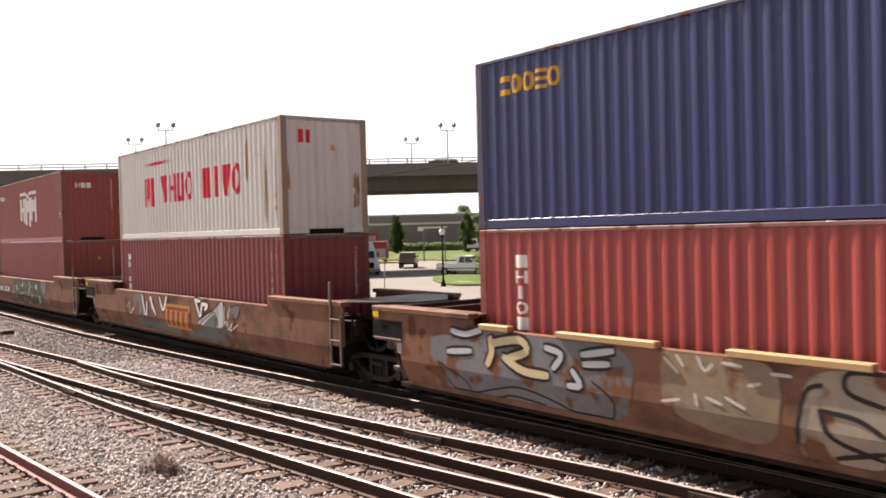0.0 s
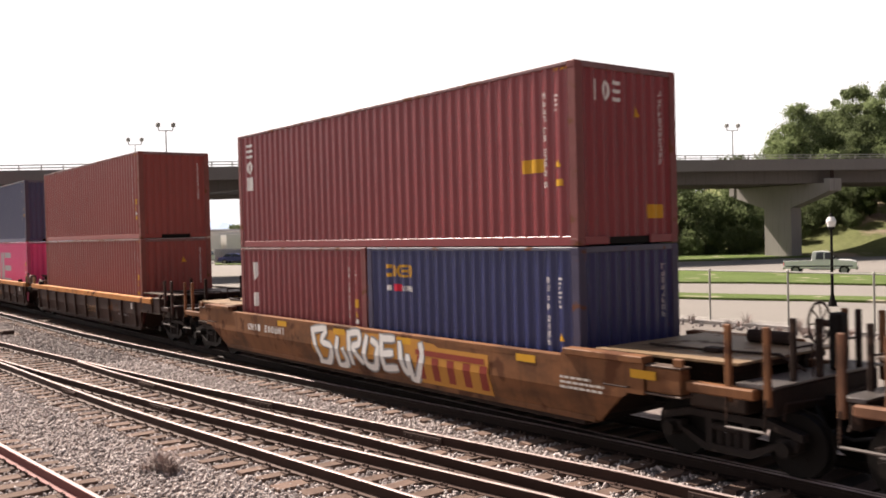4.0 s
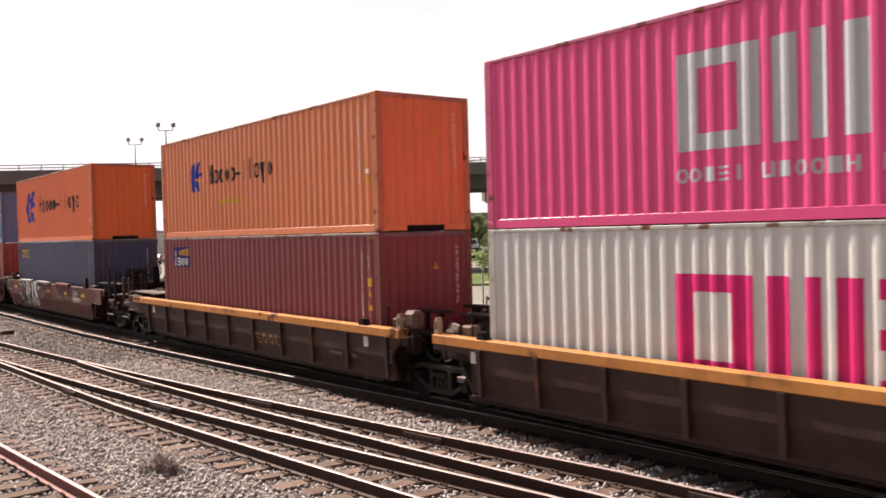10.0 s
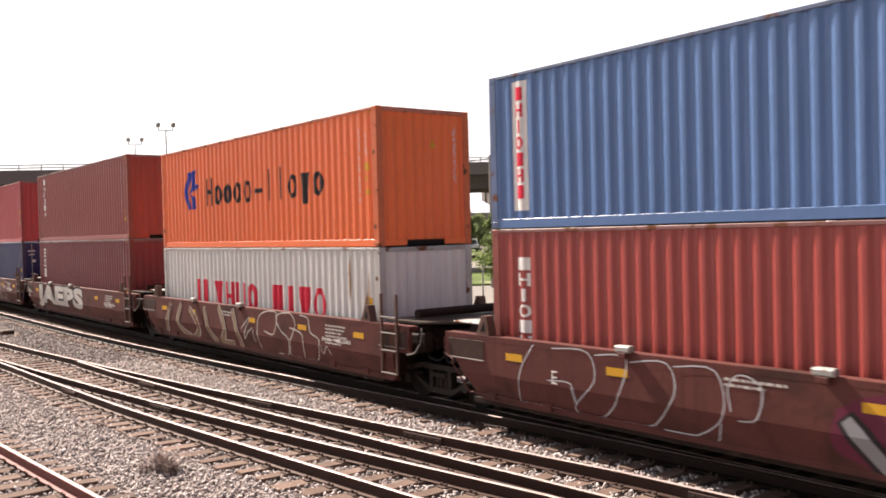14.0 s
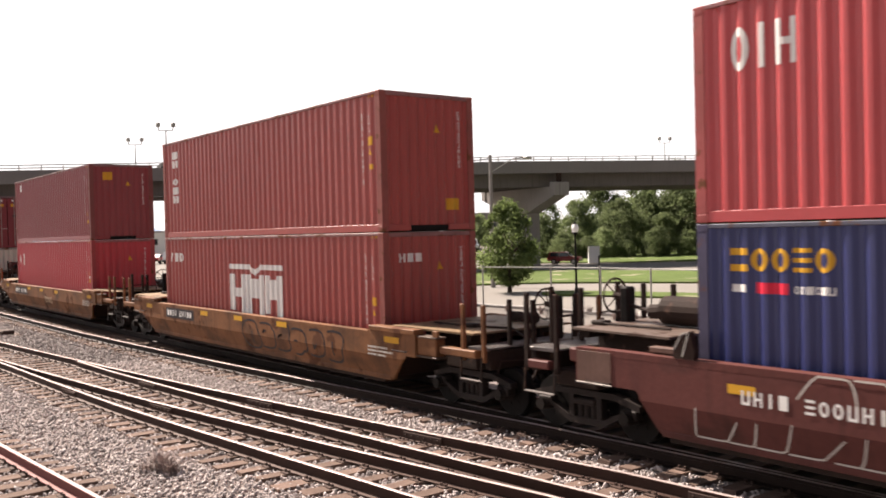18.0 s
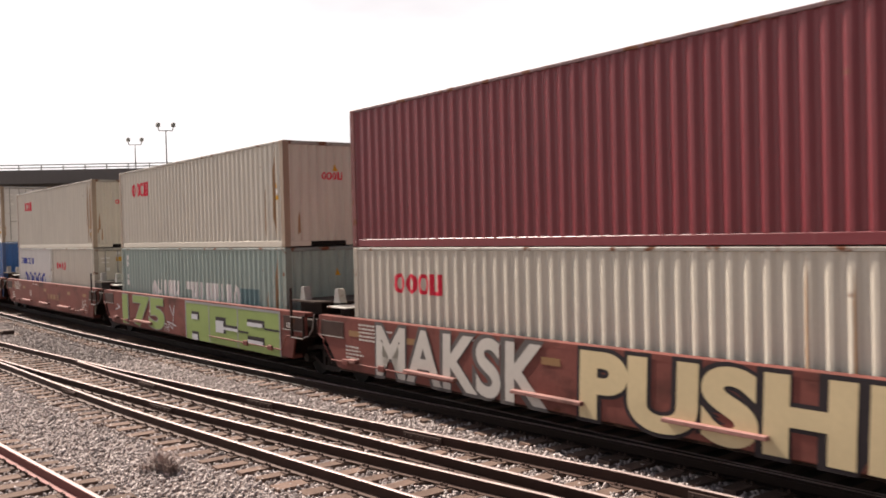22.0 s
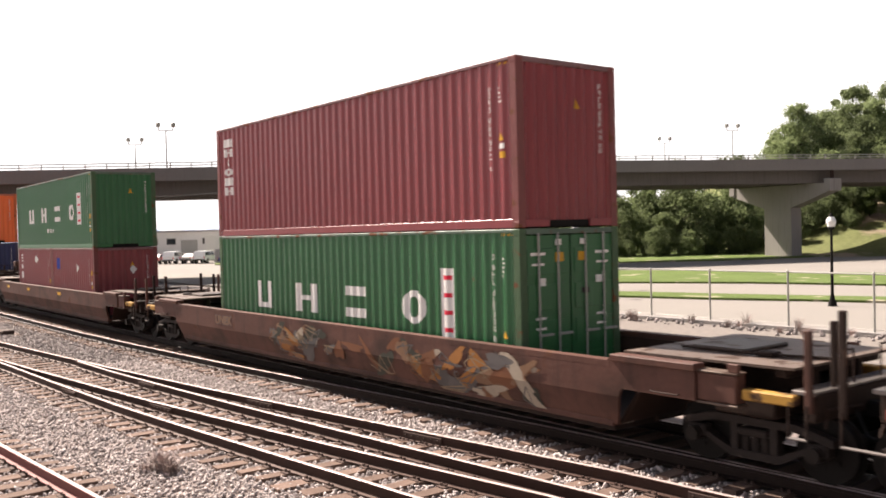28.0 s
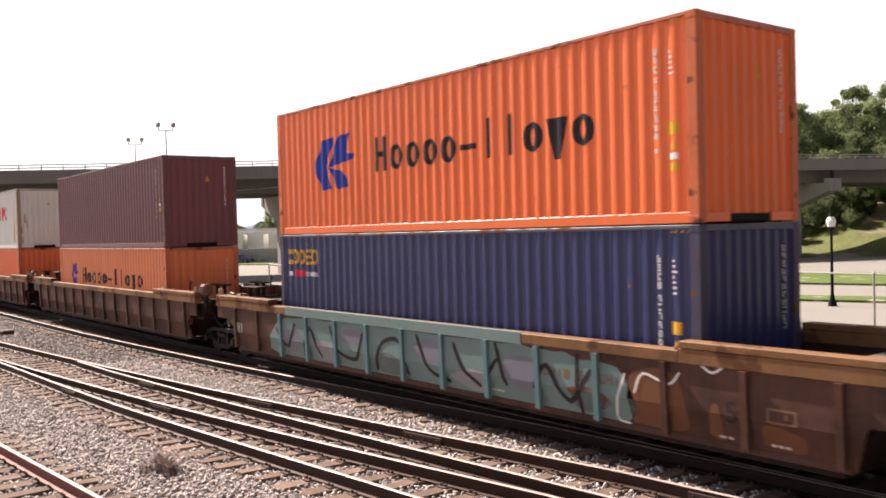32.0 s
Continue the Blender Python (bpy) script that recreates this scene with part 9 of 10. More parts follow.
for l, f, s, i in ((43.5, 126, 0.6, 2), (46.5, 122, 0.8, 0), (49.2, 124, 1.05, 0), (53, 126, 0.85, 0), (57, 124, 0.86, 1), (61, 127, 1.08, 0), (48.5, 130, 0.8, 2), (52, 133, 0.85, 0), (58, 134, 0.84, 1), (66, 130, 1.12, 1), (70, 126, 1.2, 0), (63, 137, 1.2, 1),
                   (40, 103, 0.5, 2), (43, 106, 0.6, 2), (46, 106, 0.55, 0), (49, 107, 0.6, 2), (51, 109, 0.6, 0), (55, 110, 0.7, 2), (58, 113, 0.7, 0), (62, 113, 0.7, 2), (45, 115, 0.75, 0), (50, 116, 0.8, 2), (54, 118, 0.8, 0), (45, 108, 0.45, 2), (48, 110, 0.8, 4), (52, 113, 0.9, 4), (56, 112, 0.5, 2), (60, 115, 0.6, 2), (54, 108, 0.7, 4), (50, 105, 0.6, 4), (58, 118, 0.6, 0), (44, 113, 0.6, 2), (47, 103, 0.32, 2), (64, 117, 0.6, 2), (41, 106, 0.5, 2), (42, 112, 0.8, 0)):
    x, y, _ = at_site(l, f)
    tree(i, x, y, hill_z(l, f) - 0.1, s, TR.uniform(0, 360), "tall leafy tree on the hillside" if s > 0.7 else "low green bush on the hillside", "trees on the hill")


# ---- far buildings and hills ----
def building(label, l0, l1, f, depth, h, wall, roof_mat, bays=0, door_bays=(), gable=0.0, stripe=None):
    """A long low building facing the yard, on the site grid."""
    c, s = math.cos(radians(52.52)), math.sin(radians(52.52))
    ob = empty("warehouse", pose(*at_site((l0 + l1) / 2, f, -0.3), 0, 0, 52.52), label=label, category="building", group="far buildings")
    w = (l1 - l0) / 2
    part("wall", box(B(), -w, w, 0.0, depth, 0.0, h), wall, ob)
    if gable:
        part("roof", prism(B(), [(-w - 0.3, h), (w + 0.3, h), (w * 0.3, h + gable)], "y", -0.3, depth + 0.3), roof_mat, ob)
    else:
        part("roof", box(B(), -w - 0.25, w + 0.25, -0.3, depth + 0.3, h, h + 0.35), roof_mat, ob)
    for k in range(bays):
        x = -w + (k + 0.5) * 2 * w / bays
        if k in door_bays:
            part("loading_door", box(B(), x - 1.4, x + 1.4, -0.06, 0.0, 0.3, 3.3), M_GLASS if k % 2 else M_GALV, ob)
        else:
            win = part("window", box(B(), x - 0.8, x + 0.8, -0.05, 0.0, h * 0.55, h * 0.55 + 1.1), M_GALV, ob)
            part("pane", box(B(), x - 0.7, x + 0.7, -0.07, -0.052, h * 0.55 + 0.1, h * 0.55 + 1.0), M_GLASS, win)
    if stripe:
        part("band", box(B(), -w, w, -0.05, 0.0, h * 0.5, h * 0.56), stripe, ob)
    return ob


M_BRICKGREY = material("grey_brown_cladding", (0.21, 0.19, 0.19), 0.8, 0, (2.0, 0.08), (0.2, 0.1))
M_CREAM = material("cream_cladding", (0.62, 0.55, 0.44), 0.7, 0, (2.0, 0.06), (0.2, 0.1))
M_PALE = material("pale_cladding", (0.68, 0.66, 0.63), 0.7, 0, (2.0, 0.06), (0.2, 0.1))
M_ROOF = material("grey_metal_roof", (0.34, 0.33, 0.33), 0.5, 0.3, (2.0, 0.08), (0.2, 0.1))
building("long grey windowless warehouse with a pale band", -37, 14, 214, 30, 7.6, M_BRICKGREY, M_ROOF, 12, (), 0, M_WHITE)
building("pale warehouse with a dark loading door", -62, -26, 150, 18, 4.6, M_PALE, M_ROOF, 12, (3, 6, 8))
building("cream end wall of the plant", -22.8, -18.75, 172, 22, 5.1, M_CREAM, M_PALE)
building("grey long flat-roofed plant", -18.7, 3.6, 172, 22, 5.1, M_BRICKGREY, M_PALE)
building("low pale loading shed", -18.5, -14.6, 118, 6, 3.4, M_PALE, M_PALE, 3, (1,))
building("small tan kiosk beside the lot", -10.5, -9.1, 112, 3, 2.5, M_CREAM, M_CONC, 1, (0,))
for l, r in ((-18.2, 0.85), (-15.6, 1.05)):
    tank = empty("storage_tank", pose(*at_site(l, 176, 0.0)), label="white round storage tank on the plant roof", category="tank", group="storage tanks")
    part("shell", rod(B(), (0, 0, 5.15), (0, 0, 6.5), r, sides=20), M_WHITE, tank)
    part("dome", rod(B(), (0, 0, 6.5), (0, 0, 6.9), r, r * 0.3, sides=20), M_WHITE, tank)
M_SODA = material("faded_red_cladding", (0.24, 0.05, 0.05), 0.6, 0, (4.0, 0.1), (0.5, 0.15))
banner = empty("red_banner", pose(*at_site(-10.1, 118.5, -0.3), 0, 0, 52.52), label="red banner board on two posts", category="sign")
part("board", box(B(), -1.5, 1.5, -0.05, 0.05, 2.75, 3.6), M_SODA, banner)
part("pale_script", box(B(), -1.0, 1.0, -0.058, -0.051, 3.0, 3.25), M_WHITE, banner)
for x in (-1.2, 1.2):
    part("post", box(B(), x - 0.06, x + 0.06, 0.05, 0.15, 0.0, 3.5), M_CONC, banner)
van_red = empty("delivery_truck", pose(*at_site(-7.75, 107, -0.3), 0, 0, 52.52), label="dark red delivery truck seen from its tail", category="truck", group="road vehicles")
part("body", box(B(), -0.95, 0.95, 0.0, 4.5, 0.5, 2.6, 0.03), M_SODA, van_red)
part("tail_door", box(B(), -0.85, 0.85, -0.03, 0.0, 0.75, 1.75), M_ROOF, van_red, "grey tail door")
part("tail_band", box(B(), -0.9, 0.9, -0.05, -0.001, 0.45, 0.72), M_CREAM, van_red, "tan bumper band")
for x in (-0.75, 0.75):
    part("wheel", rod(B(), (x - 0.12, 0.8, 0.35), (x + 0.12, 0.8, 0.35), 0.36, sides=14), M_RUBBER, van_red)
tagged(part("yellow_kerb", box(B(), -2.0, 2.0, -0.15, 0.15, 0.0, 0.2), M_YELLOW, None, at=pose(*at_site(-7.6, 105.5, -0.3), 0, 0, 52.52)), "yellow painted kerb before the kiosk", "kerb", kind="structure")
canopy = empty("flat_canopy", pose(*at_site(-1.3, 110, -0.3), 0, 0, 52.52), label="pale flat canopy on thin posts", category="canopy")
part("roof_slab", box(B(), -1.8, 1.8, 0.0, 3.0, 4.05, 4.25), M_PALE, canopy)
part("sign_box", box(B(), -1.8, -1.1, -0.06, -0.002, 3.75, 4.2), M_WHITE, canopy)
for x in (-1.1, 1.5):
    part("post", box(B(), x - 0.08, x + 0.08, 0.6, 0.76, 0.0, 4.05), M_CONC, canopy)
hedge_v, hedge_f = [], []
HR = random.Random(77)
for k in range(5200):
    c = Vector((HR.uniform(-6.2, 6.2), HR.uniform(-0.8, 0.8), 1.7 * HR.random() ** 0.7 * (0.85 + 0.15 * math.sin(k * 0.7))))
    u, w = Vector((HR.gauss(0, 1), HR.gauss(0, 1), HR.gauss(0, 1))).normalized() * 0.17, Vector((HR.gauss(0, 1), HR.gauss(0, 1), HR.gauss(0, 1))).normalized() * 0.11
    q = len(hedge_v)
    hedge_v += [tuple(c - u), tuple(c + w), tuple(c + u), tuple(c - w)]
    hedge_f.append((q, q + 1, q + 2, q + 3))
hedge = part("hedge", raw_mesh("hedge", hedge_v, hedge_f, M_LEAF), None, at=pose(*at_site(-1.5, 165, -0.3), 0, 0, 52.52))
tagged(hedge, "clipped dark green hedge before the plant", "hedge")
M_FAR = material("hazy_blue_hills", (0.46, 0.56, 0.74), 1.0, 0, (0.01, 0.05), (0.003, 0.08))
M_FARWOOD = material("hazy_far_wood", (0.12, 0.17, 0.11), 1.0, 0, (0.2, 0.2), (0.03, 0.2))


def ridge(name, l0, l1, f, base, top, seed, mat, label):
    vs, fs = [], []
    n = 60
    for i in range(n + 1):
        l = l0 + (l1 - l0) * i / n
        e = math.sin(math.pi * i / n) ** 0.6
        h = base + (top - base) * e * (0.72 + 0.5 * noise.noise((i * 0.11, seed, 0)) + 0.08 * noise.noise((i * 0.9, seed, 3)))
        x, y, _ = at_site(l, f)
        x2, y2, _ = at_site(l, f + (l1 - l0) * 0.15)
        vs += [(x, y, -5), (x2, y2, h), (x2 * 1.05, y2 * 1.05, -5)]
    for i in range(n):
        fs += [(3 * i, 3 * i + 3, 3 * i + 4, 3 * i + 1), (3 * i + 1, 3 * i + 4, 3 * i + 5, 3 * i + 2)]
    tagged(part(name, raw_mesh(name, vs, fs, mat), None), label, "hills", kind="structure")


mesa_v, mesa_f = [], []
for l, z in ((-620, 20), (-455, 42), (-383, 62), (-325, 76), (-291, 81), (-252, 81), (-223, 67), (-199, 53), (-165, 37), (-122, 22), (-40, 4)):
    mesa_v += [at_site(l, 2250, -5), at_site(l, 2300, z), at_site(l * 1.05, 2500, -5)]
for i in range(10):
    mesa_f += [(3 * i, 3 * i + 3, 3 * i + 4, 3 * i + 1), (3 * i + 1, 3 * i + 4, 3 * i + 5, 3 * i + 2)]
tagged(part("backdrop_hill", raw_mesh("backdrop_hill", mesa_v, mesa_f, M_FAR), None), "distant hazy blue flat-topped hill", "hills", kind="structure")
ridge("backdrop_ridge", -1500, -480, 2500, 0, 70, 6.0, M_FAR, "distant hazy blue hills")
ridge("backdrop_wood", -70, -38, 260, 0, 9, 3.0, M_FARWOOD, "far dark green wooded rise")
for l, f, s, i in ((-44, 190, 0.9, 2), (-38, 200, 0.9, 1), (7.5, 190, 0.8, 0), (11, 240, 1.1, 2), (2, 245, 0.9, 2), (13, 150, 1.0, 2), (16, 235, 1.1, 1), (6, 250, 1.0, 1)):
    x, y, _ = at_site(l, f)
    tree(i, x, y, -0.4, s, TR.uniform(0, 360), "dark green tree among the far buildings", "far trees")
for l, k in ((-14.9, 0.95), (-7.8, 0.97), (4.0, 0.98)):
    x, y, _ = at_site(l, 150)
    tree(3, x, y, -0.4, 1.0, l * 40, "slender dark green tree before the plant", "slender trees").scale = (0.62, 0.62, k * 1.36)


# ---- vehicles ----
def car_paint(name, c):
    return material("car_" + name, c, 0.28, 0.0, (5.0, 0.03), (0.6, 0.05), gloss=0.5)


def wheel_mesh(r, w):
    bm = rod(B(), (0, -w / 2, 0), (0, w / 2, 0), r, sides=20)
    return mesh_of("tyre", bm, M_RUBBER), mesh_of("rim", rod(B(), (0, -w / 2 - 0.012, 0), (0, w / 2 + 0.012, 0), r * 0.6, sides=16), M_GALV)


CAR_WHEELS = []


def vehicle(kind, colour, label, name="car"):
    """A road vehicle that faces +x, on its wheels at z = 0."""
    ob = empty(name, label=label, category="pickup truck" if kind == "pickup" else "car", group="road vehicles")
    r = 0.38 if kind in ("pickup", "suv") else 0.32
    if kind == "pickup":
        ln, bx = 2.65, 1.70
        prof = [(-ln, 0.52), (-ln, 1.14), (-0.62, 1.15), (-0.5, 1.17), (1.0, 1.20), (2.25, 1.15), (ln, 1.02), (ln, 0.46)]
        cab = [(-0.62, 1.16), (-0.52, 1.82), (0.1, 1.87), (0.62, 1.83), (1.32, 1.18)]
        w, ax = 0.92, (-1.75, 1.75)
    elif kind == "suv":
        ln = 2.35
        prof = [(-ln, 0.45), (-ln, 1.05), (1.0, 1.08), (2.2, 0.98), (ln, 0.82), (ln, 0.42)]
        cab = [(-ln + 0.05, 1.06), (-2.05, 1.74), (0.2, 1.76), (1.1, 1.08)]
        w, ax = 0.91, (-1.4, 1.45)
    elif kind == "sedan":
        ln = 2.5
        prof = [(-ln, 0.42), (-ln, 0.98), (-1.5, 1.02), (1.0, 1.0), (2.2, 0.88), (ln, 0.72), (ln, 0.36)]
        cab = [(-1.95, 1.0), (-1.15, 1.44), (-0.2, 1.49), (0.25, 1.45), (1.15, 0.99)]
        w, ax = 0.93, (-1.5, 1.52)
    else:
        ln = 2.25
        prof = [(-ln, 0.42), (-ln, 0.92), (0.9, 0.95), (2.1, 0.80), (ln, 0.65), (ln, 0.38)]
        cab = [(-1.75, 0.94), (-1.1, 1.40), (0.1, 1.42), (0.95, 0.95)]
        w, ax = 0.88, (-1.35, 1.4)
    bm = prism(B(), prof, "y", -w, w)
    bmesh.ops.bevel(bm, geom=list(bm.edges), offset=0.05, segments=2, affect="EDGES")
    part("body", bm, colour, ob)
    bm = prism(B(), cab, "y", -w + 0.06, w - 0.06)
    for v in bm.verts:
        if v.co.z > 1.2:
            v.co.y *= 0.88
    bmesh.ops.bevel(bm, geom=list(bm.edges), offset=0.04, segments=2, affect="EDGES")
    part("cab", bm, colour, ob)
    z0, z1 = cab[0][1] + 0.07, max(c[1] for c in cab) - 0.10
    x0, x1 = cab[0][0] + 0.28, cab[-1][0] - 0.32
    for s in (-1, 1):
        n = 2
        for k in range(n):
            a, b = x0 + (x1 - x0) * k / n + 0.04, x0 + (x1 - x0) * (k + 1) / n - 0.04
            bm = prism(B(), [(a, z0), (b + (0.12 if k == n - 1 else 0), z0), (b - (0.2 if k == n - 1 else 0), z1), (a + (0.1 if k == 0 else 0), z1)], "y", *sorted((s * (w - 0.075), s * (w - 0.045))))
            for v in bm.verts:
                if v.co.z > (z0 + z1) / 2:
                    v.co.y *= 0.90
            part("side_window", bm, M_GLASS, ob)
        part("headlight", box(B(), ln - 0.06, ln + 0.012, *sorted((s * (w - 0.08), s * (w - 0.34))), prof[-2][1] - 0.18, prof[-2][1] - 0.04, 0.02), M_WHITE, ob)
        part("tail_light", box(B(), -ln - 0.012, -ln + 0.05, *sorted((s * (w - 0.04), s * (w - 0.18))), 0.72, 0.98, 0.02), INK["red"], ob)
        part("mirror", box(B(), cab[-1][0] - 0.3, cab[-1][0] - 0.15, *sorted((s * (w + 0.002), s * (w + 0.2))), z0 + 0.05, z0 + 0.22, 0.03), M_BLACK, ob)
    part("windscreen", prism(B(), [(cab[-1][0] - 0.02, z0), (cab[-1][0] + 0.03, z0), (cab[-2][0] + 0.12, z1), (cab[-2][0] + 0.07, z1)], "y", -w * 0.72, w * 0.72), M_GLASS, ob)
    for x, h in ((ln + 0.02, 0.42), (-ln - 0.02, 0.46)):
        part("bumper", box(B(), x - 0.07, x + 0.07, -w + 0.03, w - 0.03, h, h + 0.17, 0.03), M_GALV if kind == "pickup" else M_BLACK, ob)
    if kind == "pickup":
        part("load_bed_cover", box(B(), -ln + 0.08, -0.62, -w + 0.1, w - 0.1, 1.10, 1.152), M_BLACK, ob)
        for s in (-1, 1):
            part("step_bar", rod(B(), (-0.7, s * (w + 0.03), 0.45), (1.15, s * (w + 0.03), 0.45), 0.045), M_GALV, ob, "bright step bar")
            part("side_trim", box(B(), -2.5, 2.4, *sorted((s * (w - 0.01), s * (w + 0.012))), 0.66, 0.74), M_BLACK, ob)
    t, m = wheel_mesh(r, 0.24)
    for x in ax:
        for s in (-1, 1):
            wh = part("wheel", t, None, ob, "black tyre with a bright rim", pose(x, s * (w - 0.10), r))
            part("rim", m, None, wh)
            CAR_WHEELS.append((ob, wh, x, s * (w - 0.10), r))
    return ob


WHITE_CAR, MAROON_CAR, SILVER_CAR, RED_CAR = car_paint("white", (0.80, 0.80, 0.78)), car_paint("maroon", (0.15, 0.014, 0.028)), car_paint("silver", (0.42, 0.40, 0.37)), car_paint("red", (0.17, 0.02, 0.02))
DARK_CAR = car_paint("dark", (0.03, 0.03, 0.035))
white_pickup = vehicle("pickup", WHITE_CAR, "white pickup truck driving along the far road", "pickup_truck")
maroon_pickup = vehicle("pickup", MAROON_CAR, "maroon pickup truck driving along the service road", "pickup_truck")
white_sedan = vehicle("sedan", WHITE_CAR, "white saloon car driving along the service road")
bridge_suv = vehicle("suv", DARK_CAR, "dark car driving over the bridge")
bridge_suv_2 = vehicle("suv", SILVER_CAR, "silver car driving over the bridge")
blue_lorry = empty("lorry", label="grey lorry with a blue box body on the bridge", category="lorry", group="road vehicles")
BLUE_BODY = car_paint("lorry_blue", (0.06, 0.07, 0.22))
part("box_body", box(B(), -4.4, 2.4, -1.2, 1.2, 0.9, 2.75, 0.04), BLUE_BODY, blue_lorry, "blue box body")
bm = prism(B(), [(2.55, 0.6), (2.55, 2.6), (3.7, 2.55), (4.1, 1.7), (4.4, 1.5), (4.4, 0.55)], "y", -1.1, 1.1)
bmesh.ops.bevel(bm, geom=list(bm.edges), offset=0.06, segments=2, affect="EDGES")
lorry_cab = part("cab", bm, SILVER_CAR, blue_lorry)
for s in (-1, 1):
    part("side_window", box(B(), 2.85, 3.65, *sorted((s * 1.07, s * 1.105)), 1.7, 2.3, 0.01), M_GLASS, lorry_cab)
part("chassis", box(B(), -4.2, 4.0, -0.45, 0.45, 0.55, 0.88), M_BLACK, blue_lorry)
tw, tm = wheel_mesh(0.48, 0.3)
for x in (-3.2, 3.3):
    for s in (-1, 1):
        wh = part("wheel", tw, None, blue_lorry, "black tyre with a bright rim", pose(x, s * 1.0, 0.48))
        part("rim", tm, None, wh)
blue_lorry.scale = (1.0, 0.9, 0.72)
red_suv = vehicle("suv", RED_CAR, "red parked car below the bridge trees")
red_suv.matrix_basis = pose(-64.6, 65.0, -0.285, 0, 0, 30)
silver_suv = vehicle("suv", car_paint("bronze", (0.17, 0.145, 0.12)), "beige parked estate car at the lot entrance")
silver_suv.matrix_basis = pose(-74.5, 52.6, -0.285, 0, 0, 140)
blue_car = vehicle("car", car_paint("blue", (0.05, 0.06, 0.20)), "dark blue parked car by the pale warehouse")
blue_car.matrix_basis = pose(-111, 50.5, -0.285, 0, 0, 50)
van = vehicle("suv", WHITE_CAR, "white parked van before the far building")
van.matrix_basis = pose(-117, 95.8, -0.285, 0, 0, -35)
van.scale = (1.1, 1.1, 1.3)
box_sign = empty("utility_cabinet", pose(-62.4, 66.9, -0.25, 0, 0, 50), label="pale grey utility cabinet on the grass", category="cabinet")
part("housing", box(B(), -0.55, 0.55, -0.35, 0.35, 0, 1.7, 0.03), M_WHITE, box_sign)

for o, k in ((white_sedan, 1.04), (white_pickup, 0.86), (maroon_pickup, 0.82), (red_suv, 0.70), (silver_suv, 0.9)):
    o.scale = (k, k, k)
for q, (l, f, col) in enumerate(((-40.5, 128, "red"), (-38.0, 127, "white"), (-35.6, 127, "silver"), (-43.2, 128, "dark"), (-46, 129, "red"), (-33.4, 126, "white"))):
    c = vehicle("suv" if q % 2 else "car", {"red": RED_CAR, "white": WHITE_CAR, "silver": SILVER_CAR, "dark": DARK_CAR}[col], f"{col} car parked in the far lot")
    c.matrix_basis = pose(*at_site(l, f, -0.285), 0, 0, 52.5 + 80)
# lorry parked by the lot
lorry = empty("articulated_lorry", pose(-67.9, 42.7, -0.285, 0, 0, -17), label="white articulated lorry parked at the lot", category="lorry")
prof = [(0.0, 0.7), (0.0, 3.6), (1.2, 3.7), (2.1, 2.7), (2.5, 1.75), (3.7, 1.5), (3.9, 0.6)]
bm = prism(B(), prof, "y", -1.2, 1.2)
bmesh.ops.bevel(bm, geom=list(bm.edges), offset=0.08, segments=2, affect="EDGES")
cabm = part("cab", bm, WHITE_CAR, lorry)
part("windscreen", prism(B(), [(2.16, 2.62), (2.20, 2.62), (2.52, 1.84), (2.48, 1.84)], "y", -1.0, 1.0), M_GLASS, cabm)
part("grille", box(B(), 3.86, 3.92, -0.5, 0.5, 0.75, 1.4, 0.02), M_BLACK, cabm)
part("bumper", box(B(), 3.7, 4.0, -1.2, 1.2, 0.35, 0.7, 0.05), M_GALV, lorry)
part("trailer", box(B(), -14.0, -0.5, -1.27, 1.27, 1.1, 4.1, 0.03), M_PALE, lorry, "white box trailer")
for x in (-12.8, -11.5, -1.4, -0.1, 3.0):
    for s in (-1, 1):
        part("wheel", rod(B(), (x, s * 0.95, 0.5), (x, s * 1.22, 0.5), 0.5, sides=16), M_RUBBER, lorry)
for s in (-1, 1):
    part("headlight", box(B(), 3.80, 3.95, *sorted((s * 0.7, s * 1.1)), 0.85, 1.15, 0.03), M_WHITE, lorry)
    part("mirror", box(B(), 2.4, 2.5, *sorted((s * 1.3, s * 1.5)), 1.9, 2.5, 0.02), M_BLACK, lorry)
lorry.scale = (0.78, 0.78, 0.78)
for q, (l, f) in enumerate(((-36.0, 140), (-32.6, 140), (-29.5, 141), (-26.0, 140))):
    tr = empty("box_trailer", pose(*at_site(l, f, -0.3), 0, 0, 52.52 + 90), label="white box trailer parked before the warehouse", category="trailer", group="parked trailers")
    part("body", box(B(), 0, 12, -1.27, 1.27, 1.1, 4.0, 0.03), M_PALE, tr)
    part("underframe", box(B(), 0.3, 11.5, -0.5, 0.5, 0.7, 1.09), M_BLACK, tr)
    part("wheel", rod(B(), (1.5, -1.2, 0.5), (1.5, 1.2, 0.5), 0.5, sides=12), M_RUBBER, tr)
# dark board fence by the warehouse
bf_ = empty("board_fence", label="grey weathered board fence by the warehouse", category="fence")
a, b = Vector(at_site(-31.0, 122)[:2]), Vector(at_site(-19.5, 116)[:2])
for i in range(40):
    p = a + (b - a) * (i / 39)
    part("board", box(B(), p.x - 0.13, p.x + 0.13, p.y - 0.13, p.y + 0.13, -0.4, 1.7), M_ROOF, bf_)

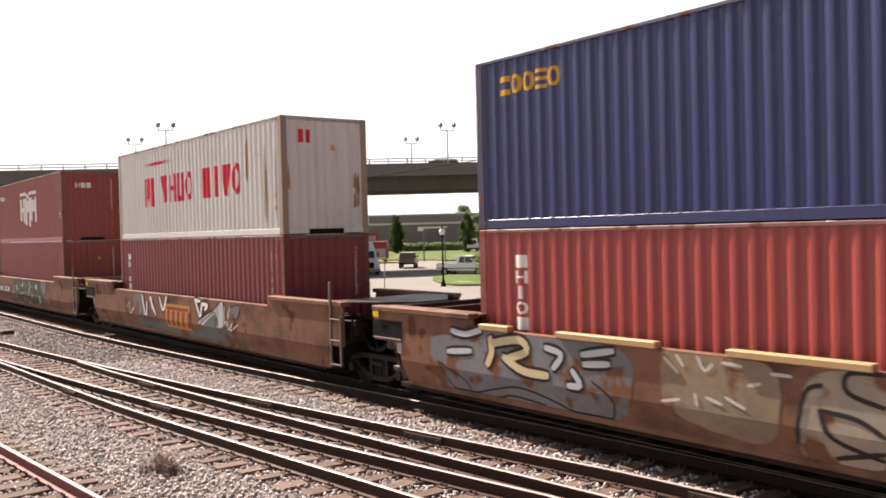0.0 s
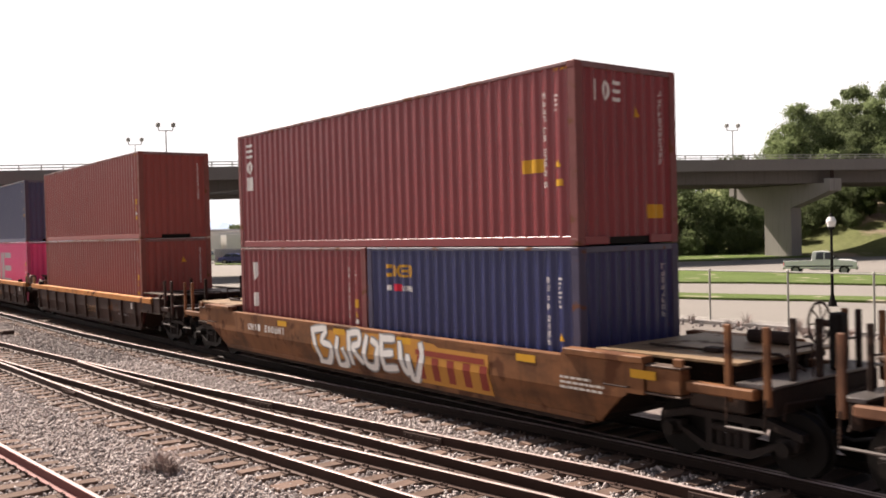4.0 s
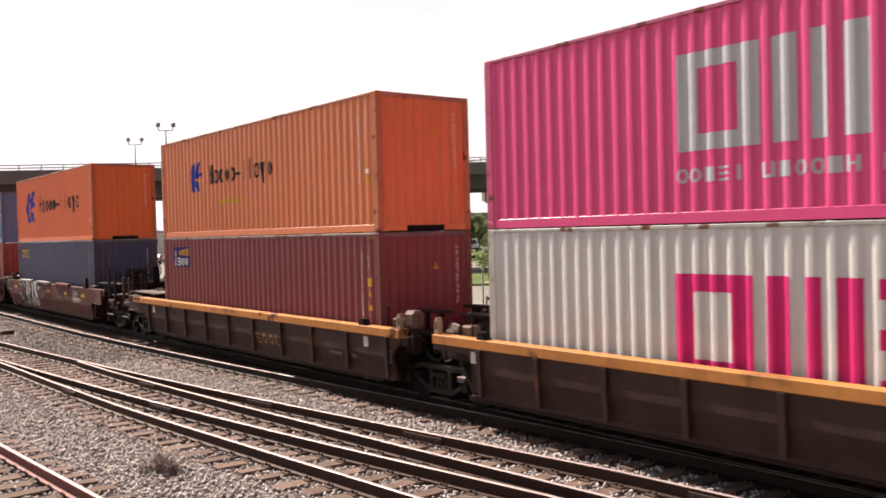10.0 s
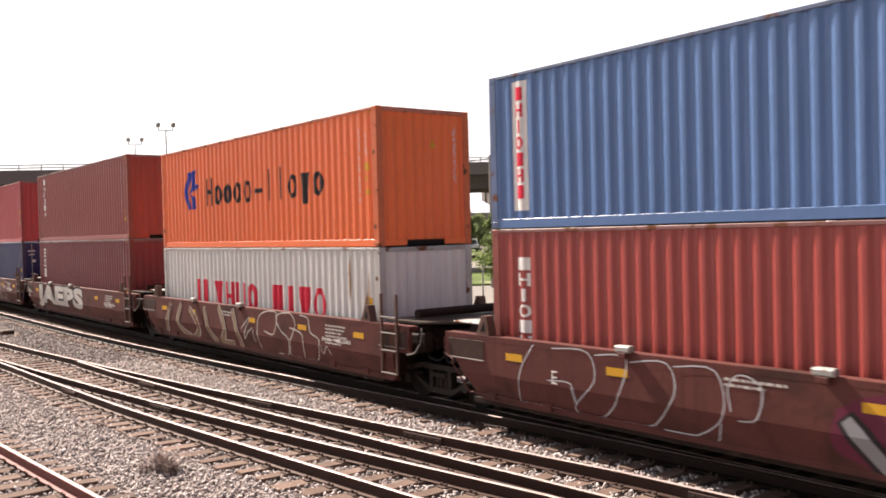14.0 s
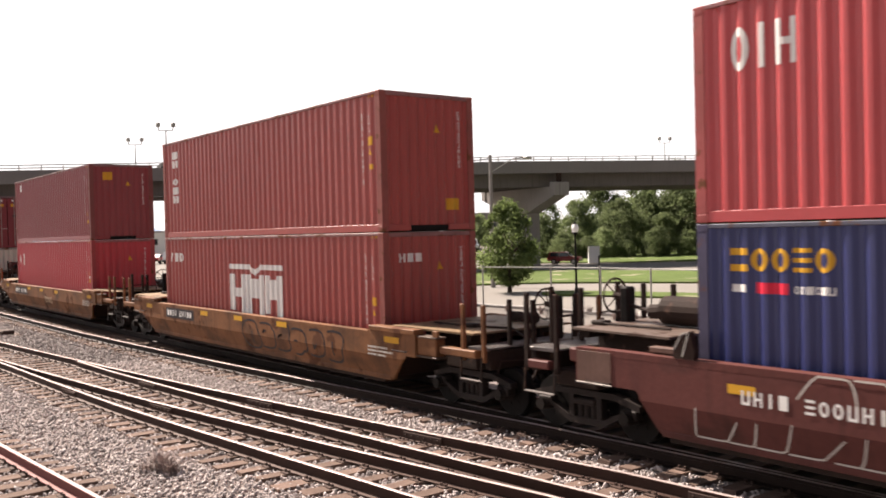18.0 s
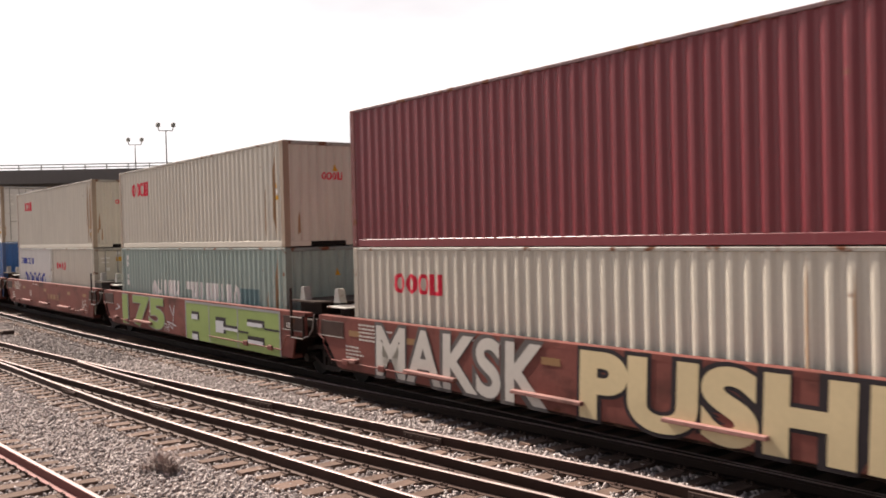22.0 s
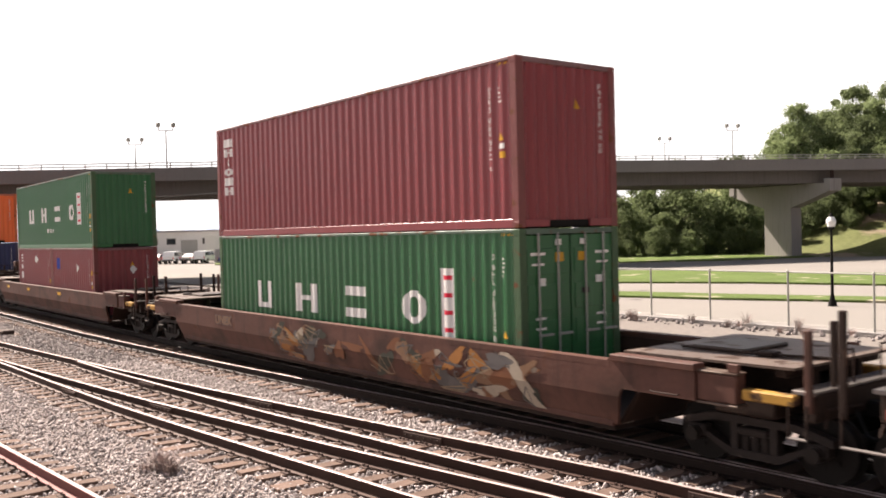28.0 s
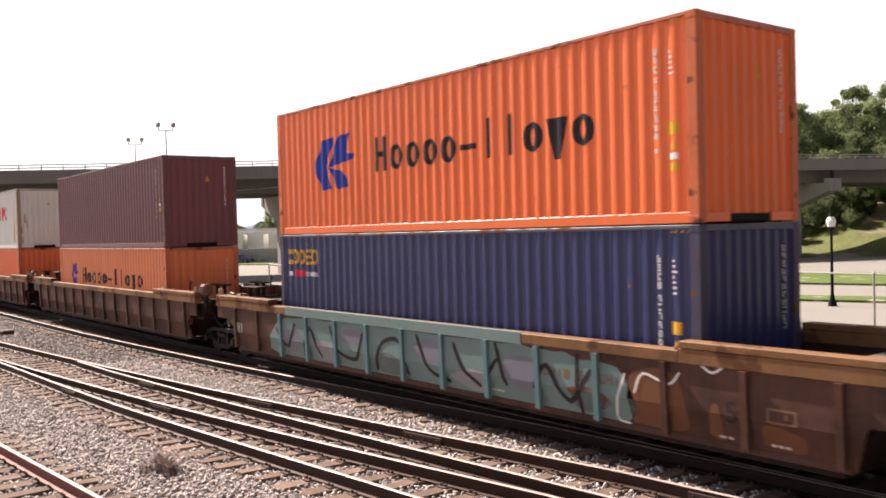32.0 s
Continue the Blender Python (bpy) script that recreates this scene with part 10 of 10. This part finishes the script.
# rubble and weeds along the fence
WR = random.Random(31)
for k in range(26):
    x = WR.uniform(-30, -9)
    w_ = dry_weed(x, 27.0 + WR.uniform(-0.9, 0.6), 100 + k, WR.uniform(0.25, 0.55), 60)
    w_.location.z = -0.3
rub = B()
for k in range(160):
    x, y, s = WR.uniform(-24, -8), 26.9 + WR.gauss(0, 0.5), WR.uniform(0.03, 0.10)
    m = Matrix.Translation((x, y, -0.3 + s * 0.3)) @ Euler((WR.uniform(0, 3), WR.uniform(0, 3), 0)).to_matrix().to_4x4()
    vs = bmesh.ops.create_icosphere(rub, subdivisions=1, radius=s, matrix=m)["verts"]
    for v in vs:
        v.co += Vector((WR.uniform(-1, 1), WR.uniform(-1, 1), WR.uniform(-1, 1))) * s * 0.25
tagged(part("rubble", rub, M_STONE), "pale broken stones along the fence foot", "rubble", kind="stuff")


# ---- motion ----
def drive(car, rows):
    out = []
    for k, (t, x, y) in enumerate(rows):
        a, b = rows[max(0, k - 1)], rows[min(len(rows) - 1, k + 1)]
        out.append((t, pose(x, y, -0.285, 0, 0, math.degrees(math.atan2(b[2] - a[2], b[1] - a[1])))))
    walk(car, out)


def motions():
    for ob, x, z in MOVING:
        walk(ob, [(0.0, pose(x, TRACK_Y, z)), (32.0, pose(x + SPEED * 32.0, TRACK_Y, z))])
    drive(white_pickup, [(0.0, -56.6, 45.6), (0.4, -53.9, 46.9), (2.0, -43.7, 51.9), (4.0, -32.9, 57.6), (32.0, 130.0, 137.0)])
    drive(maroon_pickup, [(0.0, 230.0, 118.0), (28.5, -11.5, 34.8), (29.5, -20.0, 31.8), (29.9, -23.4, 30.5), (30.4, -27.8, 29.4), (32.0, -42.5, 28.4)])
    drive(white_sedan, [(0.0, 101.0, 75.5), (11.0, -17.0, 34.3), (11.7, -24.4, 31.7), (12.2, -29.8, 30.2), (13.0, -38.5, 28.9), (32.0, -255.0, 27.0)])
    turn = math.degrees(math.atan2(BRD.y, BRD.x))
    for ob, k0, v, n, a in ((blue_lorry, -17.8 + 9.35 * 19.05, -9.35, -3.0, 180), (bridge_suv, 14.8, -10.9, -3.0, 180), (bridge_suv_2, 23.3 - 10.3 * 3.3, 10.3, 3.0, 0)):
        walk(ob, [(t, pose(*on_bridge(k0 + v * t, n, ZT - 0.75), 0, 0, turn + a)) for t in range(33)])
    spin = SPEED / 0.42
    n = 960
    done = {}
    for w, dx in WHEELS:
        if dx not in done:
            walk(w, [(32.0 * i / n, pose(dx, 0, 0.42, 0, math.degrees(spin * 32.0 * i / n), 0)) for i in range(n + 1)])
            done[dx] = w.animation_data
        else:
            keys = w.animation_data_create()
            w.rotation_mode = "QUATERNION"
            keys.action = done[dx].action
            keys.action_slot = done[dx].action_slot


motions()
